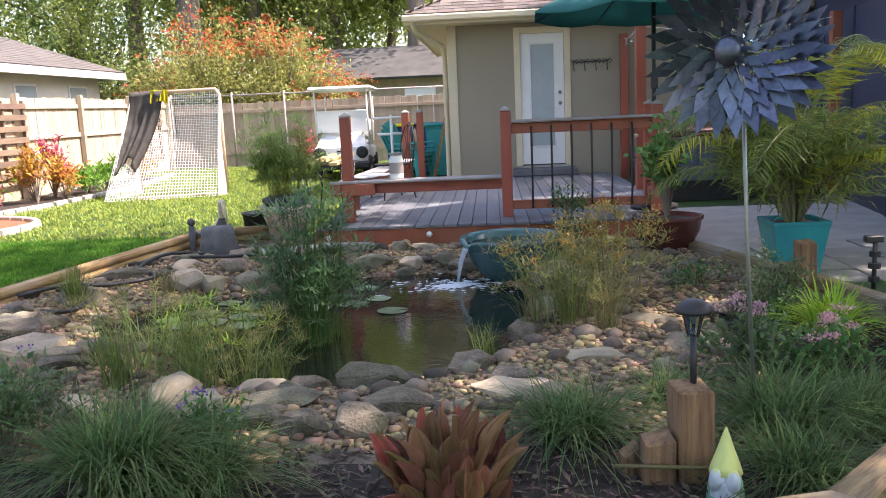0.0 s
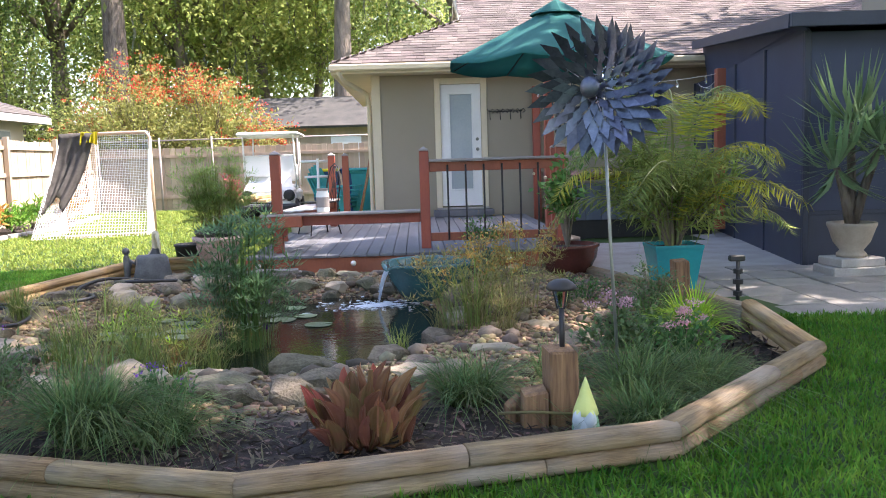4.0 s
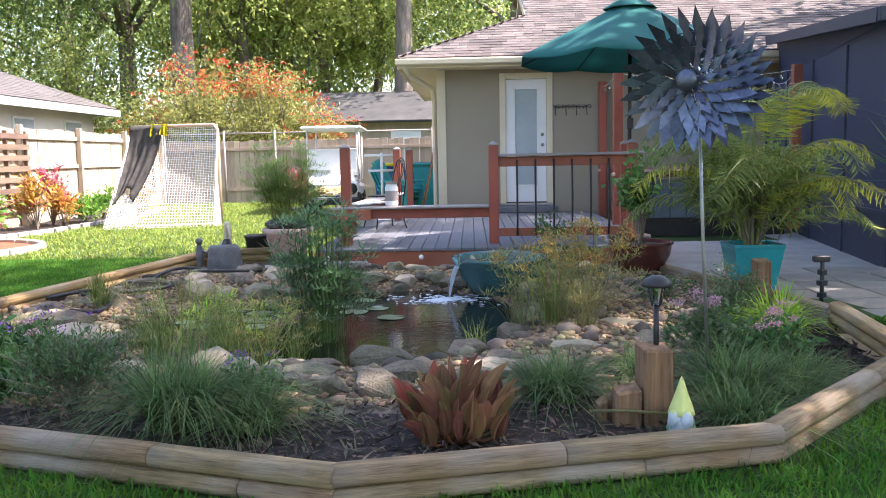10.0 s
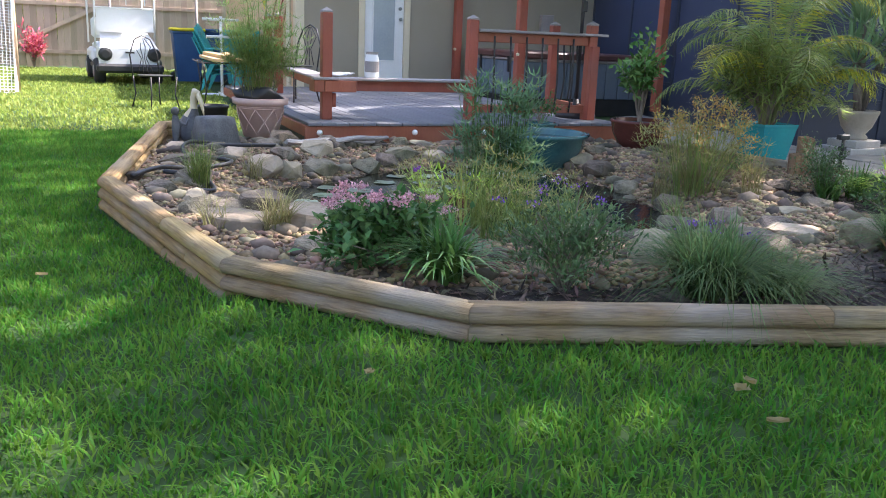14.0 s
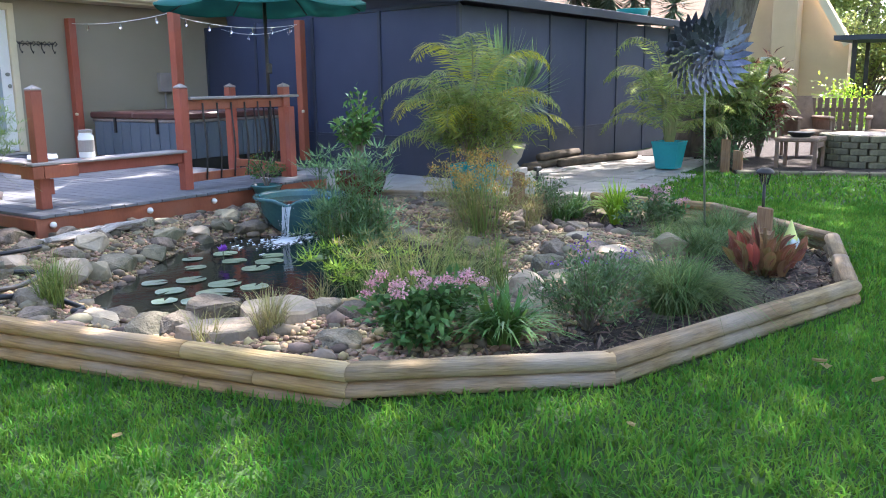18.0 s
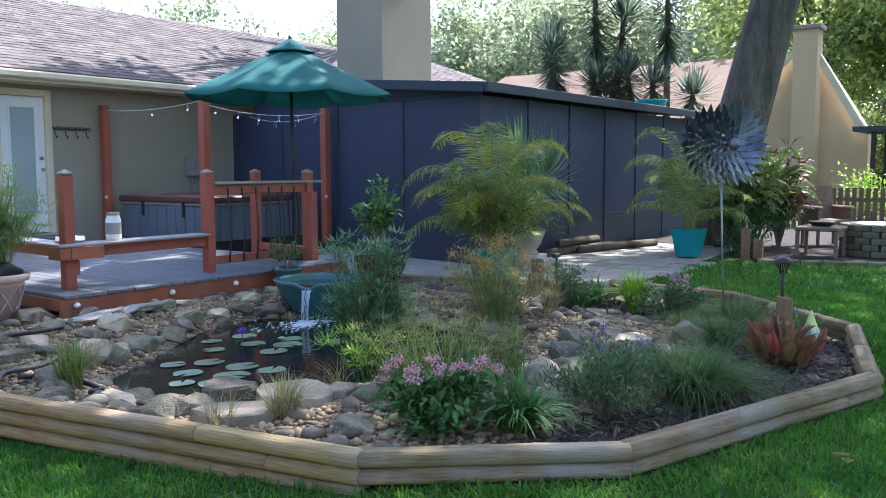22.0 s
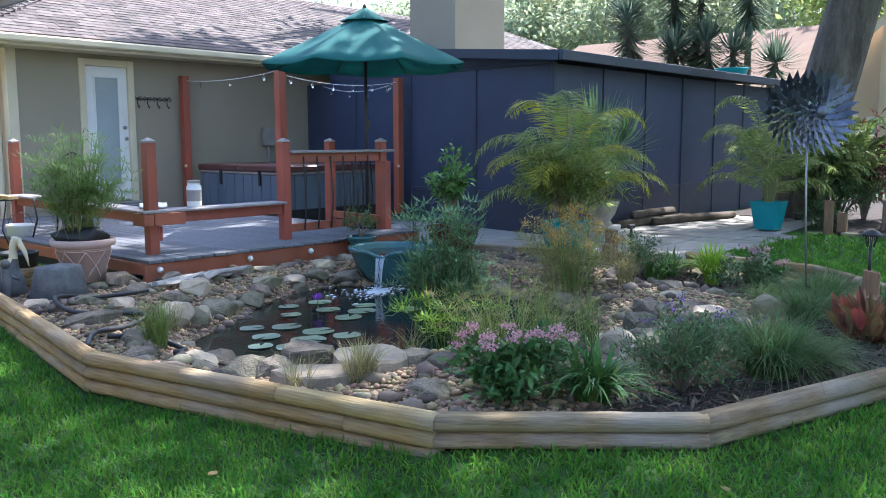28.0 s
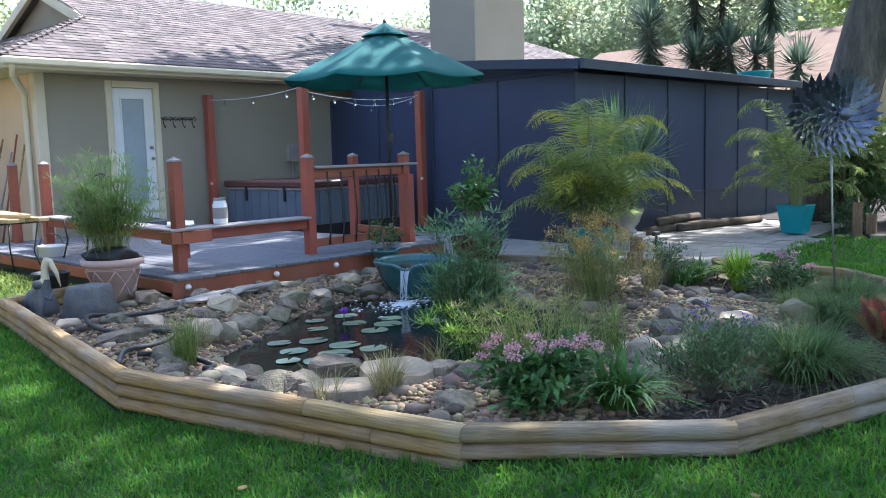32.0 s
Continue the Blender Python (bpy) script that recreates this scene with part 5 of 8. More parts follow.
def umbel_plant(name, x, y, stems, height, spread, rays, ray_len, m_stem, m_leaf, label, z=None, ray_w=0.010, tips=None, foot=0.12, tiers=1, owner=None, lean=1.4, lift=0.15):
    """Papyrus: bare stems with a spray of narrow leaves at the top."""
    t = owner or thing(name, (x, y, max(bed_z(x, y), WATER - 0.02) if z is None else z), label, "plant")
    a, r = rng.uniform(0, 6.28, stems), foot * np.sqrt(rng.uniform(0, 1, stems))
    base = np.stack([r * np.cos(a), r * np.sin(a), np.zeros(stems)], 1)
    az = a + rng.normal(0, 0.5, stems)
    h, out = height * rng.uniform(0.38, 1.0, stems), spread * rng.uniform(0.1, 1.0, stems)
    h *= 1.0 - 0.28 * (out / spread) ** 2
    tt = np.linspace(0, 1, 5)[None, :]
    p = np.stack([base[:, 0, None] + np.cos(az)[:, None] * out[:, None] * tt ** lean, base[:, 1, None] + np.sin(az)[:, None] * out[:, None] * tt ** lean, h[:, None] * tt], 2)
    sd = np.stack([-np.sin(az), np.cos(az), az * 0], 1)
    me = strips_mesh("stalk_mass", p, sd, np.full((stems, 5), 0.006), m_stem)
    part("stalk_mass", me, None, t)
    c, dd, ss, ll = [], [], [], []
    for s in range(stems):
        for tier in range(tiers):
            at = p[s, -1] if tier == 0 else p[s, 3] + (p[s, 4] - p[s, 3]) * rng.uniform(-0.9, 0.6)
            k = rays
            ra = np.linspace(0, 6.28, k, endpoint=False) + rng.uniform(0, 6)
            ev = rng.normal(lift, 0.24, k)
            dirs = np.stack([np.cos(ra) * np.cos(ev), np.sin(ra) * np.cos(ev), np.sin(ev)], 1)
            c.append(np.tile(at, (k, 1)))
            dd.append(dirs)
            ss.append(np.stack([-np.sin(ra), np.cos(ra), ra * 0], 1))
            ll.append(ray_len * rng.uniform(0.8, 1.08, k))
    c, dd, ss, ll = map(np.concatenate, (c, dd, ss, ll))
    part("foliage", quads_mesh("foliage", c, dd, ss, ll, np.full(len(c), ray_w), m_leaf, 0.35), None, t)
    if tips:
        top = p[:, -1][h > height * 0.72][:18]
        k = 40
        cc = np.repeat(top, k, 0) + rng.normal(0, 0.028, (len(top) * k, 3))
        d2 = unit(rng.normal(0, 1, cc.shape))
        part("seed_fluff", quads_mesh("seed_fluff", cc, d2, unit(np.cross(d2, rng.normal(0, 1, cc.shape))), rng.uniform(0.015, 0.038, len(cc)), np.full(len(cc), 0.010), tips, 0.2), None, t, "fluffy orange seed heads")
    return t


M_cypstem = leaf("cyperus_stem", (0.07, 0.14, 0.04), (0.10, 0.18, 0.05), 0.2)
M_cypleaf = leaf("cyperus_leaf", (0.075, 0.165, 0.07), (0.20, 0.33, 0.16), 0.6, 0.4)
M_papleaf = leaf("papyrus_leaf", (0.22, 0.26, 0.065), (0.36, 0.29, 0.11), 0.45, 0.5)
M_papstem = leaf("papyrus_stem", (0.16, 0.26, 0.06), (0.25, 0.27, 0.09), 0.3)
M_seed = leaf("seed_head", (0.42, 0.26, 0.07), (0.50, 0.33, 0.10), 0.3)
cyp = umbel_plant("cyperus", -0.64, 6.91, 100, 1.0, 0.16, 13, 0.135, M_cypstem, M_cypleaf, "tall dark green umbrella cyperus standing in the pond", ray_w=0.016, foot=0.21, tiers=1, lean=1.8, lift=0.15)
umbel_plant("cyperus", -0.64, 6.91, 56, 0.62, 0.23, 14, 0.15, M_cypstem, M_cypleaf, "", ray_w=0.014, foot=0.24, owner=cyp, lean=1.6)
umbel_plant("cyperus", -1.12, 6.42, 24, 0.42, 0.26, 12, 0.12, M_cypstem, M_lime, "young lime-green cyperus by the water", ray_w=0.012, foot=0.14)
umbel_plant("dwarf_papyrus", 0.95, 6.78, 100, 0.60, 0.32, 10, 0.10, M_papstem, M_papleaf, "yellow-green dwarf papyrus with orange seed heads", ray_w=0.010, tips=M_seed, foot=0.20)
umbel_plant("dwarf_papyrus", 1.28, 7.12, 85, 0.64, 0.30, 10, 0.09, M_tan, M_papleaf, "tan and green dwarf papyrus with orange seed heads", ray_w=0.010, tips=M_seed, foot=0.18)
umbel_plant("dwarf_papyrus", -1.30, 5.90, 60, 0.50, 0.36, 16, 0.075, M_papstem, M_papleaf, "sparse yellow-green dwarf papyrus", ray_w=0.005, foot=0.16)
umbel_plant("dwarf_papyrus", -0.85, 6.02, 60, 0.52, 0.34, 16, 0.075, M_papstem, M_papleaf, "sparse yellow-green dwarf papyrus", ray_w=0.005, foot=0.14)


def shrub(name, loc, r, h, count, leaf_len, leaf_w, material, label, category="plant", flowers=None, fcount=0, fsize=0.02, group="", stems=14, m_stem=None, low=0.1, fcluster=1, up=0.5):
    """A leafy bush on real twigs, with an uneven outline."""
    t = thing(name, loc, label, category, group)
    tips, bm = [], bmesh.new()
    for s in range(stems):
        a, e = rng.uniform(0, 6.28), rng.uniform(0.25, 1.0)
        tip = Vector((math.cos(a) * r * e, math.sin(a) * r * e, h * rng.uniform(0.55, 1.0) * (1.05 - 0.45 * e * e)))
        midp = Vector((tip.x * 0.35, tip.y * 0.35, tip.z * 0.55))
        tube([(0, 0, -0.02), midp, tip], [0.012 * max(0.4, h), 0.008 * max(0.4, h), 0.003], 5, bm, False)
        tips.append((midp, tip))
    part("branchwork", bm, m_stem or M_bark, t)
    seg = rng.integers(0, stems, count)
    u = rng.uniform(low, 1.08, count)[:, None]
    A = np.array([m[:] for m, _ in tips])[seg]
    B = np.array([q[:] for _, q in tips])[seg]
    c = A * (1 - u) + B * u + rng.normal(0, 0.13 * r, (count, 3)) * np.array([1, 1, 0.8])
    c[:, 2] = np.maximum(c[:, 2], 0.01)
    d = unit(rng.normal(0, 1, (count, 3)) + np.array([0, 0, up]) + c * np.array([1.2, 1.2, 0]) / r)
    sd = unit(np.cross(d, rng.normal(0, 0.4, (count, 3)) + np.array([0, 0, 1.0])))
    part("foliage", quads_mesh("foliage", c, d, sd, leaf_len * rng.uniform(0.6, 1.15, count), leaf_w * rng.uniform(0.7, 1.1, count), material, 0.3), None, t)
    if flowers:
        far = np.argsort(-(c[:, 2] + 0.35 * np.hypot(c[:, 0], c[:, 1])))[: max(fcount * 8, 8)]
        pick = c[rng.choice(far, fcount, replace=False)]
        cc = np.repeat(pick, fcluster, 0) + rng.normal(0, max(0.02, fsize * 1.3) if fcluster > 1 else fsize * 0.2, (fcount * fcluster, 3)) * np.array([1, 1, 0.45]) + np.array([0, 0, 0.045])
        d2 = unit(rng.normal(0, 1, cc.shape) + np.array([0, 0, 1.2]))
        part("bloom", quads_mesh("bloom", cc, d2, unit(np.cross(d2, rng.normal(0, 1, cc.shape))), np.full(len(cc), fsize * 1.2), np.full(len(cc), fsize), flowers, 0.2), None, t)
    return t


M_pentas = leaf("pentas_leaf", (0.06, 0.145, 0.042), (0.105, 0.215, 0.065), 0.35)
M_pink = leaf("pink_flower", (0.60, 0.27, 0.33), (0.68, 0.46, 0.47), 0.3)
M_mauve = leaf("faded_pink_flower", (0.48, 0.28, 0.34), (0.56, 0.38, 0.42), 0.3)
M_rosemary = leaf("rosemary_leaf", (0.085, 0.15, 0.06), (0.13, 0.20, 0.085), 0.35)
M_salvia = leaf("salvia_flower", (0.16, 0.06, 0.34), (0.24, 0.12, 0.42), 0.2)
shrub("pentas", (-1.98, 5.22, bed_z(-1.98, 5.22)), 0.31, 0.31, 1500, 0.07, 0.032, M_pentas, "bushy pentas with pink flower clusters", flowers=M_pink, fcount=15, fsize=0.011, fcluster=75, stems=24, group="pentas bushes")
shrub("pentas", (2.02, 5.52, bed_z(2.02, 5.52)), 0.26, 0.38, 700, 0.06, 0.026, M_pentas, "pentas bush with pink and faded flowers", flowers=M_pink, fcount=8, fsize=0.011, fcluster=60, stems=18, group="pentas bushes")
shrub("pentas", (1.70, 5.62, bed_z(1.7, 5.6)), 0.26, 0.38, 700, 0.06, 0.024, M_rosemary, "pentas bush with faded mauve flowers", flowers=M_mauve, fcount=8, fsize=0.011, fcluster=50, stems=16, group="pentas bushes")
shrub("rosemary_bush", (-1.36, 4.70, bed_z(-1.36, 4.7)), 0.33, 0.40, 2900, 0.045, 0.011, M_rosemary, "dark green rosemary bush with a few purple flowers", flowers=M_salvia, fcount=7, fsize=0.009, fcluster=14, stems=44, up=1.2)
shrub("salvia", (-0.55, 4.75, bed_z(-0.55, 4.75)), 0.22, 0.2, 500, 0.045, 0.016, M_pentas, "low green salvia with purple flowers", flowers=M_salvia, fcount=6, fsize=0.010, fcluster=12, stems=14)
shrub("small_bush", (2.22, 6.82, bed_z(2.2, 6.8)), 0.30, 0.46, 1400, 0.04, 0.014, M_rosemary, "small dark green bush beside the patio", stems=18)
shrub("creeping_plant", (1.9, 7.5, bed_z(1.9, 7.5)), 0.3, 0.14, 500, 0.035, 0.016, M_pentas, "low creeping green ground cover", stems=20)

# canna with broad bronze leaves
canna = thing("canna", (0.36, 4.29, bed_z(0.36, 4.4)), "clump of broad orange-bronze canna leaves", "plant")
M_canna = [leaf("canna_" + n, a, b, 0.35, 0.4, 0.0, 0.35) for n, a, b in (("bronze", (0.19, 0.085, 0.055), (0.29, 0.15, 0.08)), ("red", (0.42, 0.13, 0.08), (0.36, 0.16, 0.08)), ("olive", (0.19, 0.18, 0.065), (0.30, 0.13, 0.07)))]
for k in range(66):
    a, out, L = 2.4 * k + rng.uniform(-0.4, 0.4), 0.21 * math.sqrt((k + 0.5) / 66), rng.uniform(0.11, 0.19)
    z0 = 0.02 + rng.uniform(0.0, 0.18) * (1.1 - 0.6 * out / 0.21)
    lean = rng.uniform(0.0, 0.5) + out * rng.uniform(0.2, 1.8)
    half = rng.uniform(0.028, 0.042)
    bx, by = math.cos(a) * out, math.sin(a) * out
    face = a + rng.uniform(-1.6, 1.6)
    bm = bmesh.new()
    rows = []
    for u in np.linspace(0, 1, 9):
        w = max(0.0015, half * math.sin(math.pi * min(1, 0.08 + u * 0.92)) ** 0.65 * (1.1 - 0.25 * u))
        rr = lean * L * u ** 1.5
        cx, cy, cz = bx + math.cos(a) * rr, by + math.sin(a) * rr, z0 + L * u * (1 - 0.3 * lean * u)
        row = []
        for i, q in enumerate(np.linspace(-1, 1, 9)):
            cup = 0.45 * w * abs(q) - 0.0032 * (i % 2) * min(1, w / 0.02)
            row.append(bm.verts.new((cx - math.sin(face) * w * q - math.cos(face) * cup, cy + math.cos(face) * w * q - math.sin(face) * cup, cz + 0.15 * w * abs(q))))
        rows.append(row)
    for p, q in zip(rows, rows[1:]):
        for i in range(8):
            bm.faces.new((p[i], p[i + 1], q[i + 1], q[i]))
    tube([(bx * 0.4, by * 0.4, 0.0), (bx * 0.8, by * 0.8, z0 * 0.6), (bx, by, z0 + 0.01)], [0.007, 0.006, 0.004], 5, bm, False)
    part("leaf", bm, M_canna[1 if k % 16 == 11 else (2 if k % 3 == 1 else 0)], canna, "bright red leaf" if k % 16 == 11 else "")
part("stalks", tube([(0, 0, 0), (0.02, 0, 0.16), (0.03, 0.01, 0.3)], [0.02, 0.016, 0.01], 6), M_canna[2], canna)


# ---- stump posts, lamp, gnome, wind spinner ----
def stump(x, y, z0, w, h, turn, owner, top_cut=0.015):
    bm = box(-w / 2, -w * 0.42, 0, w / 2, w * 0.42, h, 0.008)
    for v in bm.verts:
        if v.co.z > h * 0.7:
            v.co.z += top_cut * math.sin(v.co.x * 60) + v.co.y * 0.15
    return part("timber_post", bm, M_cedar, owner, at=pose(x, y, z0, 0, rng.uniform(-1.5, 1.5), turn))


zb = bed_z(1.1, 4.6)
posts = thing("timber_post_group", (1.18, 4.50, zb), "three stepped cut timber posts tied with twine", "posts")
stump(0, 0, -0.05, 0.128, 0.37, 12, posts)
stump(-0.125, -0.05, -0.05, 0.105, 0.21, 5, posts)
stump(-0.205, 0.0, -0.05, 0.065, 0.155, 20, posts)
part("twine", tube([(-0.28, -0.09, 0.075), (-0.13, -0.125, 0.085), (0.02, -0.085, 0.06), (0.09, -0.05, 0.05)], 0.007, 6), M_tan, posts, "frayed straw twine", True)
lamp = thing("solar_lamp", (1.19, 4.52, zb + 0.29), "black solar path lamp on a timber post", "lamp")
part("stake", rod((0, 0, -0.03), (0, 0, 0.20), 0.012, n=8), M_iron, lamp, smooth=True)
part("lens", lathe([(0.0, 0.20), (0.018, 0.20), (0.036, 0.275), (0.0, 0.276)], 12), M_glass, lamp, "clear tapered lens")
for k in range(4):
    a = k * 1.5708 + 0.4
    part("cage_rib", rod((0.02 * math.cos(a), 0.02 * math.sin(a), 0.195), (0.042 * math.cos(a), 0.042 * math.sin(a), 0.28), 0.004, n=5), M_iron, lamp)
part("cap", lathe([(0.0, 0.276), (0.062, 0.276), (0.066, 0.286), (0.05, 0.305), (0.028, 0.318), (0.0, 0.32)], 16), M_iron, lamp, "domed black cap", True)
M_gnome = mat("gnome_paint", (0.62, 0.66, 0.22), (0.55, 0.60, 0.20), 0.6, 8, 60, 0.1)
M_gnome2 = mat("gnome_green", (0.16, 0.36, 0.20), (0.26, 0.44, 0.28), 0.6, 14, 60, 0.1)
M_beard = mat("gnome_beard", (0.62, 0.66, 0.66), (0.45, 0.52, 0.52), 0.7, 20, 60, 0.4)
gz = bed_z(1.22, 4.26)
bm = lathe([(0.0, 0), (0.062, 0.0), (0.068, 0.02), (0.064, 0.06), (0.058, 0.10), (0.052, 0.125), (0.046, 0.13), (0.058, 0.138), (0.050, 0.165), (0.030, 0.22), (0.012, 0.275), (0.003, 0.30), (0.0, 0.302)], 18)
for k in range(3):
    bmesh.ops.create_icosphere(bm, subdivisions=2, radius=0.036, matrix=Matrix.Translation(((k - 1) * 0.022, -0.036, 0.115 - 0.028 * (k == 1))) @ Matrix.Diagonal((0.9, 0.7, 1.5, 1)))
me = bm_mesh("garden_gnome", bm, M_gnome, True)
me.materials.append(M_gnome2)
me.materials.append(M_beard)
me.polygons.foreach_set("material_index", [0 if p.center.z > 0.135 and p.center.y > -0.09 and p.center.z > 0.15 else (2 if p.center.y < -0.035 and p.center.z > 0.06 else 1) for p in me.polygons])
tagged(new("garden_gnome", me), "small painted gnome figure with tall pale yellow hat", "garden figure").matrix_basis = pose(1.25, 4.33, bed_z(1.25, 4.33) - 0.03, 0, 0, -20) @ Matrix.Diagonal((0.92, 0.92, 0.92, 1))

spin = thing("wind_spinner", (1.50, 5.10, bed_z(1.50, 5.10) - 0.02), "blue-grey metal wind spinner on a tall pole", "wind spinner")
part("pole", tube([(0.06, -0.05, 0), (0.03, -0.02, 0.7), (0.0, 0.0, 1.52)], 0.0085, 8), M_pole, spin, "thin bronze pole", True)


def petal_disc(rings, cx, axis):
    """Rings of twisted metal petals facing along -y before the turn."""
    c, d, s, L, W = [], [], [], [], []
    for r, n, ln, w, tilt in rings:
        for k in range(n):
            a = 6.2832 * k / n + r
            rad = np.array([math.cos(a), 0, math.sin(a)])
            tan = np.array([-math.sin(a), 0, math.cos(a)])
            c.append(rad * r + np.array([0, cx, 0]))
            d.append(unit(rad + np.array([0, -0.25, 0]) + tan * 0.12))
            s.append(unit(tan * math.cos(tilt) + np.array([0, 1, 0]) * math.sin(tilt)))
            L.append(ln)
            W.append(w)
    return np.array(c), np.array(d), np.array(s), np.array(L), np.array(W)


RINGS = [(0.185, 26, 0.15, 0.060, 0.30), (0.14, 22, 0.125, 0.054, 0.28), (0.095, 17, 0.105, 0.048, 0.26), (0.055, 12, 0.085, 0.042, 0.25), (0.025, 8, 0.06, 0.034, 0.25)]
turn = pose(0, 0, 1.49, 0, 0, -33)
for off, lab in ((-0.13, "front ring of twisted metal petals"), (0.12, "rear ring of twisted metal petals")):
    me = quads_mesh("corolla", *petal_disc(RINGS, 0, 0), M_steel, 0.18)
    p = part("petal_wheel", me, None, spin, lab, at=turn @ Matrix.Translation((0, off, 0)) @ pose(0, 0, 0, 0, 14 if off > 0 else 0, 0))
    bm = bmesh.new()
    for r in (0.06, 0.15, 0.215):
        tube([(r * math.cos(a), 0.004, r * math.sin(a)) for a in np.linspace(0, 6.2832, 33)], 0.0035, 5, bm, False)
    for k in range(5):
        a = k * 1.2566
        rod((0, 0.006, 0), (0.21 * math.cos(a), 0.006, 0.21 * math.sin(a)), 0.003, n=5, bm=bm)
    part("wheel_frame", bm, M_steel, p)
bm = bmesh.new()
bmesh.ops.create_uvsphere(bm, u_segments=16, v_segments=10, radius=0.05, matrix=turn @ Matrix.Translation((0, -0.16, 0)) @ Matrix.Diagonal((1, 0.45, 1, 1)))
part("hub_cap", bm, M_steel, spin, "ribbed metal hub cap", True)
part("axle", rod(turn @ Vector((0, -0.15, 0)), turn @ Vector((0, 0.14, 0)), 0.010), M_steel, spin, smooth=True)
bm = bmesh.new()
bmesh.ops.create_icosphere(bm, subdivisions=2, radius=0.04, matrix=turn @ Matrix.Translation((0.04, -0.02, 0.07)))
part("finial", bm, M_glass, spin, "clear glass ball")

# ---- lawn grass ----
def in_lawn(x, y):
    return not (inside(BED, x, y) or edge_distance(BED, x, y) < 0.07 or (-1.3 < x < 2.6 and 9.9 < y < 15.6) or (2.0 < x < 8.6 and y > 6.75 + max(0, (x - 4.6)) * 0.12) or x > 7.6 - 0.25 * (y - 4) or (x < -7.0 and 13.6 < y < 21.5) or (math.hypot(x + 6.9, y - 12.2) < 1.4))


def lawn_patch(name, boxes, density, height, width, label, material=None):
    pts = []
    for x0, y0, x1, y1 in boxes:
        n = int((x1 - x0) * (y1 - y0) * density)
        q = np.stack([rng.uniform(x0, x1, n), rng.uniform(y0, y1, n)], 1)
        pts += [(x, y, lawn_z(x, y) - 0.004) for x, y in q if in_lawn(x, y)]
    base = np.array(pts)
    n = len(base)
    patch = np.array([1 + 0.3 * noise.noise((x * 1.7, y * 1.7, 3)) for x, y, _ in base])
    p, s = arcs(n, base, height, height * 0.95, 3, 0.35, 0.15)
    p[:, :, 2] = base[:, 2, None] + (p[:, :, 2] - base[:, 2, None]) * patch[:, None]
    w = width * rng.uniform(0.7, 1.3, n)[:, None] * np.array([[0.8, 1.0, 0.1]])
    return tagged(new(name, strips_mesh(name, p, s, w, material or M_grass)), label, "grass", kind="stuff")


lawn_patch("lawn_grass", [(-7.2, 2.3, 4.6, 4.45), (-7.2, 4.45, -1.9, 11.2), (0.0, 4.45, 4.2, 6.8)], 3700, 0.064, 0.0076, "green broad-bladed mown lawn grass")
lawn_patch("far_lawn_grass", [(4.2, 1.0, 9.0, 7.6), (-8.0, 3.0, -7.2, 11.2)], 550, 0.075, 0.016, "sunlit mown lawn grass further off")
lawn_patch("dry_lawn_grass", [(-8.0, 11.2, -1.2, 24.0)], 550, 0.07, 0.016, "sunlit yellow-green lawn grass by the goal", M_sundrygrass)

# ---- patio and right side ----
patio = thing("patio", (0, 0, 0), "pale square concrete pavers with dark joints", "patio", kind="structure")
part("bedding", prism([(2.86, 6.72), (8.9, 7.25), (8.9, 9.2), (4.5, 9.3), (5.2, 12.2), (2.46, 12.2), (2.46, 10.2), (2.14, 9.25), (2.66, 7.5)], 0.02, 0.085), M_concrete, patio)
paver = bm_mesh("paver", box(0.008, 0.008, -0.03, 0.442, 0.442, 0.022, 0.006), M_paver)
for i in range(14):
    for j in range(6):
        x, y = 2.75 + i * 0.45, 6.72 + j * 0.45
        lim = 2.12 + max(0, 9.25 - (y + 0.45)) * 0.3
        if x > lim + 0.04 and not (y < 7.2 and x > 5.9) and not inside(BED, x + 0.1, y + 0.2):
            part("paver", paver, None, patio, at=pose(x, y, 0.086 + rng.uniform(-0.005, 0.005), rng.uniform(-0.6, 0.6), rng.uniform(-0.6, 0.6), rng.uniform(-1.5, 1.5)))
curb = thing("stone_curb", (0, 0, 0), "pale cut stone curb between bed and patio", "curb", kind="structure")
for (ax, ay), (bx, by) in (((2.10, 9.30), (2.36, 8.45)), ((2.36, 8.43), (2.62, 7.55)), ((2.64, 7.52), (2.84, 6.70))):
    bm, m = beam((ax, ay), (bx, by), 0.11, 0.02, 0.21, 0.01, -0.004)
    part("curb_stone", bm, M_timber_grey, curb, at=m)
g2 = thing("timber_post_group", (2.58, 7.36, 0.1), "two cut timber posts beside the patio", "posts")
stump(0, 0, -0.05, 0.12, 0.40, 10, g2)
stump(-0.12, -0.03, -0.05, 0.11, 0.26, 0, g2)
sprk = thing("sprinkler", (3.03, 7.38, 0.08), "black sprinkler head on a dark riser", "sprinkler")
part("riser", rod((0, 0, 0), (0, 0, 0.36), 0.016, n=8), M_black, sprk, smooth=True)
for z, r in ((0.08, 0.035), (0.17, 0.04), (0.25, 0.035)):
    part("fitting", lathe([(0, z), (r, z), (r, z + 0.035), (0, z + 0.035)], 10), M_black, sprk)
part("nozzle", box(-0.07, -0.025, 0.345, 0.05, 0.025, 0.39, 0.008), M_black, sprk)


# ---- palms and pots ----
def pot(name, loc, profile, material, label, soil_z, rim_r, group="", square=False):
    t = thing(name, loc, label, "pot", group, rz=45 if square else 0)
    body = part("pot_body", lathe(profile, 4 if square else 28), material, t, smooth=not square)
    part("soil", lathe([(0, soil_z - 0.02), (rim_r, soil_z - 0.02), (rim_r, soil_z), (0, soil_z + 0.01)], 4 if square else 20), M_mulch, t)
    return t


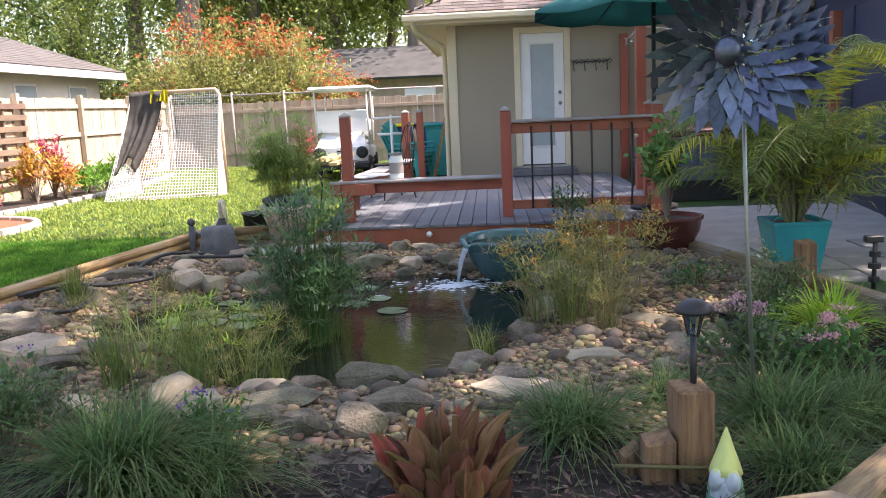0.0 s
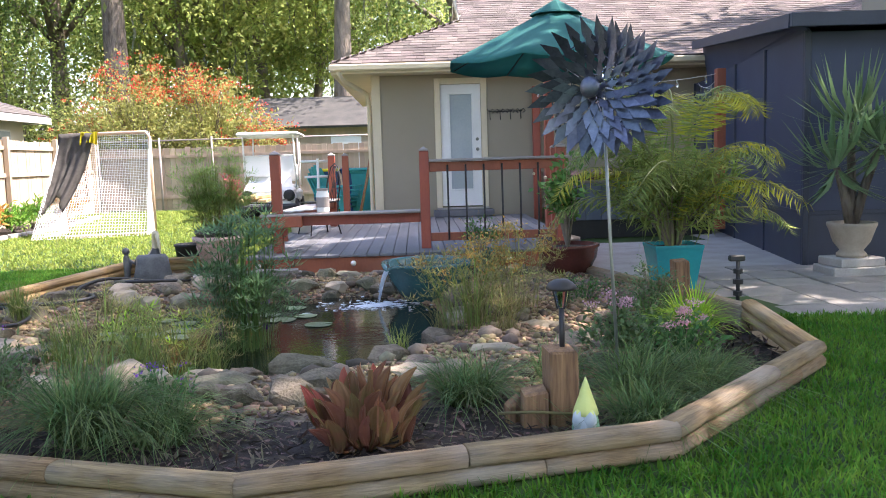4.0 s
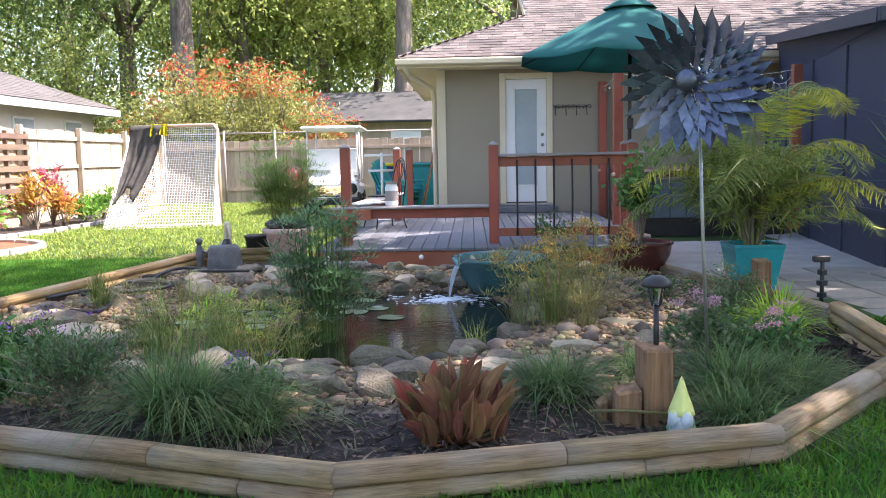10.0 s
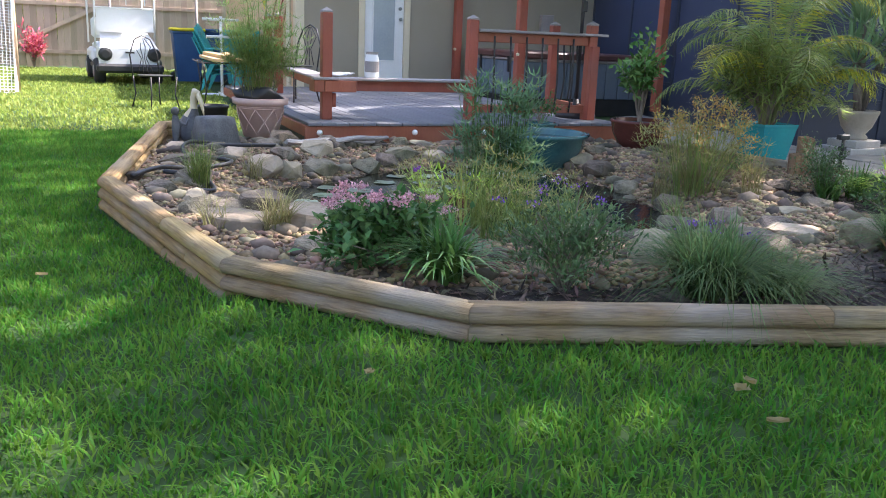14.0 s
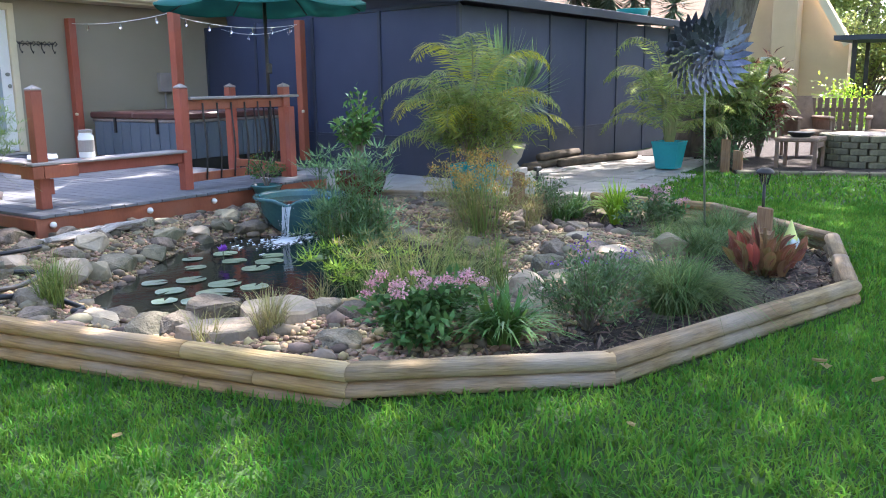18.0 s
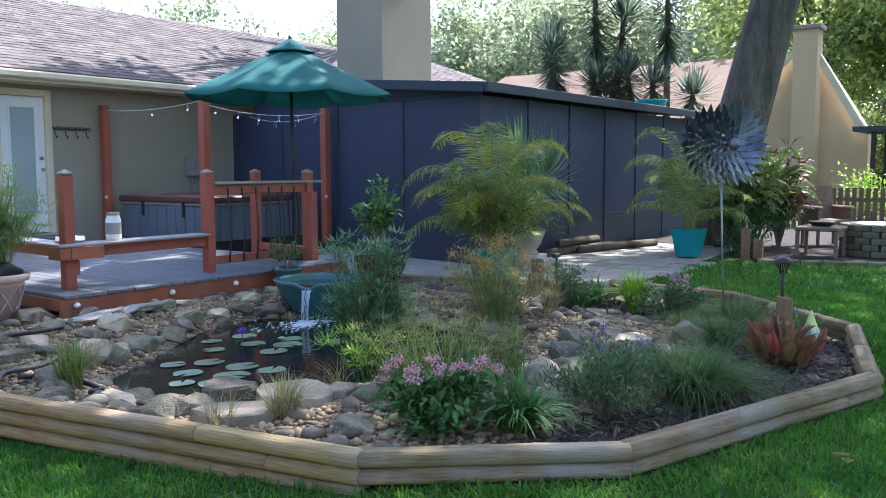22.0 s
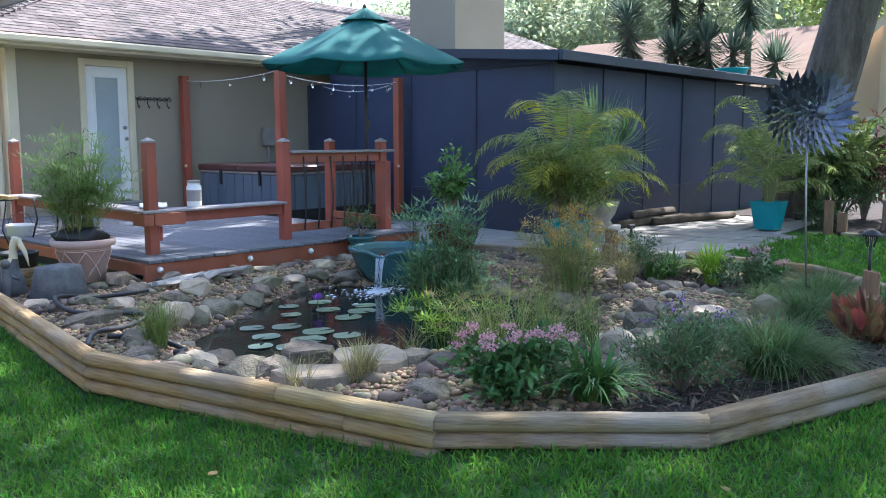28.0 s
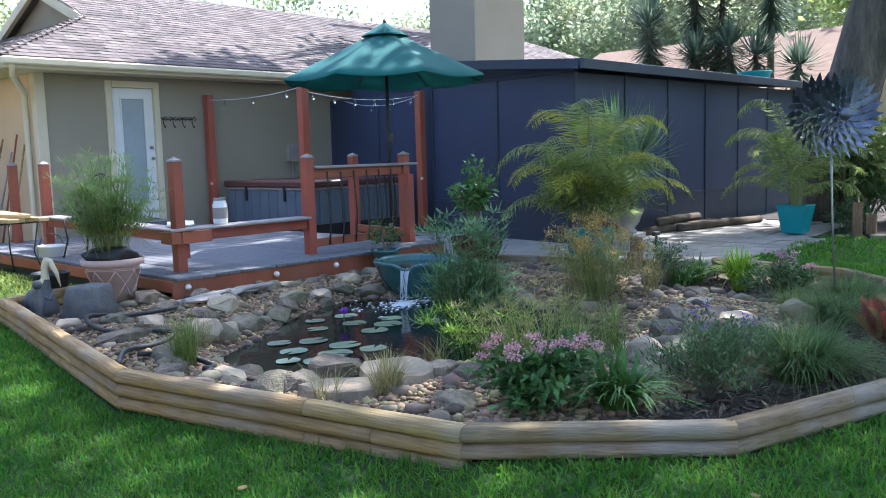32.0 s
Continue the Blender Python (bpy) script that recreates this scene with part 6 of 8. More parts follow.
M_palm = leaf("palm_leaflet", (0.15, 0.23, 0.06), (0.33, 0.38, 0.12), 0.6, 0.35, 0.35)
M_palmy = leaf("palm_leaflet_yellow", (0.45, 0.42, 0.04), (0.36, 0.38, 0.05), 0.45, 0.4, 0.3)
M_cane = mat("palm_cane", (0.16, 0.20, 0.07), (0.25, 0.22, 0.10), 0.6, 8, 50, 0.1)


def palm(name, loc, fronds, height, reach, label, leaflets=50, leaf_len=0.34, leaf_w=0.0145, yellow=0.15, low=0.35):
    """Canes that rise and bend over into arching fronds with two rows of leaflets."""
    t = thing(name, loc, label, "palm")
    for k in range(fronds):
        a = 2.399 * k + rng.uniform(-0.35, 0.35)
        rank = (k + 0.5) / fronds
        cane = height * (0.10 + 0.56 * rank) * rng.uniform(0.8, 1.1)
        e0 = math.radians(38 + 44 * rank + rng.uniform(-10, 10))
        length = reach * rng.uniform(0.75, 1.0)
        u = np.linspace(0, 1, 16)
        el = e0 - (e0 + math.radians(rng.uniform(55, 85))) * u ** 1.45
        step = length / 15
        r = np.concatenate([[0], np.cumsum(np.cos(el[:-1]) * step)])
        z = cane + np.concatenate([[0], np.cumsum(np.sin(el[:-1]) * step)])
        sway = rng.uniform(-0.35, 0.35) * u ** 2
        ox, oy = 0.07 * math.cos(a), 0.07 * math.sin(a)
        pts = np.stack([ox + 0.10 * cane * math.cos(a) + r * np.cos(a + sway), oy + 0.10 * cane * math.sin(a) + r * np.sin(a + sway), z], 1)
        m = M_palmy if rng.uniform() < yellow else M_palm
        line = [(ox * 0.6, oy * 0.6, -0.02)] + pts.tolist()
        fr = part("frond", tube(line, [0.012] + [0.010 - 0.008 * v for v in u], 5), M_cane, t)
        s = np.linspace(0.08, 0.995, leaflets)
        c = np.stack([np.interp(s, u, pts[:, i]) for i in range(3)], 1)
        d0 = unit(np.stack([np.gradient(c[:, i]) for i in range(3)], 1))
        side = unit(np.stack([-np.sin(a + np.interp(s, u, sway)), np.cos(a + np.interp(s, u, sway)), s * 0], 1))
        C, D, S, L = [], [], [], []
        for sg in (-1, 1):
            D.append(unit(side * sg + d0 * 0.5 + np.array([0, 0, -0.42]) + rng.normal(0, 0.11, c.shape)))
            C.append(c)
            S.append(d0)
            L.append(leaf_len * np.sin(np.clip(s * 0.9 + 0.12, 0.06, 0.96) * 3.0) ** 0.6 * rng.uniform(0.75, 1.12, leaflets))
        C, D, S, L = map(np.concatenate, (C, D, S, L))
        part("frond_foliage", quads_mesh("frond_foliage", C, D, unit(S), L, np.full(len(C), leaf_w), m, 0.30), None, fr)
    return t


square_pot = [(0.0, 0.0), (0.20, 0.0), (0.275, 0.36), (0.285, 0.38), (0.285, 0.40), (0.25, 0.40), (0.24, 0.34), (0.0, 0.33)]
pot("plant_pot", (2.72, 8.02, 0.108), square_pot, M_tealpot, "square tapered teal glazed pot on the patio", 0.37, 0.23, "teal pots", True)
palm("areca_palm", (2.72, 8.02, 0.44), 22, 1.50, 1.22, "bushy areca palm in a teal pot, some fronds yellow", yellow=0.4, low=0.3)
shrub("pot_foliage", (2.72, 8.02, 0.44), 0.60, 0.92, 2300, 0.21, 0.019, M_palm, "tangled lower palm foliage and dry sprays", stems=30, up=0.6)
pot("plant_pot", (7.0, 7.36, 0.108), square_pot, M_tealpot, "square tapered teal glazed pot on the patio", 0.37, 0.23, "teal pots", True)
palm("areca_palm", (7.0, 7.36, 0.44), 24, 1.62, 1.12, "areca palm with drooping dark fronds in a teal pot", yellow=0.06, low=0.25)
pot("plant_pot", (2.02, 9.05, 0.14), [(0.0, 0), (0.17, 0.0), (0.20, 0.02), (0.27, 0.16), (0.285, 0.25), (0.30, 0.26), (0.30, 0.285), (0.27, 0.285), (0.26, 0.22), (0, 0.2)], M_redpot, "round dark red glazed pot with thick rim", 0.25, 0.255)
M_schef = leaf("glossy_leaf", (0.10, 0.22, 0.06), (0.16, 0.30, 0.09), 0.2, 0.25)
shrub("potted_shrub", (2.02, 9.05, 0.38), 0.25, 0.98, 620, 0.10, 0.050, M_schef, "upright leafy green shrub in a red pot", stems=20)
bm_terra = [(0.0, 0), (0.17, 0.0), (0.235, 0.32), (0.27, 0.325), (0.28, 0.38), (0.25, 0.385), (0.235, 0.33), (0, 0.31)]
planter = pot("plant_pot", (-1.60, 10.36, 0.12), bm_terra, M_terra, "large pink terracotta pot with chalky marks", 0.36, 0.235)
bm = bmesh.new()
for k in range(8):
    for sg in (-1, 1):
        tube([((0.172 + 0.065 * u) * math.cos(k * 0.7854 + sg * 0.3927 * (u * 2 - 1)), (0.172 + 0.065 * u) * math.sin(k * 0.7854 + sg * 0.3927 * (u * 2 - 1)), 0.03 + 0.25 * u) for u in np.linspace(0, 1, 6)], 0.005, 5, bm)
for z, r in ((0.285, 0.229), (0.30, 0.232)):
    tube([(r * math.cos(a), r * math.sin(a), z) for a in np.linspace(0, 6.2832, 33)], 0.005, 5, bm, False)
part("lattice_relief", bm, M_terra, planter, "raised diamond lattice", True)
bm = stone_bm((0.5, 0.46, 0.22), 5, 0.3, 3)
part("plastic_liner", bm, M_black, planter, "crumpled black plastic liner", True, at=pose(0, 0, 0.40))
M_potcyp = leaf("potted_papyrus_leaf", (0.20, 0.32, 0.09), (0.30, 0.40, 0.12), 0.5)
cy = umbel_plant("potted_cyperus", -1.60, 10.36, 120, 1.0, 0.36, 13, 0.12, M_papstem, M_potcyp, "tall bushy papyrus in a terracotta pot", z=0.52, ray_w=0.011, foot=0.15, tiers=3, lean=1.3)
part("dry_thatch", strips_mesh("dry_thatch", *(lambda q: (q[0], q[1], np.full(q[0].shape[:2], 0.006)))(arcs(60, np.stack([rng.normal(0, 0.1, 60), rng.normal(0, 0.1, 60), np.zeros(60)], 1), 0.5, 0.5, 6, 1.1)), M_tan), None, cy, "dry straw stems")
pot("plant_pot", (-2.02, 10.72, LAWN), [(0.0, 0), (0.12, 0.0), (0.155, 0.3), (0.165, 0.305), (0.165, 0.33), (0.145, 0.33), (0.14, 0.28), (0, 0.27)], M_black, "empty black plastic nursery pot", 0.28, 0.14)
pot("plant_pot", (1.24, 9.72, 0.14), [(0.0, 0), (0.10, 0.0), (0.16, 0.16), (0.17, 0.17), (0.17, 0.19), (0.15, 0.19), (0.14, 0.15), (0, 0.14)], M_bowl, "small green glazed pot before the deck", 0.16, 0.14)
shrub("potted_herb", (1.24, 9.72, 0.30), 0.24, 0.36, 420, 0.05, 0.02, M_pentas, "leggy green herb in a small pot", stems=14, flowers=M_seed, fcount=5, fsize=0.012, fcluster=3)
M_urn = mat("cream_urn", (0.38, 0.32, 0.25), (0.29, 0.245, 0.19), 0.85, 6, 50, 0.3)
for k, (w, z) in enumerate(((0.52, 0.105), (0.44, 0.185))):
    solid("concrete_block", box(-w / 2, -w * 0.4, 0, w / 2, w * 0.4, 0.08, 0.008), M_concrete, "grey concrete block stacked under an urn", "block", "stacked blocks", at=pose(4.56, 8.64, z, 0, 0, 8 * k))
pot("urn", (4.56, 8.64, 0.265), [(0, 0), (0.13, 0.0), (0.13, 0.03), (0.10, 0.06), (0.16, 0.14), (0.20, 0.26), (0.215, 0.29), (0.215, 0.315), (0.185, 0.315), (0.17, 0.25), (0, 0.24)], M_urn, "cream footed urn on stacked blocks", 0.28, 0.18)


def yucca(loc, heads, label, leaf_len=0.55, m=None, trunk=0.05, skirt=0.0):
    t = thing("yucca", loc, label, "plant")
    bm = bmesh.new()
    C, D, S, L = [], [], [], []
    for x, y, z in heads:
        tube([(0, 0, -0.02), (x * 0.5, y * 0.5, z * 0.55), (x, y, z)], [trunk, trunk * 0.8, trunk * 0.6], 7, bm)
        n = int(80 + 340 * skirt)
        a, e = rng.uniform(0, 6.28, n), rng.uniform(-0.7, 1.4, n)
        d = np.stack([np.cos(a) * np.cos(e), np.sin(a) * np.cos(e), np.sin(e)], 1)
        C.append(np.array([[x, y, z]]) - np.array([[0.3 * x, 0.3 * y, z]]) * skirt * rng.uniform(0, 1, (n, 1)) * (rng.uniform(0, 1, (n, 1)) < 0.7))
        D.append(d)
        S.append(np.stack([-np.sin(a), np.cos(a), a * 0], 1))
        L.append(leaf_len * rng.uniform(0.7, 1.1, n))
    part("trunk", bm, M_barkpale, t, smooth=True)
    C, D, S, L = map(np.concatenate, (C, D, S, L))
    part("foliage", quads_mesh("foliage", C, D, S, L, np.full(len(C), leaf_len * 0.065), m or M_cypleaf, 0.2), None, t)
    return t


yucca((4.56, 8.64, 0.53), [(-0.15, 0.0, 0.55), (0.2, -0.1, 0.75), (0.05, 0.15, 0.95)], "multi-stemmed yucca in a cream urn", 0.68, leaf("pale_yucca_leaf", (0.14, 0.24, 0.11), (0.22, 0.32, 0.16), 0.4, 0.4))

# ---- umbrella, strings of bulbs, wall things ----
umb = thing("patio_umbrella", (2.2, 10.62, DECK), "open teal market umbrella on a dark pole", "umbrella")
part("pole", rod((0, 0, 0), (0, 0, 2.64), 0.022, n=12), M_iron, umb, smooth=True)
part("base", lathe([(0, 0), (0.24, 0), (0.24, 0.04), (0.05, 0.09), (0.035, 0.22), (0, 0.22)], 20), M_iron, umb, smooth=True)
part("crank_box", box(-0.035, -0.05, 1.22, 0.035, -0.02, 1.34, 0.008), M_iron, umb)
bm = bmesh.new()
R, H0, H1 = 1.28, 2.00, 2.63
ringv = []
for r in np.linspace(0.10, 1.0, 7):
    row = []
    for k in range(40):
        a = 6.28318 * k / 40 + 0.35
        f = (k % 5) / 5.0
        scal = 1 - 0.075 * r * math.sin(math.pi * f)
        zz = H1 - (H1 - H0) * (1.04 * r - 0.04 * r * r) - 0.075 * r * (1 - r * 0.45) * math.sin(math.pi * f)
        row.append(bm.verts.new((R * r * scal * math.cos(a), R * r * scal * math.sin(a), zz)))
    ringv.append(row)
for a, b in zip(ringv, ringv[1:]):
    for k in range(40):
        bm.faces.new((a[k], b[k], b[(k + 1) % 40], a[(k + 1) % 40]))
drop = [bm.verts.new(v.co + Vector((0, 0, -0.02))) for v in ringv[-1]]
for k in range(40):
    bm.faces.new((ringv[-1][k], drop[k], drop[(k + 1) % 40], ringv[-1][(k + 1) % 40]))
canopy = part("canopy", bm, M_teal, umb, "faded teal canvas canopy", True)
part("vent", lathe([(0.30, H1 - 0.11), (0.28, H1 - 0.09), (0.12, H1 + 0.0), (0.03, H1 + 0.05), (0.0, H1 + 0.055)], 8), M_teal, canopy)
part("finial", lathe([(0, H1 + 0.05), (0.02, H1 + 0.055), (0.025, H1 + 0.08), (0, H1 + 0.11)], 10), M_iron, umb)
for k in range(8):
    a = 6.28318 * k / 8 + 0.35
    part("rib", rod((0.03 * math.cos(a), 0.03 * math.sin(a), H1 - 0.06), (R * 0.97 * math.cos(a), R * 0.97 * math.sin(a), H0 - 0.012), 0.008, n=5), M_iron, umb)
M_bulb = glass("bulb_glass", (0.95, 0.95, 0.9), 0.05)


def light_string(a, b, sag, n):
    t = thing("string_lights", (0, 0, 0), "thin white cord with hanging clear bulbs", "string lights")
    a, b = Vector(a), Vector(b)
    at = lambda u: a.lerp(b, u) + Vector((0, 0, -sag * 4 * u * (1 - u)))
    part("cord", tube([at(u) for u in np.linspace(0, 1, 12)], 0.004, 5), M_white, t)
    for k in range(n):
        p = at((k + 0.5) / n)
        part("bulb", lathe([(0, -0.10), (0.014, -0.095), (0.022, -0.07), (0.014, -0.035), (0.010, -0.03), (0.010, -0.005), (0, 0)], 8), M_bulb, t, at=Matrix.Translation(p))


light_string((2.62, 15.25, 2.34), (2.40, 12.5, 2.36), 0.06, 3)
light_string((2.40, 12.55, 2.30), (4.72, 12.50, 2.30), 0.10, 6)
light_string((4.72, 12.5, 2.30), (5.2, 14.85, 2.35), 0.12, 4)
hooks = thing("hook_rack", (2.12, WALL_Y - 0.012, 2.02), "black scrolled iron hook rack on the wall", "hook rack")
bm = bmesh.new()
for k in range(4):
    x = -0.26 + k * 0.172
    for s in (-1, 1):
        tube([(x, 0, 0.0), (x + s * 0.05, 0, 0.05), (x + s * 0.08, 0, 0.01), (x + s * 0.04, 0, -0.02)], 0.008, 5, bm)
    tube([(x, 0, 0.04), (x, 0, -0.06), (x, -0.05, -0.13), (x, -0.07, -0.10)], 0.007, 5, bm)
part("scrollwork", bm, M_iron, hooks)
part("bar", box(-0.28, -0.004, 0.0, 0.28, 0.006, 0.014), M_iron, hooks)
ebox = thing("meter_box", (4.35, WALL_Y - 0.01, 1.45), "grey electrical box with conduit on the wall", "electrical box")
part("cover", box(-0.12, -0.09, -0.16, 0.12, 0.0, 0.16, 0.008), M_cap, ebox)
part("conduit", rod((0, -0.04, -0.16), (0, -0.04, -1.1), 0.015), M_cap, ebox, smooth=True)
jar = thing("storage_jar", (-0.44, 10.36, SEAT), "tall white plastic jar with grey label on the bench", "jar")
part("jar_body", lathe([(0, 0), (0.068, 0), (0.072, 0.02), (0.072, 0.20), (0.06, 0.225), (0.06, 0.24), (0, 0.24)], 20), M_white, jar, smooth=True)
part("jar_label", lathe([(0.0725, 0.06), (0.0735, 0.06), (0.0735, 0.17), (0.0725, 0.17)], 20), M_cap, jar)
part("lid", lathe([(0, 0.24), (0.064, 0.24), (0.064, 0.265), (0, 0.266)], 20), M_cap, jar)
towel = bmesh.new()
bmesh.ops.create_grid(towel, x_segments=10, y_segments=6, size=0.5)
for v in towel.verts:
    v.co = Vector((v.co.x * 0.5, v.co.y * 0.26, 0.022 + 0.012 * noise.noise(v.co * 5)))
bmesh.ops.solidify(towel, geom=towel.faces[:], thickness=0.012)
solid("towel", towel, M_white, "rumpled white towel on the bench corner", "towel", smooth=True, at=pose(-0.74, 10.62, SEAT + 0.006, 0, 0, 60))

# ---- statues and covers at the back of the bed ----
M_bird = mat("statue_grey", (0.12, 0.125, 0.13), (0.05, 0.05, 0.055), 0.6, 7, 50, 0.3, dirt=(0.22, 0.24, 0.26), dirt_amt=0.5)
M_beak = mat("statue_cream", (0.62, 0.54, 0.36), (0.50, 0.43, 0.30), 0.6, 9, 50, 0.2)
bm = bmesh.new()
tube([(0.0, -0.02, 0.0), (0.0, 0.0, 0.06), (0.0, 0.03, 0.16), (0.0, 0.01, 0.25), (0.0, -0.02, 0.33), (0.0, -0.02, 0.43), (0.0, -0.05, 0.485), (0.0, -0.09, 0.48)], [0.10, 0.115, 0.12, 0.075, 0.036, 0.030, 0.042, 0.02], 12, bm)
tube([(0, -0.07, 0.48), (0, -0.12, 0.38), (0, -0.15, 0.26)], [0.026, 0.020, 0.004], 8, bm)
tube([(0.0, 0.08, 0.2), (0.0, 0.16, 0.1), (0.0, 0.2, 0.02)], [0.06, 0.05, 0.01], 8, bm)
bird = solid("bird_statue", bm, M_bird, "dark grey pelican statue with cream neck in the bed corner", "statue", smooth=True, at=pose(-2.27, 10.27, bed_z(-2.28, 10.12) - 0.01, 0, 0, 40))
bird.data.materials.append(M_beak)
bird.data.polygons.foreach_set("material_index", [1 if p.center.z > 0.29 or (p.center.y < -0.105 and p.center.z > 0.2) else 0 for p in bird.data.polygons])
bm = bmesh.new()
tube([(0, 0, 0), (0, 0, 0.08), (0.01, 0, 0.2), (0, 0, 0.27), (0, 0, 0.3)], [0.05, 0.03, 0.045, 0.03, 0.02], 9, bm)
bmesh.ops.create_icosphere(bm, subdivisions=2, radius=0.04, matrix=Matrix.Translation((0, 0, 0.33)))
tube([(0.02, 0, 0.24), (0.09, -0.02, 0.2), (0.12, -0.02, 0.27)], [0.02, 0.015, 0.01], 6, bm)
solid("small_statue", bm, M_bird, "small dark figurine beside the pelican statue", "statue", smooth=True, at=pose(-2.46, 9.92, bed_z(-2.4, 9.9) - 0.01))
M_grey = mat("grey_cover", (0.14, 0.145, 0.15), (0.075, 0.08, 0.085), 0.85, 9, 60, 0.8, bump_dist=0.015)
bm = box(-0.19, -0.15, -0.14, 0.19, 0.15, 0.14, 0.02)
for v in bm.verts:
    v.co.x, v.co.y = v.co.x * (1 - 0.22 * (v.co.z > 0)), v.co.y * (1 - 0.22 * (v.co.z > 0))
solid("pump_cover", bm, M_grey, "smooth dark grey moulded pump cover", "cover", smooth=True, at=pose(-2.13, 9.72, bed_z(-2.1, 9.72) + 0.14, 0, 0, 20))
for pts in ([(-2.95, 7.6), (-2.75, 7.9), (-2.45, 8.05), (-2.2, 8.3), (-2.5, 8.7), (-2.4, 9.2), (-2.0, 9.5)], [(-2.6, 7.25), (-2.45, 7.4), (-2.5, 7.75), (-2.8, 7.75)], [(-2.3, 9.1), (-1.9, 8.95), (-1.6, 9.25), (-1.5, 9.6)]):
    dense = [Vector((x, y, bed_z(x, y) + 0.05 + 0.03 * math.sin(3 * i))) for i, (x, y) in enumerate(pts)]
    sm = []
    for a, b, c, d in zip([dense[0]] + dense, dense, dense[1:], dense[2:] + [dense[-1]]):
        for u in (0, 0.25, 0.5, 0.75):
            sm.append(0.5 * ((2 * b) + (c - a) * u + (2 * a - 5 * b + 4 * c - d) * u * u + (3 * b - a - 3 * c + d) * u ** 3))
    solid("garden_hose", tube(sm, 0.016, 8), M_black, "black rubber hose looped over the stones", "hose", "hoses", smooth=True)

# ---- dry leaves on the lawn ----
M_dryleaf = leaf("dry_oak_leaf", (0.44, 0.36, 0.18), (0.52, 0.44, 0.25), 0.3, 0.7)
for k, (x, y, turn, size) in enumerate(((-1.40, 3.57, 20, 0.075), (-1.33, 3.61, 80, 0.065), (-1.45, 3.36, 140, 0.06), (-2.44, 4.02, 50, 0.05), (-3.42, 5.66, 10, 0.05))):
    bm = bmesh.new()
    rows = []
    for u in np.linspace(0, 1, 6):
        w = 0.32 * math.sin(math.pi * (0.06 + 0.88 * u)) * (1 + 0.25 * math.sin(14 * u + k))
        rows.append([bm.verts.new((size * (u - 0.5), size * w * v, size * (0.18 * abs(v) + 0.25 * (u - 0.5) ** 2))) for v in (-1, 0, 1)])
    for p, q in zip(rows, rows[1:]):
        for i in range(2):
            bm.faces.new((p[i], p[i + 1], q[i + 1], q[i]))
    bmesh.ops.solidify(bm, geom=bm.faces[:], thickness=0.0015)
    solid("fallen_leaf", bm, M_dryleaf, "curled tan dry leaf lying on the grass", "leaf", "fallen leaves", at=pose(x, y, lawn_z(x, y) + 0.055, 6, 8, turn))

# ---- lacrosse goal with net and drape ----
GP, GQ, GA, GH = Vector((-4.18, 16.58, LAWN)), Vector((-5.95, 17.1, LAWN)), Vector((-6.0, 15.75, LAWN)), 1.84
goal = thing("sports_goal", (0, 0, 0), "faded orange pipe goal with white net", "goal")
up = Vector((0, 0, GH))
frame_pts = [GP, GP + up * 0.95, GP + up + (GQ - GP) * 0.04, GQ + up + (GP - GQ) * 0.04, GQ + up * 0.95, GQ]
part("pipe_frame", tube(frame_pts, 0.03, 8), M_orange, goal, smooth=True)
for s in (GP, GQ):
    part("base_pipe", tube([s + Vector((0, 0, 0.03)), GA.lerp(s, 0.25) + Vector((0, 0, 0.03))], 0.024, 8), M_orange, goal, smooth=True)
bm = bmesh.new()


def net_surface(a0, a1, b0, b1, nu, nv, sag=0.08):
    """Crossing cords between the edge a0-a1 and the edge b0-b1."""
    def at(u, v):
        top, foot = a0.lerp(a1, u), b0.lerp(b1, u)
        p = top.lerp(foot, v ** 1.7)
        p.z = top.z + (foot.z - top.z) * v
        return p + Vector((0.5, -0.6, -0.35)).normalized() * (-sag) * math.sin(math.pi * u) * math.sin(math.pi * v)
    for i in range(nu + 1):
        tube([at(i / nu, v) for v in np.linspace(0, 1, 9)], 0.0044, 3, bm, False)
    for j in range(nv + 1):
        tube([at(u, j / nv) for u in np.linspace(0, 1, 9)], 0.0044, 3, bm, False)


GF = Vector((-6.05, 15.75, LAWN + 0.02))
GN = GP + Vector((-0.02, -0.45, 0.02))
net_surface(GP + up, GQ + up, GN, GF, 38, 40, 0.16)
net_surface(GP, GP + up, GN, GP + up, 10, 30, 0.05)
net_surface(GQ, GQ + up, GF, GQ + up, 16, 30, 0.05)
part("net", bm, M_net, goal, "sagging white knotted net")


def drape(name, u0, u1, length, taper, material, label, folds):
    """Cloth slung over the top bar that falls in folds down the front of the net."""
    bm = bmesh.new()
    rows = []
    for v in np.linspace(-0.12, 1, 18):
        row = []
        for u in np.linspace(0, 1, 44):
            s = u0 + (u1 - u0) * u * (1 - taper * max(0, v) ** 1.3)
            drop = abs(v) * length * (0.9 + 0.1 * math.sin(7 * u + 1))
            fold = 0.05 * abs(v) * math.sin(folds * 6.28 * u + 1.5 * v) + 0.03 * math.sin(3 * v + 9 * u)
            p = (GQ.lerp(GP, s) + up).lerp(GF.lerp(GN, s) if v >= 0 else GQ.lerp(GP, s), (drop / GH) ** 1.7)
            p.z = LAWN + GH - drop
            row.append(bm.verts.new(p + Vector((0, -(0.07 + fold) if v >= 0 else 0.05, 0.04))))
        rows.append(row)
    for p, q in zip(rows, rows[1:]):
        for k in range(43):
            bm.faces.new((p[k], p[k + 1], q[k + 1], q[k]))
    bmesh.ops.solidify(bm, geom=bm.faces[:], thickness=0.006)
    return part(name, bm, material, goal, label, True)


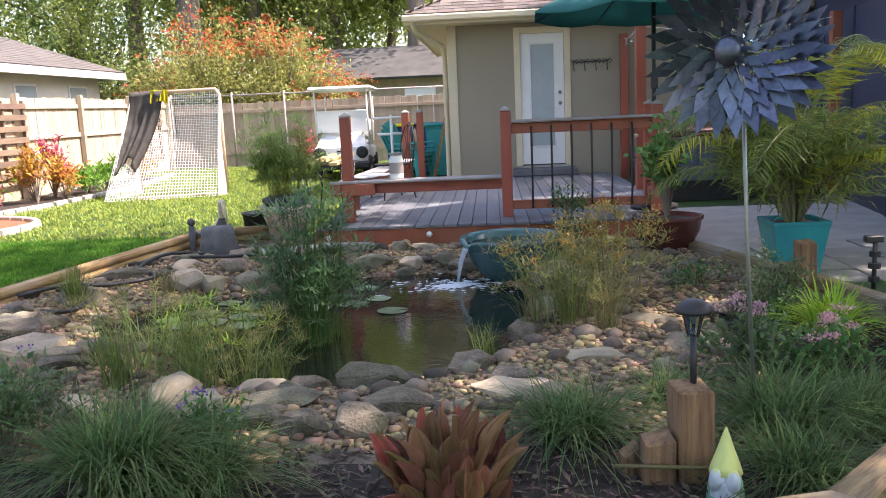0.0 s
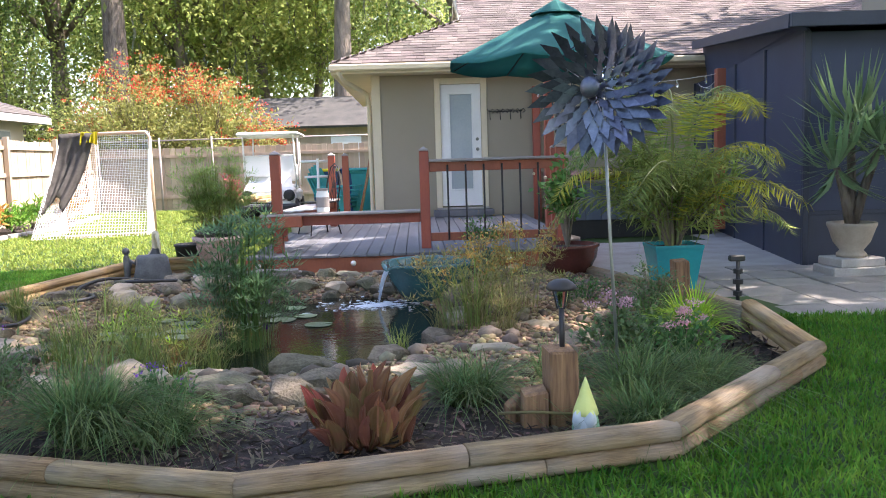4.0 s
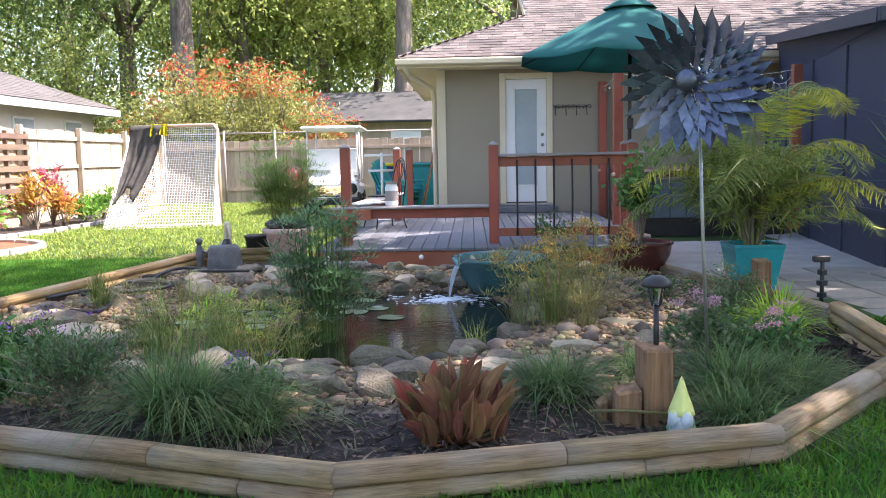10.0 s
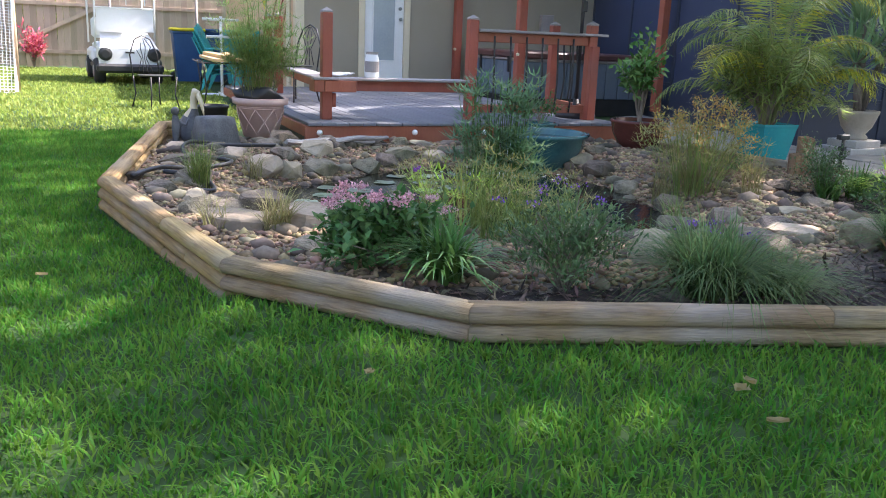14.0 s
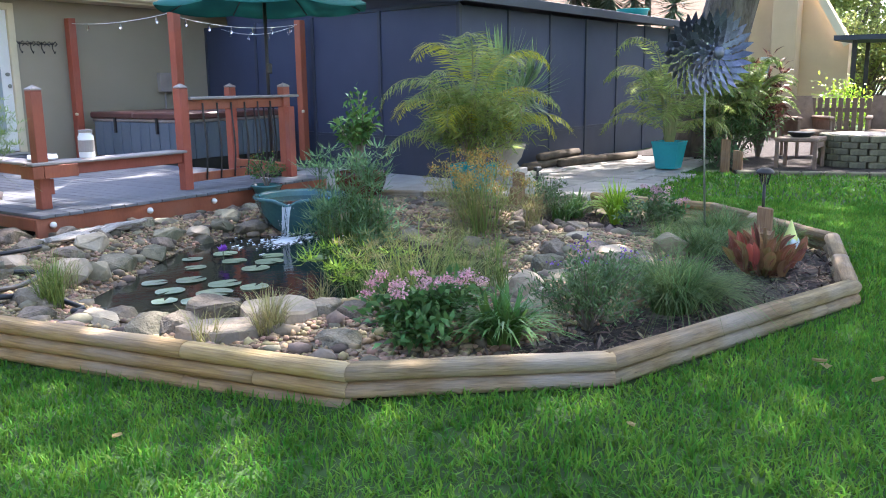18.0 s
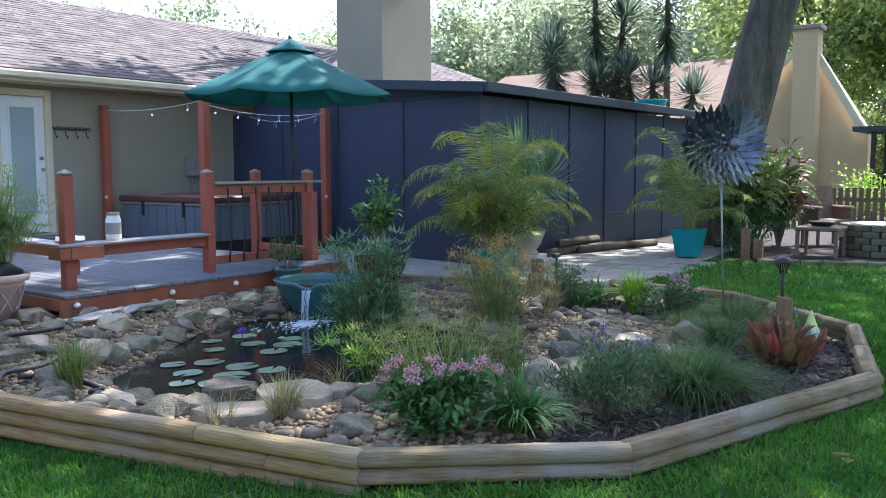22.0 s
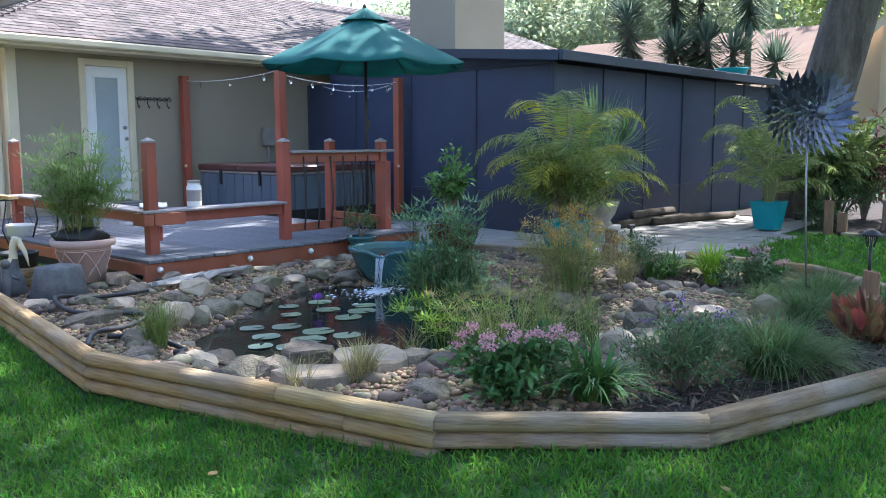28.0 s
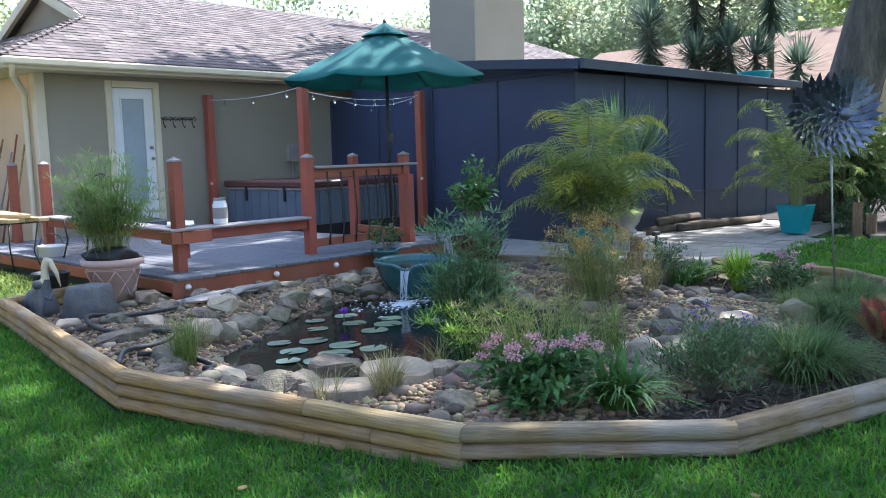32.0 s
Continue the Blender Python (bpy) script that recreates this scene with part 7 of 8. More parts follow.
drape("cover_sheet", -0.02, 0.38, 1.45, 0.45, M_blackcloth, "faded black cloth hung over the goal bar", 4)
drape("yellow_strap", 0.24, 0.43, 0.24, 0.0, M_yellow, "yellow cloth strip", 5)

# ---- golf cart ----
cart = thing("golf_cart", (-2.45, 18.55, LAWN), "white golf cart with roof and clear windscreen", "golf cart", rz=4)
part("front_cowl", box(-0.52, 0.0, 0.30, 0.52, 0.75, 0.72, 0.07), M_white, cart)
part("hood", slab([(-0.5, 0.02, 0.66), (0.5, 0.02, 0.66), (0.42, 0.72, 0.93), (-0.42, 0.72, 0.93)], 0.12), M_white, cart)
part("bumper", box(-0.58, -0.10, 0.22, 0.58, 0.05, 0.38, 0.04), M_black, cart)
for s in (-1, 1):
    part("headlight", lathe([(0, 0), (0.12, 0), (0.12, 0.03), (0.07, 0.05), (0, 0.05)], 14), M_black, cart, "round dark headlight", at=pose(s * 0.42, -0.005, 0.55, 90, 0, 0))
part("badge", box(-0.08, -0.008, 0.57, 0.08, 0.004, 0.60), M_black, cart)
part("floor_pan", box(-0.55, 0.6, 0.26, 0.55, 2.3, 0.34, 0.02), M_black, cart)
part("seat", box(-0.5, 1.2, 0.6, 0.5, 1.75, 0.74, 0.05), M_white, cart)
part("backrest", box(-0.5, 1.72, 0.8, 0.5, 1.85, 1.2, 0.05), M_white, cart)
part("rear_body", box(-0.56, 1.25, 0.34, 0.56, 2.35, 0.62, 0.06), M_white, cart)
wind = part("windscreen", box(-0.5, 0.52, 0.95, 0.5, 0.535, 1.36), M_white, cart, "folded hazy windscreen panel")
for x in (-0.53, 0.53):
    for y, y2 in ((0.62, 0.42), (2.15, 2.25)):
        part("roof_post", rod((x, y, 0.7), (x * 0.98, y2, 1.80), 0.018, n=8), M_white, cart, smooth=True)
part("crossbar", rod((-0.53, 0.52, 1.37), (0.53, 0.52, 1.37), 0.014), M_white, cart)
part("roof", box(-0.64, 0.28, 1.78, 0.64, 2.4, 1.86, 0.035), M_white, cart, "white moulded roof")
for x in (-0.5, 0.5):
    for y in (0.36, 1.95):
        wheel = part("wheel", lathe([(0.0, -0.10), (0.12, -0.10), (0.21, -0.09), (0.235, -0.05), (0.235, 0.05), (0.21, 0.09), (0.12, 0.10), (0, 0.10)], 20), M_rubber, cart, smooth=True, at=pose(x, y, 0.235, 0, 90, 0))
        part("rim", lathe([(0, -0.112), (0.10, -0.112), (0.11, -0.098), (0, -0.095)], 14), M_cap, wheel)

# ---- side yard clutter ----
table = thing("work_table", (-1.62, 12.95, LAWN), "rusty wire table stacked with sawn lumber", "table", rz=88)
for x, y in ((-0.45, -0.25), (0.45, -0.25), (-0.45, 0.25), (0.45, 0.25)):
    part("leg", tube([(x * 1.15, y * 1.15, 0), (x * 0.85, y * 0.85, 0.35), (x, y, 0.68)], 0.010, 6), M_iron, table, smooth=True)
part("frame", tube([(-0.5, -0.3, 0.68), (0.5, -0.3, 0.68), (0.5, 0.3, 0.68), (-0.5, 0.3, 0.68), (-0.5, -0.3, 0.68)], 0.009, 6, None, False), M_iron, table)
for k in range(6):
    part("slat", rod((-0.5, -0.25 + k * 0.1, 0.685), (0.5, -0.25 + k * 0.1, 0.685), 0.005, n=5), M_iron, table)
M_pine = mat("sawn_pine", (0.56, 0.40, 0.20), (0.46, 0.32, 0.15), 0.75, 4, 40, 0.2, stretch=(0.3, 2, 2), obj_var=0.12)
for k, (y, z, l, tr) in enumerate(((-0.16, 0.70, 1.5, 4), (-0.02, 0.70, 1.35, -3), (0.12, 0.70, 1.45, 2), (-0.1, 0.742, 1.3, -4), (0.04, 0.742, 1.4, 5))):
    solid("lumber_board", box(-l / 2, -0.055, 0, l / 2, 0.055, 0.038, 0.003), M_pine, "pale sawn pine board stacked on the table", "board", "stacked boards", at=pose(-1.62 - y, 12.95, LAWN + z, 0, 0, 88 + tr))


def iron_chair(x, y, turn):
    t = thing("iron_chair", (x, y, DECK if x > -1.2 else LAWN), "black wrought iron garden chair", "chair", "iron chairs", rz=turn)
    for sx, sy in ((-0.2, -0.2), (0.2, -0.2), (-0.2, 0.2), (0.2, 0.2)):
        part("leg", tube([(sx * 1.1, sy * 1.1, 0), (sx * 0.9, sy * 0.9, 0.2), (sx, sy, 0.43)], 0.010, 6), M_iron, t, smooth=True)
    part("seat", lathe([(0, 0.43), (0.22, 0.43), (0.23, 0.445), (0, 0.45)], 16), M_iron, t)
    bm = bmesh.new()
    tube([(-0.2, 0.2, 0.43), (-0.21, 0.24, 0.7), (-0.12, 0.26, 0.9), (0, 0.27, 0.95), (0.12, 0.26, 0.9), (0.21, 0.24, 0.7), (0.2, 0.2, 0.43)], 0.010, 6, bm)
    for k in (-0.12, -0.04, 0.04, 0.12):
        tube([(k, 0.21, 0.45), (k * 0.3, 0.24, 0.65), (k, 0.255, 0.8), (k * 0.2, 0.265, 0.92)], 0.006, 5, bm)
    part("backrest", bm, M_iron, t, smooth=True)


iron_chair(-0.75, 12.6, -60)
iron_chair(-2.35, 13.9, 30)
M_tealplastic = mat("teal_plastic", (0.03, 0.36, 0.36), (0.02, 0.30, 0.31), 0.5, 5, 60, 0.05)
for k in range(3):
    ch = thing("plastic_chair", (-1.0 + 0.02 * k, 17.4, LAWN + 0.085 * k), "teal plastic slatted chair in a stack", "chair", "stacked teal chairs", rz=70)
    for s in (-1, 1):
        part("side", slab([(s * 0.28, -0.35, 0.0 + 0.01), (s * 0.31, -0.35, 0.02), (s * 0.31, -0.25, 0.55), (s * 0.28, -0.25, 0.55)], 0.04), M_tealplastic, ch)
        part("leg", box(s * 0.30 - 0.02, -0.36, 0.0, s * 0.30 + 0.02, -0.28, 0.55, 0.008), M_tealplastic, ch)
        part("leg", slab([(s * 0.30 - 0.02, 0.30, 0.0), (s * 0.30 + 0.02, 0.30, 0.0), (s * 0.30 + 0.02, 0.05, 0.50), (s * 0.30 - 0.02, 0.05, 0.50)], 0.03), M_tealplastic, ch)
        part("armrest", box(s * 0.30 - 0.06, -0.40, 0.55, s * 0.30 + 0.06, 0.25, 0.575, 0.008), M_tealplastic, ch)
    for q in range(5):
        x = -0.22 + q * 0.11
        part("back_slat", slab([(x - 0.05, 0.12, 0.30), (x + 0.05, 0.12, 0.30), (x + 0.05, 0.42, 0.98 - 0.03 * abs(q - 2)), (x - 0.05, 0.42, 0.98 - 0.03 * abs(q - 2))], 0.015), M_tealplastic, ch)
        part("seat_slat", box(-0.27, -0.33 + q * 0.1, 0.33 - q * 0.012, 0.27, -0.245 + q * 0.1, 0.35 - q * 0.012, 0.004), M_tealplastic, ch)
pvc = thing("pipe_stand", (-1.15, 16.2, LAWN), "white plastic pipe stand on crossed feet", "stand")
part("upright", rod((0, 0, 0.03), (0, 0, 1.27), 0.024, n=10), M_white, pvc, smooth=True)
for a, z, l in ((0, 0.03, 0.32), (1.57, 0.03, 0.32), (0.2, 1.22, 0.30), (0.2, 0.95, 0.24)):
    part("cross_pipe", rod((-l * math.cos(a), -l * math.sin(a), z), (l * math.cos(a), l * math.sin(a), z), 0.022, n=10), M_white, pvc, smooth=True)
M_bluebin = mat("blue_plastic", (0.03, 0.09, 0.22), (0.02, 0.07, 0.18), 0.5, 4, 50, 0.05)
for x, y, m, top in ((-1.35, 19.4, M_bluebin, M_yellow), (-0.72, 19.5, M_bluebin, M_bluebin), (-0.45, 18.6, M_tealplastic, M_tealplastic)):
    b = thing("wheeled_bin", (x, y, LAWN), "wheeled plastic refuse bin with lid", "bin", "refuse bins")
    part("bin_body", lathe([(0, 0.05), (0.30, 0.05), (0.40, 0.95), (0.42, 0.97), (0.42, 1.0), (0, 1.0)], 4), m, b, at=pose(0, 0, 0, 0, 0, 45))
    part("lid", box(-0.32, -0.34, 1.003, 0.32, 0.32, 1.06, 0.02), top, b)
    for s in (-1, 1):
        part("wheel", lathe([(0, -0.03), (0.1, -0.03), (0.1, 0.03), (0, 0.03)], 14), M_rubber, b, at=pose(s * 0.26, 0.30, 0.10, 0, 90, 0))
sun_orn = thing("sun_ornament", (-0.10, 18.0, 1.82), "yellow metal sun on the side wall", "wall ornament")
part("disc", lathe([(0, 0), (0.15, 0), (0.14, 0.03), (0, 0.045)], 20), M_yellow, sun_orn, smooth=True, at=pose(0, 0, 0, 0, -90, 0))
for k in range(12):
    a = k * 0.5236
    part("ray", slab([(-0.012, 0.16 * math.cos(a - 0.18), 0.16 * math.sin(a - 0.18)), (-0.012, 0.16 * math.cos(a + 0.18), 0.16 * math.sin(a + 0.18)), (-0.012, 0.30 * math.cos(a), 0.30 * math.sin(a))], 0.012), M_yellow, sun_orn)
for k, (y, l, m) in enumerate(((15.9, 1.6, M_timber), (16.15, 1.75, M_redwood), (16.4, 1.5, M_cap), (16.7, 1.7, M_timber))):
    solid("garden_tool", tube([(-0.45 - 0.03 * k, y, LAWN), (-0.12, y, LAWN + l)], 0.014, 7), m, "long-handled garden tool leaning on the house", "tool", "garden tools", smooth=True)
pail = thing("pail", (-1.05, 13.0, LAWN), "white plastic pail on the ground", "bucket")
part("pail_body", lathe([(0, 0), (0.12, 0), (0.145, 0.33), (0.155, 0.335), (0.155, 0.36), (0.14, 0.36), (0.13, 0.05), (0, 0.04)], 20), M_white, pail, smooth=True)
part("handle", tube([(-0.15, 0, 0.34), (-0.1, 0, 0.46), (0, 0, 0.5), (0.1, 0, 0.46), (0.15, 0, 0.34)], 0.004, 5), M_iron, pail)

# ---- sunny border along the west fence ----
M_pallet = mat("dark_pallet_wood", (0.21, 0.14, 0.10), (0.13, 0.09, 0.065), 0.9, 4, 40, 0.3, stretch=(2, 0.3, 2), obj_var=0.2)


def pallet(y, z, turn):
    p = thing("wooden_pallet", (FX + 0.16, y, LAWN + z), "weathered pallet propped on the fence", "pallet", "pallets")
    for q in range(7):
        part("slat", box(0, -0.72, 0.05 + q * 0.2, 0.02, 0.72, 0.15 + q * 0.2, 0.003), M_pallet, p)
    for q in (-0.68, 0, 0.68):
        part("stringer", box(-0.08, q - 0.02, 0, -0.001, q + 0.02, 1.4, 0.003), M_pallet, p)


pallet(16.2, 0.40, 0)
pallet(22.6, 0.35, 0)
M_redmulch = mat("red_mulch", (0.36, 0.10, 0.05), (0.24, 0.07, 0.04), 0.95, 12, 60, 0.8)
M_croton = leaf("croton_leaf", (0.40, 0.14, 0.05), (0.45, 0.34, 0.05), 0.35)
M_ti = leaf("ti_leaf", (0.45, 0.06, 0.12), (0.50, 0.15, 0.16), 0.35)
M_hibi = leaf("bright_leaf", (0.12, 0.28, 0.04), (0.20, 0.36, 0.06), 0.4)
island = [( -6.9 + 1.35 * math.cos(a) * (1 + 0.06 * math.sin(3 * a)), 12.2 + 1.35 * math.sin(a)) for a in np.linspace(0, 6.283, 28, endpoint=False)]
solid("mulch_island", prism(island, LAWN - 0.03, LAWN + 0.035), M_redmulch, "red mulched island bed in the lawn", "garden bed", kind="structure")
edge = thing("island_edging", (0, 0, 0), "scalloped grey concrete edging stones", "edging", kind="structure")
stone = bm_mesh("edging_stone", box(-0.15, -0.045, 0, 0.15, 0.045, 0.11, 0.015), M_concrete)
for k in range(len(island)):
    (ax, ay), (bx, by) = island[k], island[(k + 1) % len(island)]
    part("edging_stone", stone, None, edge, at=pose((ax + bx) / 2, (ay + by) / 2, LAWN - 0.02, 0, 0, math.degrees(math.atan2(by - ay, bx - ax))))
shrub("hibiscus_bush", (-6.7, 12.3, LAWN + 0.03), 0.85, 1.2, 2600, 0.12, 0.07, M_hibi, "sunlit bright green broad-leaved bush", "bush", stems=34)
shrub("hibiscus_bush", (-7.3, 11.4, LAWN + 0.03), 0.6, 0.9, 1500, 0.12, 0.07, M_hibi, "sunlit bright green broad-leaved bush", "bush", stems=28)
border = [(-8.0, 13.5), (-7.1, 13.6), (-6.75, 15.0), (-6.6, 17.6), (-6.8, 20.0), (-7.1, 21.6), (-8.0, 21.7)]
solid("fence_border", prism(border, LAWN - 0.03, LAWN + 0.03), M_mulch, "mulched border below the plank fence", "garden bed", kind="structure")
for k in range(24):
    u = k / 23
    seg = border[1:6]
    i = min(3, int(u * 4))
    f = u * 4 - i
    x, y = seg[i][0] + (seg[i + 1][0] - seg[i][0]) * f, seg[i][1] + (seg[i + 1][1] - seg[i][1]) * f
    part("edging_stone", stone, None, edge, at=pose(x, y, LAWN - 0.02, 0, 0, 80 + rng.uniform(-6, 6)))
for k, (x, y, r, h, m, f, lab) in enumerate(((-7.3, 15.9, 0.42, 0.95, M_croton, None, "red and yellow croton bush"), (-7.15, 16.6, 0.38, 0.8, M_croton, M_yellow, "red and yellow croton bush"), (-7.5, 16.9, 0.35, 1.25, M_ti, None, "pink-leaved ti plant"), (-7.2, 17.6, 0.4, 0.5, M_hibi, None, "low yellow-green plant"), (-7.4, 14.4, 0.32, 0.8, M_ti, None, "red-leaved ti plant"), (-7.35, 13.6, 0.4, 0.5, M_hibi, None, "low green plant"), (-7.3, 18.6, 0.4, 0.6, M_hibi, None, "low green plant"), (-4.3, 23.7, 0.35, 0.9, M_ti, None, "red-leaved ti plant by the gate"), (-7.3, 20.4, 0.4, 0.7, M_croton, None, "red and yellow croton bush"))):
    shrub("border_plant", (x, y, LAWN + 0.02), r, h, 420, 0.16, 0.05, m, lab + " in the fence border", stems=16, group="fence border plants", up=0.9)

# ---- neighbours ----
west = thing("neighbour_house_west", (0, 0, 0), "pale low house with grey hip roof beyond the fence", "house")
part("wall", box(-20.0, 6.0, 0, -10.45, 25.55, 2.72), M_greywall, west)
ez = 2.78
wv = [(-9.9, 26.07, ez), (-9.9, 5.0, ez), (-20.6, 5.0, ez), (-20.6, 26.07, ez)]
rid = [(-15.2, 20.7, 5.0), (-15.2, 10.3, 5.0)]
bm = bmesh.new()
slab([wv[1], wv[0], rid[0], rid[1]], 0.05, bm), slab([wv[0], wv[3], rid[0]], 0.05, bm), slab([wv[3], wv[2], rid[1], rid[0]], 0.05, bm), slab([wv[2], wv[1], rid[1]], 0.05, bm)
part("roof", bm, mat("grey_brown_shingle", (0.125, 0.112, 0.108), (0.085, 0.077, 0.074), 0.95, 2, 60, 0.3), west, "grey-brown shingle roof")
verts, faces = [], []
s3 = Vector((-1, 0, 2.22 / 5.3)).normalized()
k3 = -s3.x
tabs((-9.88, 26.07, ez + 0.005), (0, -1, 0), s3, lambda s: (s * k3, 21.07 - s * k3), 36, 0.16, 0.33)
tagged(part("shingles", mesh_from("shingles", verts, faces, [bpy.data.materials["grey_brown_shingle"]]), None, west), kind="stuff")
part("roof_vent", rod((-11.2, 17.5, 3.2), (-11.2, 17.5, 3.75), 0.09, n=10), M_black, west, smooth=True)
part("fascia", box(-9.93, 5.0, ez - 0.2, -9.87, 26.1, ez - 0.02), M_white, west)
part("fascia", box(-20.6, 26.05, ez - 0.2, -9.94, 26.11, ez - 0.02), M_white, west)
for y in (15.2, 21.6, 24.2):
    w = part("window", box(-10.46, y - 0.5, 1.5, -10.40, y + 0.5, 2.4, 0.01), M_white, west, "white framed window")
    part("pane", box(-10.405, y - 0.44, 1.56, -10.385, y + 0.44, 2.34), M_blind, w)
shed = thing("shed", (0, 0, 0), "dark shingled shed behind the rear fence", "shed")
part("wall", box(-4.4, 29.5, 0, 1.5, 33.5, 2.5), M_fence, shed)
bm = bmesh.new()
slab([(-4.9, 29.1, 2.45), (1.9, 29.1, 2.45), (1.9, 31.5, 3.55), (-4.9, 31.5, 3.55)], 0.08, bm)
slab([(1.9, 33.9, 2.45), (-4.9, 33.9, 2.45), (-4.9, 31.5, 3.55), (1.9, 31.5, 3.55)], 0.08, bm)
part("roof", bm, M_darkroof, shed, "dark shingle roof")
part("door", box(-2.2, 29.44, 0, -1.2, 29.495, 2.1, 0.01), M_white, shed)

east = thing("neighbour_house_east", (0, 0, 0), "pale yellow house with brown roof and tall chimney", "house")
part("wall", box(21.6, 10.9, 0, 30, 22, 3.0), M_beigewall, east)
bm = bmesh.new()
slab([(20.9, 10.6, 2.95), (20.9, 22.5, 2.95), (26.0, 22.5, 5.3), (26.0, 10.6, 5.3)], 0.08, bm)
slab([(31, 22.5, 2.95), (31, 10.6, 2.95), (26.0, 10.6, 5.3), (26.0, 22.5, 5.3)], 0.08, bm)
part("roof", bm, M_brownroof, east, "brown shingle roof")
bm = bmesh.new()
gw = [(20.6, 10.9, 0.0), (20.6, 7.4, 0.0), (20.6, 7.4, 2.4), (20.6, 8.75, 4.6), (20.6, 9.3, 4.75), (20.6, 10.9, 3.2)]
vs = [bm.verts.new(p) for p in gw]
vb = [bm.verts.new((p[0] + 0.4, p[1], p[2])) for p in gw]
bm.faces.new(vs), bm.faces.new(vb[::-1])
for k in range(6):
    j = (k + 1) % 6
    bm.faces.new((vs[k], vb[k], vb[j], vs[j]))
part("gable_wing", bm, M_beigewall, east, "pale yellow gable wall")
for (ya, za), (yb, zb2) in (((7.33, 2.3), (8.7, 4.65)), ((11.0, 3.18), (9.3, 4.78))):
    part("rake_board", slab([(20.3, ya, za), (20.345, ya, za), (20.345, yb, zb2), (20.3, yb, zb2)], 0.18), M_cream, east)
ch = part("chimney", box(20.0, 8.65, 0, 20.58, 9.3, 5.2, 0.01), M_beigewall, east, "tall boxed chimney")
part("chimney_cap", box(19.92, 8.58, 5.2, 20.66, 9.37, 5.32, 0.01), M_cap, ch)
wn2 = part("window", box(20.52, 9.0, 1.1, 20.59, 9.7, 2.0, 0.01), M_white, east)
part("pane", box(20.50, 9.08, 1.18, 20.525, 9.62, 1.92), M_blind, wn2)
pgl = thing("far_pergola", (0, 0, 0), "dark slatted pergola beside the neighbour house", "pergola")
for y in (2.4, 4.6, 6.9):
    for x in (18.5, 20.4):
        part("post", box(x - 0.05, y - 0.05, 0, x + 0.05, y + 0.05, 2.3), M_iron, pgl)
part("roof_slats", box(18.2, 1.8, 2.3, 20.6, 7.35, 2.42), M_hazedbronze, pgl)
pf = thing("picket_fence", (0, 0, 0), "dark low picket fence behind the fire pit", "fence", kind="structure")
pk = bm_mesh("picket", box(-0.012, -0.045, 0, 0.012, 0.045, 0.92, 0.004), M_wicker)
for k in range(46):
    part("picket", pk, None, pf, at=pose(14.2 - 0.02 * k, 8.2 - k * 0.135, LAWN))
for z in (0.25, 0.7):
    part("rail", slab([(14.23, 8.3, z + 0.08), (14.26, 8.3, z + 0.08), (13.34, 2.0, z + 0.08), (13.31, 2.0, z + 0.08)], 0.08), M_wicker, pf)

# ---- fire pit corner ----
bedE = [(6.9, 6.35), (7.6, 4.2), (9.0, 2.6), (14.5, 1.0), (14.5, 9.0), (8.9, 8.9), (8.9, 7.2)]
solid("oak_bed", prism(bedE, LAWN - 0.03, LAWN + 0.05), M_mulch, "leaf-littered bed under the oak", "garden bed", kind="structure")
rim = bm_mesh("edging_stone", box(-0.135, -0.05, 0, 0.135, 0.05, 0.09, 0.015), M_cobble)
for k in range(16):
    (ax, ay), (bx, by) = bedE[k // 8], bedE[k // 8 + 1]
    f = (k % 8 + 0.5) / 8
    part("edging_stone", rim, None, edge, at=pose(ax + (bx - ax) * f, ay + (by - ay) * f, LAWN - 0.02, 0, 0, math.degrees(math.atan2(by - ay, bx - ax))))
pit = thing("fire_pit", (8.75, 5.0, LAWN + 0.05), "round fire pit of grey-brown stacked stone blocks", "fire pit")
blk = bm_mesh("block", box(-0.11, -0.07, 0, 0.11, 0.07, 0.088, 0.010), M_cobble)
for row in range(5):
    for k in range(16):
        a = 6.2832 * (k + 0.5 * (row % 2)) / 16
        part("block", blk, None, pit, at=pose(0.58 * math.cos(a), 0.58 * math.sin(a), row * 0.092, 0, 0, math.degrees(a) + 90))
part("fire_bowl", lathe([(0, 0.2), (0.46, 0.25), (0.5, 0.44), (0.52, 0.46), (0.48, 0.46), (0, 0.24)], 24), M_black, pit)


def wicker_chair(x, y, turn):
    t = thing("wicker_armchair", (x, y, LAWN + 0.05), "brown wicker garden armchair", "chair", "wicker chairs", rz=turn)
    for sx in (-0.27, 0.27):
        for sy in (-0.26, 0.26):
            part("leg", box(sx - 0.022, sy - 0.022, 0, sx + 0.022, sy + 0.022, 0.40, 0.006), M_wicker, t)
        part("armrest", box(sx - 0.05, -0.30, 0.60, sx + 0.05, 0.30, 0.66, 0.02), M_wicker, t)
        part("arm_panel", box(sx - 0.02, -0.28, 0.40, sx + 0.02, 0.28, 0.60, 0.008), M_wicker, t)
    part("seat", box(-0.29, -0.30, 0.36, 0.29, 0.29, 0.44, 0.02), M_wicker, t)
    part("backrest", slab([(-0.29, 0.24, 0.42), (0.29, 0.24, 0.42), (0.26, 0.36, 0.98), (-0.26, 0.36, 0.98)], 0.05), M_wicker, t)


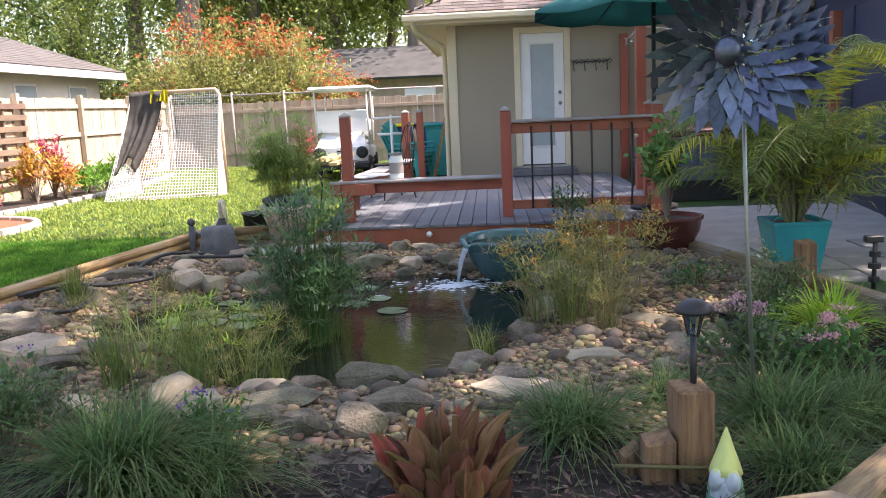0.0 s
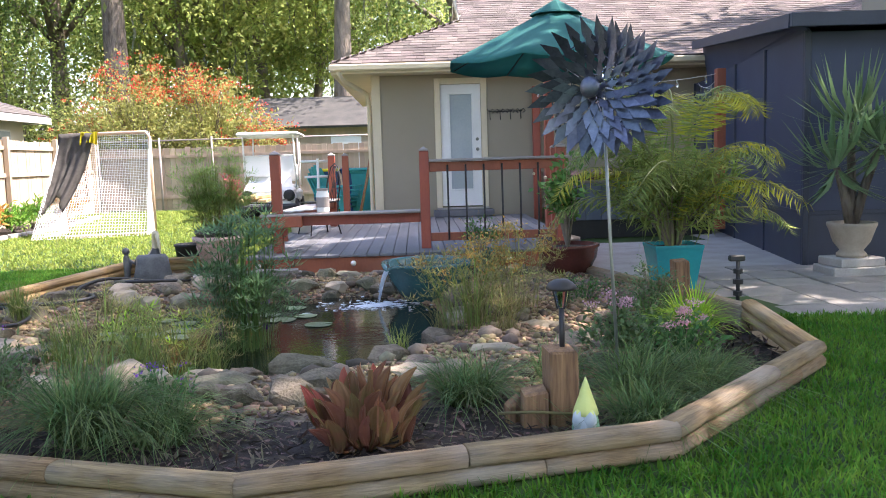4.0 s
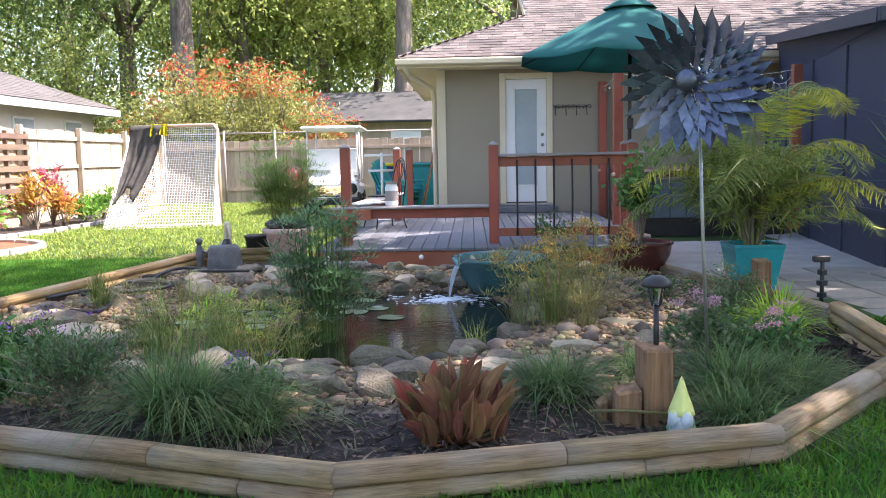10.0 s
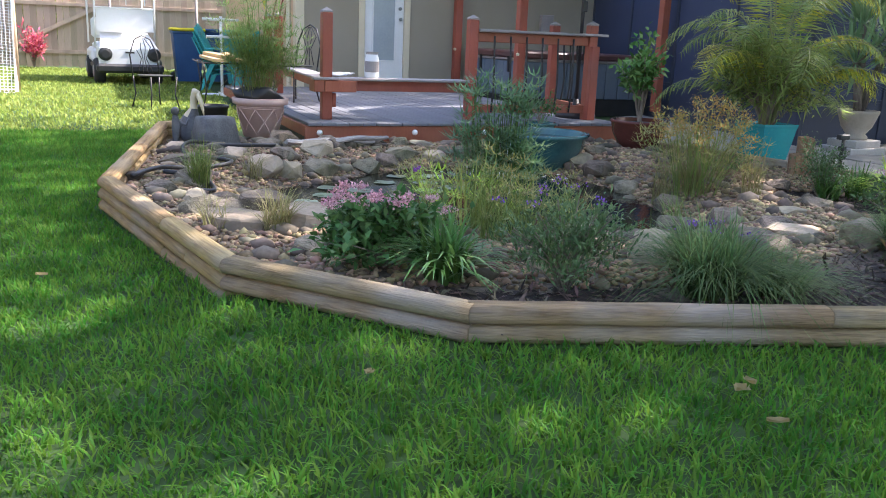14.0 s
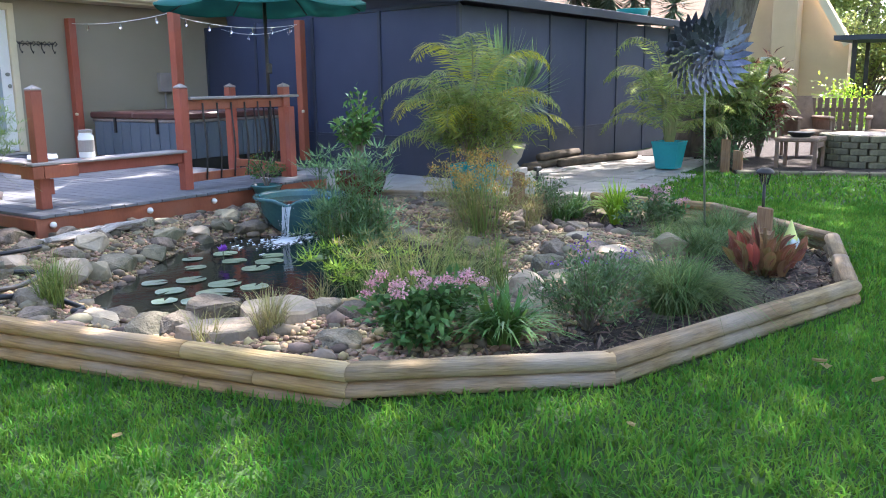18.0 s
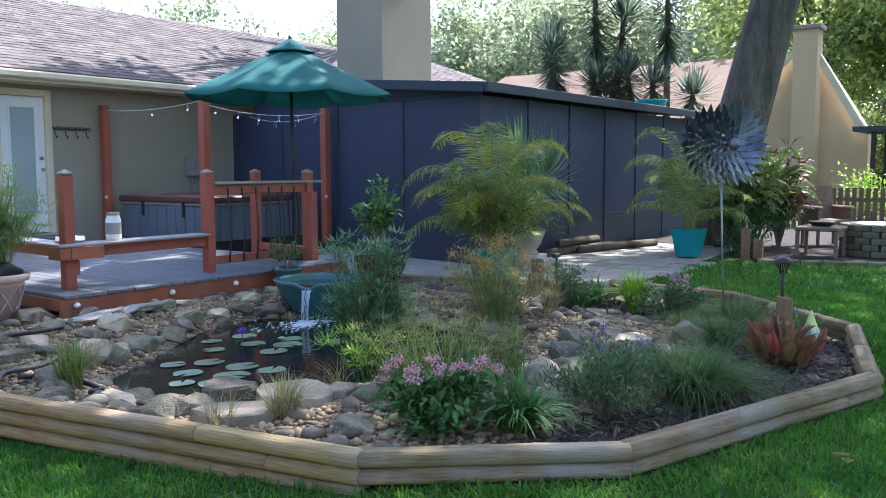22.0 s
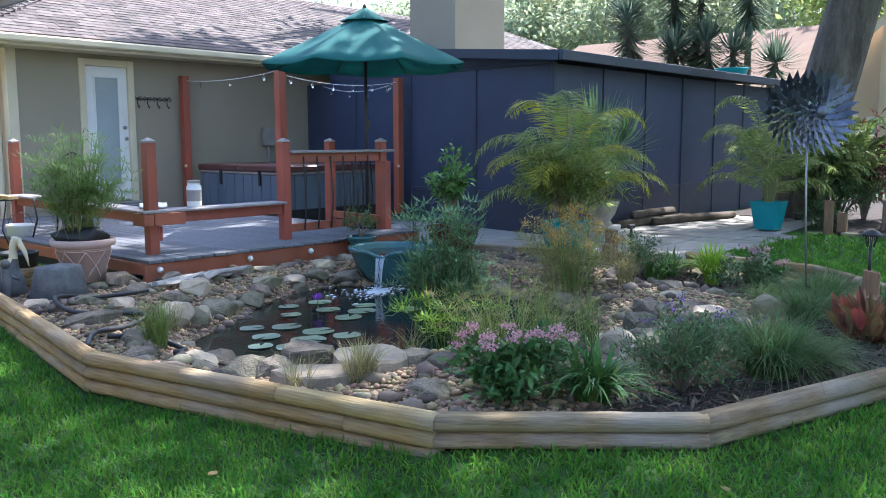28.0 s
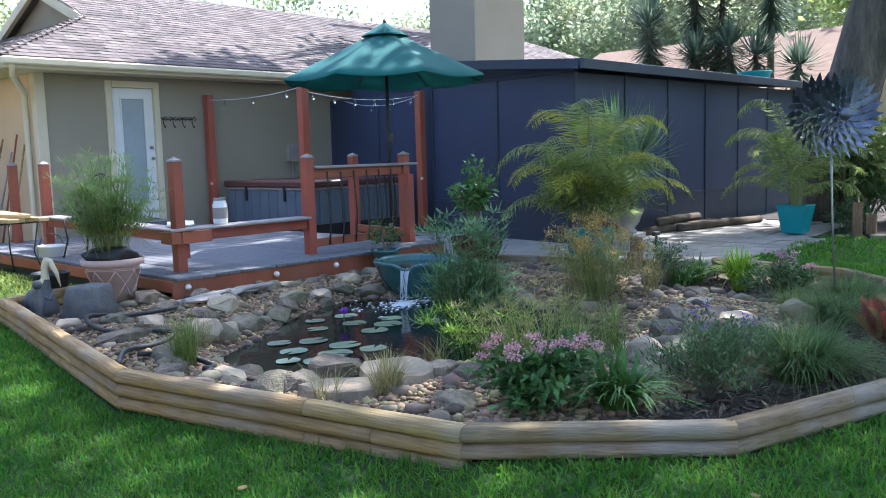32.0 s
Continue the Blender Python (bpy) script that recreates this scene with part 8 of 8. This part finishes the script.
wicker_chair(10.3, 4.95, -85)
wicker_chair(9.9, 6.1, -50)
stool = thing("wicker_stool", (7.95, 5.75, LAWN + 0.05), "square brown wicker side table", "table")
part("top", box(-0.3, -0.3, 0.38, 0.3, 0.3, 0.44, 0.015), M_wicker, stool)
for sx in (-0.26, 0.26):
    for sy in (-0.26, 0.26):
        part("leg", box(sx - 0.025, sy - 0.025, 0, sx + 0.025, sy + 0.025, 0.38, 0.005), M_wicker, stool)
part("apron", box(-0.27, -0.28, 0.30, 0.27, -0.26, 0.38), M_wicker, stool)
g3 = thing("timber_post_group", (7.2, 6.6, LAWN), "two cut timber posts at the bed edge", "posts")
stump(0, 0, -0.05, 0.15, 0.52, 20, g3)
stump(0.05, -0.17, -0.05, 0.15, 0.36, 10, g3)
pot("dish_planter", (7.95, 5.75, LAWN + 0.49), [(0, 0), (0.12, 0), (0.18, 0.05), (0.19, 0.07), (0.16, 0.07), (0, 0.04)], M_black, "shallow dark dish set on the side table", 0.05, 0.15)
M_fern = leaf("fern_leaf", (0.07, 0.14, 0.05), (0.12, 0.20, 0.07), 0.35)
palm("fern", (8.6, 7.15, 0.5), 34, 1.0, 0.95, "large hanging fern before the oak", leaflets=40, leaf_len=0.14, leaf_w=0.03, yellow=0.0, low=0.2)
palm("fern", (8.95, 6.75, 0.75), 30, 1.0, 0.85, "large hanging fern before the oak", leaflets=36, leaf_len=0.14, leaf_w=0.03, yellow=0.0, low=0.2)
shrub("fern_clump", (8.8, 6.95, LAWN), 0.7, 1.2, 2200, 0.16, 0.03, M_fern, "dark ferny foliage below the oak", stems=26)
shrub("croton_bush", (9.5, 6.75, LAWN), 0.42, 1.75, 600, 0.22, 0.06, leaf("dark_croton", (0.10, 0.035, 0.03), (0.14, 0.06, 0.04), 0.25), "dark maroon-leaved bush beside the oak", stems=22)
shrub("bromeliad", (7.9, 6.9, LAWN), 0.35, 0.4, 260, 0.25, 0.03, M_cypleaf, "low strappy green plants under the oak", stems=16)
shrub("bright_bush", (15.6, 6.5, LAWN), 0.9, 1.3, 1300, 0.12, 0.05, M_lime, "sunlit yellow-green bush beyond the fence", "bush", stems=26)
shrub("bright_bush", (15.8, 4.6, LAWN), 0.9, 1.2, 1300, 0.12, 0.05, M_hibi, "sunlit green bush beyond the fence", "bush", stems=26)
for x, y, r, h in ((25.5, 5.4, 2.0, 3.4), (27.5, 8.0, 2.2, 3.6), (27.0, 2.2, 2.4, 3.8), (25.0, -1.2, 2.4, 3.6), (33.0, 14.0, 2.6, 3.6), (31.0, 5.5, 2.8, 5.2), (31.5, 9.6, 2.8, 5.2), (30.5, 1.5, 2.8, 5.0)):
    shrub("hedge_bush", (x, y, 0), r, h, 5200, 0.20, 0.10, M_oaksunlit, "sunlit leafy hedge beyond the neighbour garden", "bush", stems=34, group="garden hedge")
# log colour darkened to hold the shade that the sun here doesn't leave
M_shadedlog = mat("shaded_old_log", (0.11, 0.085, 0.06), (0.055, 0.043, 0.032), 0.95, 6, 40, 0.7, bump_dist=0.02)
logp = thing("log_edging", (0, 0, 0), "old logs laid along the porch base, darkened for shade", "logs")
for a, b in (((5.6, 9.0, 0.165), (7.6, 8.85, 0.165)), ((6.4, 8.85, 0.16), (8.4, 8.45, 0.16)), ((6.0, 8.97, 0.28), (7.2, 8.93, 0.28))):
    part("log", tube([a, [(a[i] + b[i]) / 2 + 0.01 for i in range(3)], b], 0.06, 10), M_shadedlog, logp, smooth=True)


# ---- trees ----
rng = np.random.default_rng(77)


def tree(loc, height, trunk_r, crown, count, leaf_size, material, label, lean=(0, 0), bark=None, limbs=7, clumps=42, moss=0, shift=(0, 0)):
    """Tapered bent trunk, forking limbs and a crown of leaf sprays with gaps. crown: radius x, y, z and the height of its middle."""
    t = thing("tree", loc, label, "tree")
    rx, ry, rz, cz = crown
    lx, ly = lean
    bm = bmesh.new()
    top = Vector((lx, ly, cz + rz * 0.2))
    pts = [Vector((0, 0, -0.1)), Vector((lx * 0.05, ly * 0.05, height * 0.05)), Vector((lx * 0.32, ly * 0.32, cz * 0.35)), Vector((lx * 0.66, ly * 0.66, cz * 0.7)), top]
    tube(pts, [trunk_r * 1.35, trunk_r * 1.05, trunk_r * 0.92, trunk_r * 0.7, trunk_r * 0.3], 12, bm)
    trunk = part("trunk", bm, bark or M_bark, t, smooth=True)
    cents = []
    lb = bmesh.new()
    for k in range(limbs):
        a = 6.283 * k / limbs + rng.uniform(-0.3, 0.3)
        s = pts[3].lerp(top, rng.uniform(-0.4, 0.6))
        e = Vector((lx + shift[0] + rx * 0.8 * math.cos(a), ly + shift[1] + ry * 0.8 * math.sin(a), cz + rz * rng.uniform(-0.35, 0.6)))
        m = s.lerp(e, 0.5) + Vector((0, 0, rz * 0.18))
        tube([s, m, e], [trunk_r * 0.36, trunk_r * 0.22, trunk_r * 0.06], 7, lb)
        cents += [e, m]
    part("branchwork", lb, bark or M_bark, t, smooth=True)
    lx, ly = lx + shift[0], ly + shift[1]
    while len(cents) < clumps:
        v = Vector(rng.normal(0, 1, 3)).normalized() * rng.uniform(0.55, 1.0)
        cents.append(Vector((lx + v.x * rx, ly + v.y * ry, cz + v.z * rz)))
    C = np.array([c[:] for c in cents])
    pick = rng.integers(0, len(C), count)
    sig = np.array([rx, ry, rz]) * 0.125
    c = C[pick] + rng.normal(0, 1, (count, 3)) * sig
    d = unit(rng.normal(0, 1, (count, 3)) + np.array([0, 0, -0.25]))
    s = unit(np.cross(d, rng.normal(0, 0.7, (count, 3)) + np.array([0, 0, 1.0])))
    part("crown", quads_mesh("crown", c, d, s, leaf_size * rng.uniform(0.6, 1.3, count), leaf_size * 0.5 * rng.uniform(0.7, 1.2, count), material, 0.3), None, t)
    if moss:
        mi = rng.integers(0, len(C), moss)
        base = C[mi] + rng.normal(0, 0.5, (moss, 3))
        L = rng.uniform(0.5, 1.6, moss)
        p = base[:, None, :] + np.array([0, 0, -1.0]) * (L[:, None, None] * np.linspace(0, 1, 4)[None, :, None]) + np.concatenate([np.zeros((moss, 1, 3)), rng.normal(0, 0.05, (moss, 3, 3))], 1)
        part("hanging_moss", strips_mesh("hanging_moss", p, unit(rng.normal(0, 1, (moss, 3)) * np.array([1, 1, 0.01])), np.tile([[0.05, 0.10, 0.07, 0.01]], (moss, 1)), M_mossy), None, t, "grey hanging moss")
    return t


M_mossy = leaf("grey_moss", (0.20, 0.21, 0.15), (0.14, 0.15, 0.11), 0.3)
# the live oak that shades the bed
M_oakbark = mat("oak_bark", (0.17, 0.145, 0.12), (0.06, 0.05, 0.042), 0.95, 7, 30, 1.0, stretch=(1, 1, 0.25), bump_dist=0.09)
tree((9.45, 7.87, LAWN), 15, 0.43, (8.3, 7.6, 2.6, 10.2), 24000, 0.36, M_oakleaf, "large live oak with thick leaning grey trunk", lean=(0.7, -2.4), shift=(-2.6, -1.6), bark=M_oakbark, limbs=11, clumps=120)
for x, y, h, r, cw, ch, m, pale in ((-9.2, 30.0, 17, 0.42, 5.5, 4.5, M_oakleaf, 1), (-8.2, 36.0, 16, 0.28, 5.0, 4.5, M_oaksunlit, 0), (-2.0, 31.8, 17, 0.36, 5.2, 4.5, M_oakleaf, 0), (-5.3, 38.0, 15, 0.24, 5.0, 5.0, M_oaksunlit, 0), (-4.2, 40.0, 15, 0.24, 5.0, 5.0, M_oaksunlit, 0), (-3.0, 44.0, 16, 0.3, 6.0, 5.0, M_oaksunlit, 0), (-13.5, 36.0, 16, 0.4, 6.0, 5.0, M_oakleaf, 0), (-19.0, 33.0, 15, 0.4, 6.5, 5.5, M_oakleaf, 0), (-26.0, 27.0, 14, 0.4, 6.5, 5.5, M_hazeleaf, 0), (3.0, 37.0, 16, 0.4, 6.0, 5.0, M_oakleaf, 0), (-11.0, 46.0, 17, 0.4, 7.0, 6.0, M_oaksunlit, 0), (-20.0, 44.0, 17, 0.4, 7.0, 6.0, M_oakleaf, 0), (1.0, 50.0, 17, 0.4, 8.0, 6.0, M_hazeleaf, 0)):
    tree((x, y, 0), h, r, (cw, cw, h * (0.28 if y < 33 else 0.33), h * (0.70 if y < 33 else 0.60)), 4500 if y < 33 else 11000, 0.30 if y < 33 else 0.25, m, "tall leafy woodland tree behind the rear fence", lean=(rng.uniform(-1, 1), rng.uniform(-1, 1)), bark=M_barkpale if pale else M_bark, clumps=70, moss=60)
# the palest of these crowns carry the haze in their leaf colour
for x, y, h, cw, m in ((40, 30, 13, 6.5, M_hazeleaf), (48, 22, 15, 7, M_hazeleaf), (34, 38, 10, 6.5, M_hazeleaf), (52, 34, 15, 8, M_hazeleaf), (26, 44, 11, 7, M_hazeleaf), (36, 12, 14, 5.5, M_oaksunlit), (33, 3, 13, 5.5, M_oaksunlit), (42, 4, 16, 7, M_oakleaf), (30, -5, 12, 6, M_oakleaf), (38, -12, 12, 7, M_oakleaf), (55, 12, 17, 8, M_hazeleaf), (20, 50, 11, 8, M_hazeleaf), (44, 44, 13, 9, M_hazeleaf)):
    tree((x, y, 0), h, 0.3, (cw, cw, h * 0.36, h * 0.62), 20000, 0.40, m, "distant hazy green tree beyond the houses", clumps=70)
for x, y, h, cw, m in ((-30, 52, 15, 9, M_hazeleaf), (-16, 56, 16, 9, M_oaksunlit), (-4, 58, 16, 9, M_hazeleaf), (-9, 41, 12, 5.5, M_oaksunlit), (8, 58, 16, 9, M_oaksunlit), (-24, 38, 14, 7, M_oakleaf)):
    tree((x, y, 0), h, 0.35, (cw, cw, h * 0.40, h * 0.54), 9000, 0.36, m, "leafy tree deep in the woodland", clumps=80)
for x, y, h, cw in ((-22, 8, 13, 6), (-24, -4, 14, 7), (-12, -14, 13, 7), (4, -16, 13, 7), (18, -14, 13, 7), (-28, 16, 13, 6)):
    tree((x, y, 0), h, 0.35, (cw, cw, h * 0.34, h * 0.62), 2200, 0.7, M_oakleaf, "tree at the edge of the yard", clumps=40)
# unseen oak, added for the roof blotch; crown shifted to shade the deck too
tree((13.4, 18.8, 0), 14, 0.3, (2.6, 2.5, 1.4, 10.6), 1900, 0.42, M_oakleaf, "unseen tall oak added to shade the deck and roof", lean=(-0.6, -0.6), shift=(-3.4, -5.3), clumps=44)
# undergrowth behind the fences
for x, y, r, h in ((-13.0, 30.5, 2.8, 6.0), (-16.8, 29.5, 3.0, 6.4), (-11.0, 32.0, 2.4, 4.2), (-7.0, 33.0, 2.0, 3.0), (-18.5, 30.0, 2.6, 4.4), (2.5, 33.5, 2.2, 3.4), (-1.0, 36.0, 2.2, 3.0), (-4.5, 35.0, 2.0, 2.6)):
    shrub("understory_bush", (x, y, 0), r, h, 6500, 0.18, 0.10, M_oaksunlit, "dense green understory bush behind the fence", "bush", stems=30, group="understory bushes")
M_bottle = leaf("bottlebrush_leaf", (0.27, 0.30, 0.09), (0.38, 0.37, 0.13), 0.5)
M_redfl = leaf("bottlebrush_flower", (0.62, 0.07, 0.04), (0.60, 0.13, 0.06), 0.25)
for x, y, r, h, c in ((-7.7, 26.6, 2.0, 4.4, 11000), (-5.6, 27.0, 1.8, 4.2, 9500), (-9.4, 27.2, 1.5, 3.1, 5000), (-4.1, 26.9, 1.2, 2.9, 3500)):
    shrub("bottlebrush", (x, y, 0), r, h, c, 0.15, 0.05, M_bottle, "tall bottlebrush shrub with red flower spikes", "bush", flowers=M_redfl, fcount=200, fsize=0.045, fcluster=8, stems=54, group="bottlebrush shrubs")
# tall yuccas and cabbage palms behind the porch
M_darkyucca = leaf("dark_yucca_leaf", (0.10, 0.145, 0.10), (0.15, 0.20, 0.14), 0.35)
def shaggy_trunk(name, loc, heads, label, leaf_len):
    """Bare leaning stems, each clad down its upper part with stiff leaves that end in a spiky rosette."""
    t = thing(name, loc, label, "palm" if name == "palm_tree" else "plant", "tall spiky plants behind the porch")
    for x, y, z, clad in heads:
        root = Vector((x * 0.25, y * 0.25, -0.1))
        tip = Vector((x, y, z))
        stem = part("trunk", tube([root, root.lerp(tip, 0.5) + Vector((0.05 * x, 0.05 * y, 0)), tip], [0.13, 0.10, 0.07], 8), M_barkpale, t, smooth=True)
        n = 150 + int(150 * clad)
        rank = np.concatenate([np.zeros(100), rng.uniform(0, 1, n - 100)])
        a = rng.uniform(0, 6.28, n)
        e = np.where(rank == 0, rng.uniform(-0.25, 1.4, n), 0.25 - 1.0 * rank ** 0.7 + rng.normal(0, 0.22, n))
        d = np.stack([np.cos(a) * np.cos(e), np.sin(a) * np.cos(e), np.sin(e)], 1)
        c = np.array([[x, y, z]]) - np.array([[0.2 * x, 0.2 * y, 1.0]]) * (rank * clad)[:, None]
        part("leaf_crown", quads_mesh("leaf_crown", c, d, np.stack([-np.sin(a), np.cos(a), a * 0], 1), leaf_len * 1.35 * rng.uniform(0.75, 1.1, n), np.full(n, 0.07), M_darkyucca, 0.12), None, stem, "stiff dark spiky leaves")
    return t


shaggy_trunk("yucca", (15.6, 13.9, 0), [(-0.5, 0.3, 4.5, 1.2), (0.3, -0.6, 3.7, 0.6), (0.3, 0.8, 5.0, 1.5)], "tall branching yucca behind the porch roof", 0.62)
shaggy_trunk("palm_tree", (17.0, 13.6, 0), [(0.0, 0.3, 6.6, 2.8), (0.4, -0.4, 5.6, 2.2)], "tall shaggy spiky-leaved tree behind the porch", 0.75)
shaggy_trunk("palm_tree", (17.6, 11.9, 0), [(0.0, 0.1, 6.2, 1.6)], "tall shaggy spiky-leaved tree behind the porch", 0.75)
shaggy_trunk("yucca", (16.2, 11.6, 0), [(0.0, 0.2, 3.6, 0.3), (0.5, -0.7, 3.3, 0.2), (0.2, 1.0, 3.9, 0.5)], "tall branching yucca behind the porch roof", 0.62)
tank = thing("teal_tub", (11.6, 9.9, 2.56), "teal plastic tub standing on the porch roof", "tub")
part("tub_body", lathe([(0, 0), (0.26, 0), (0.31, 0.2), (0.33, 0.21), (0.33, 0.23), (0.29, 0.23), (0.25, 0.04), (0, 0.03)], 20), M_tealplastic, tank, smooth=True)
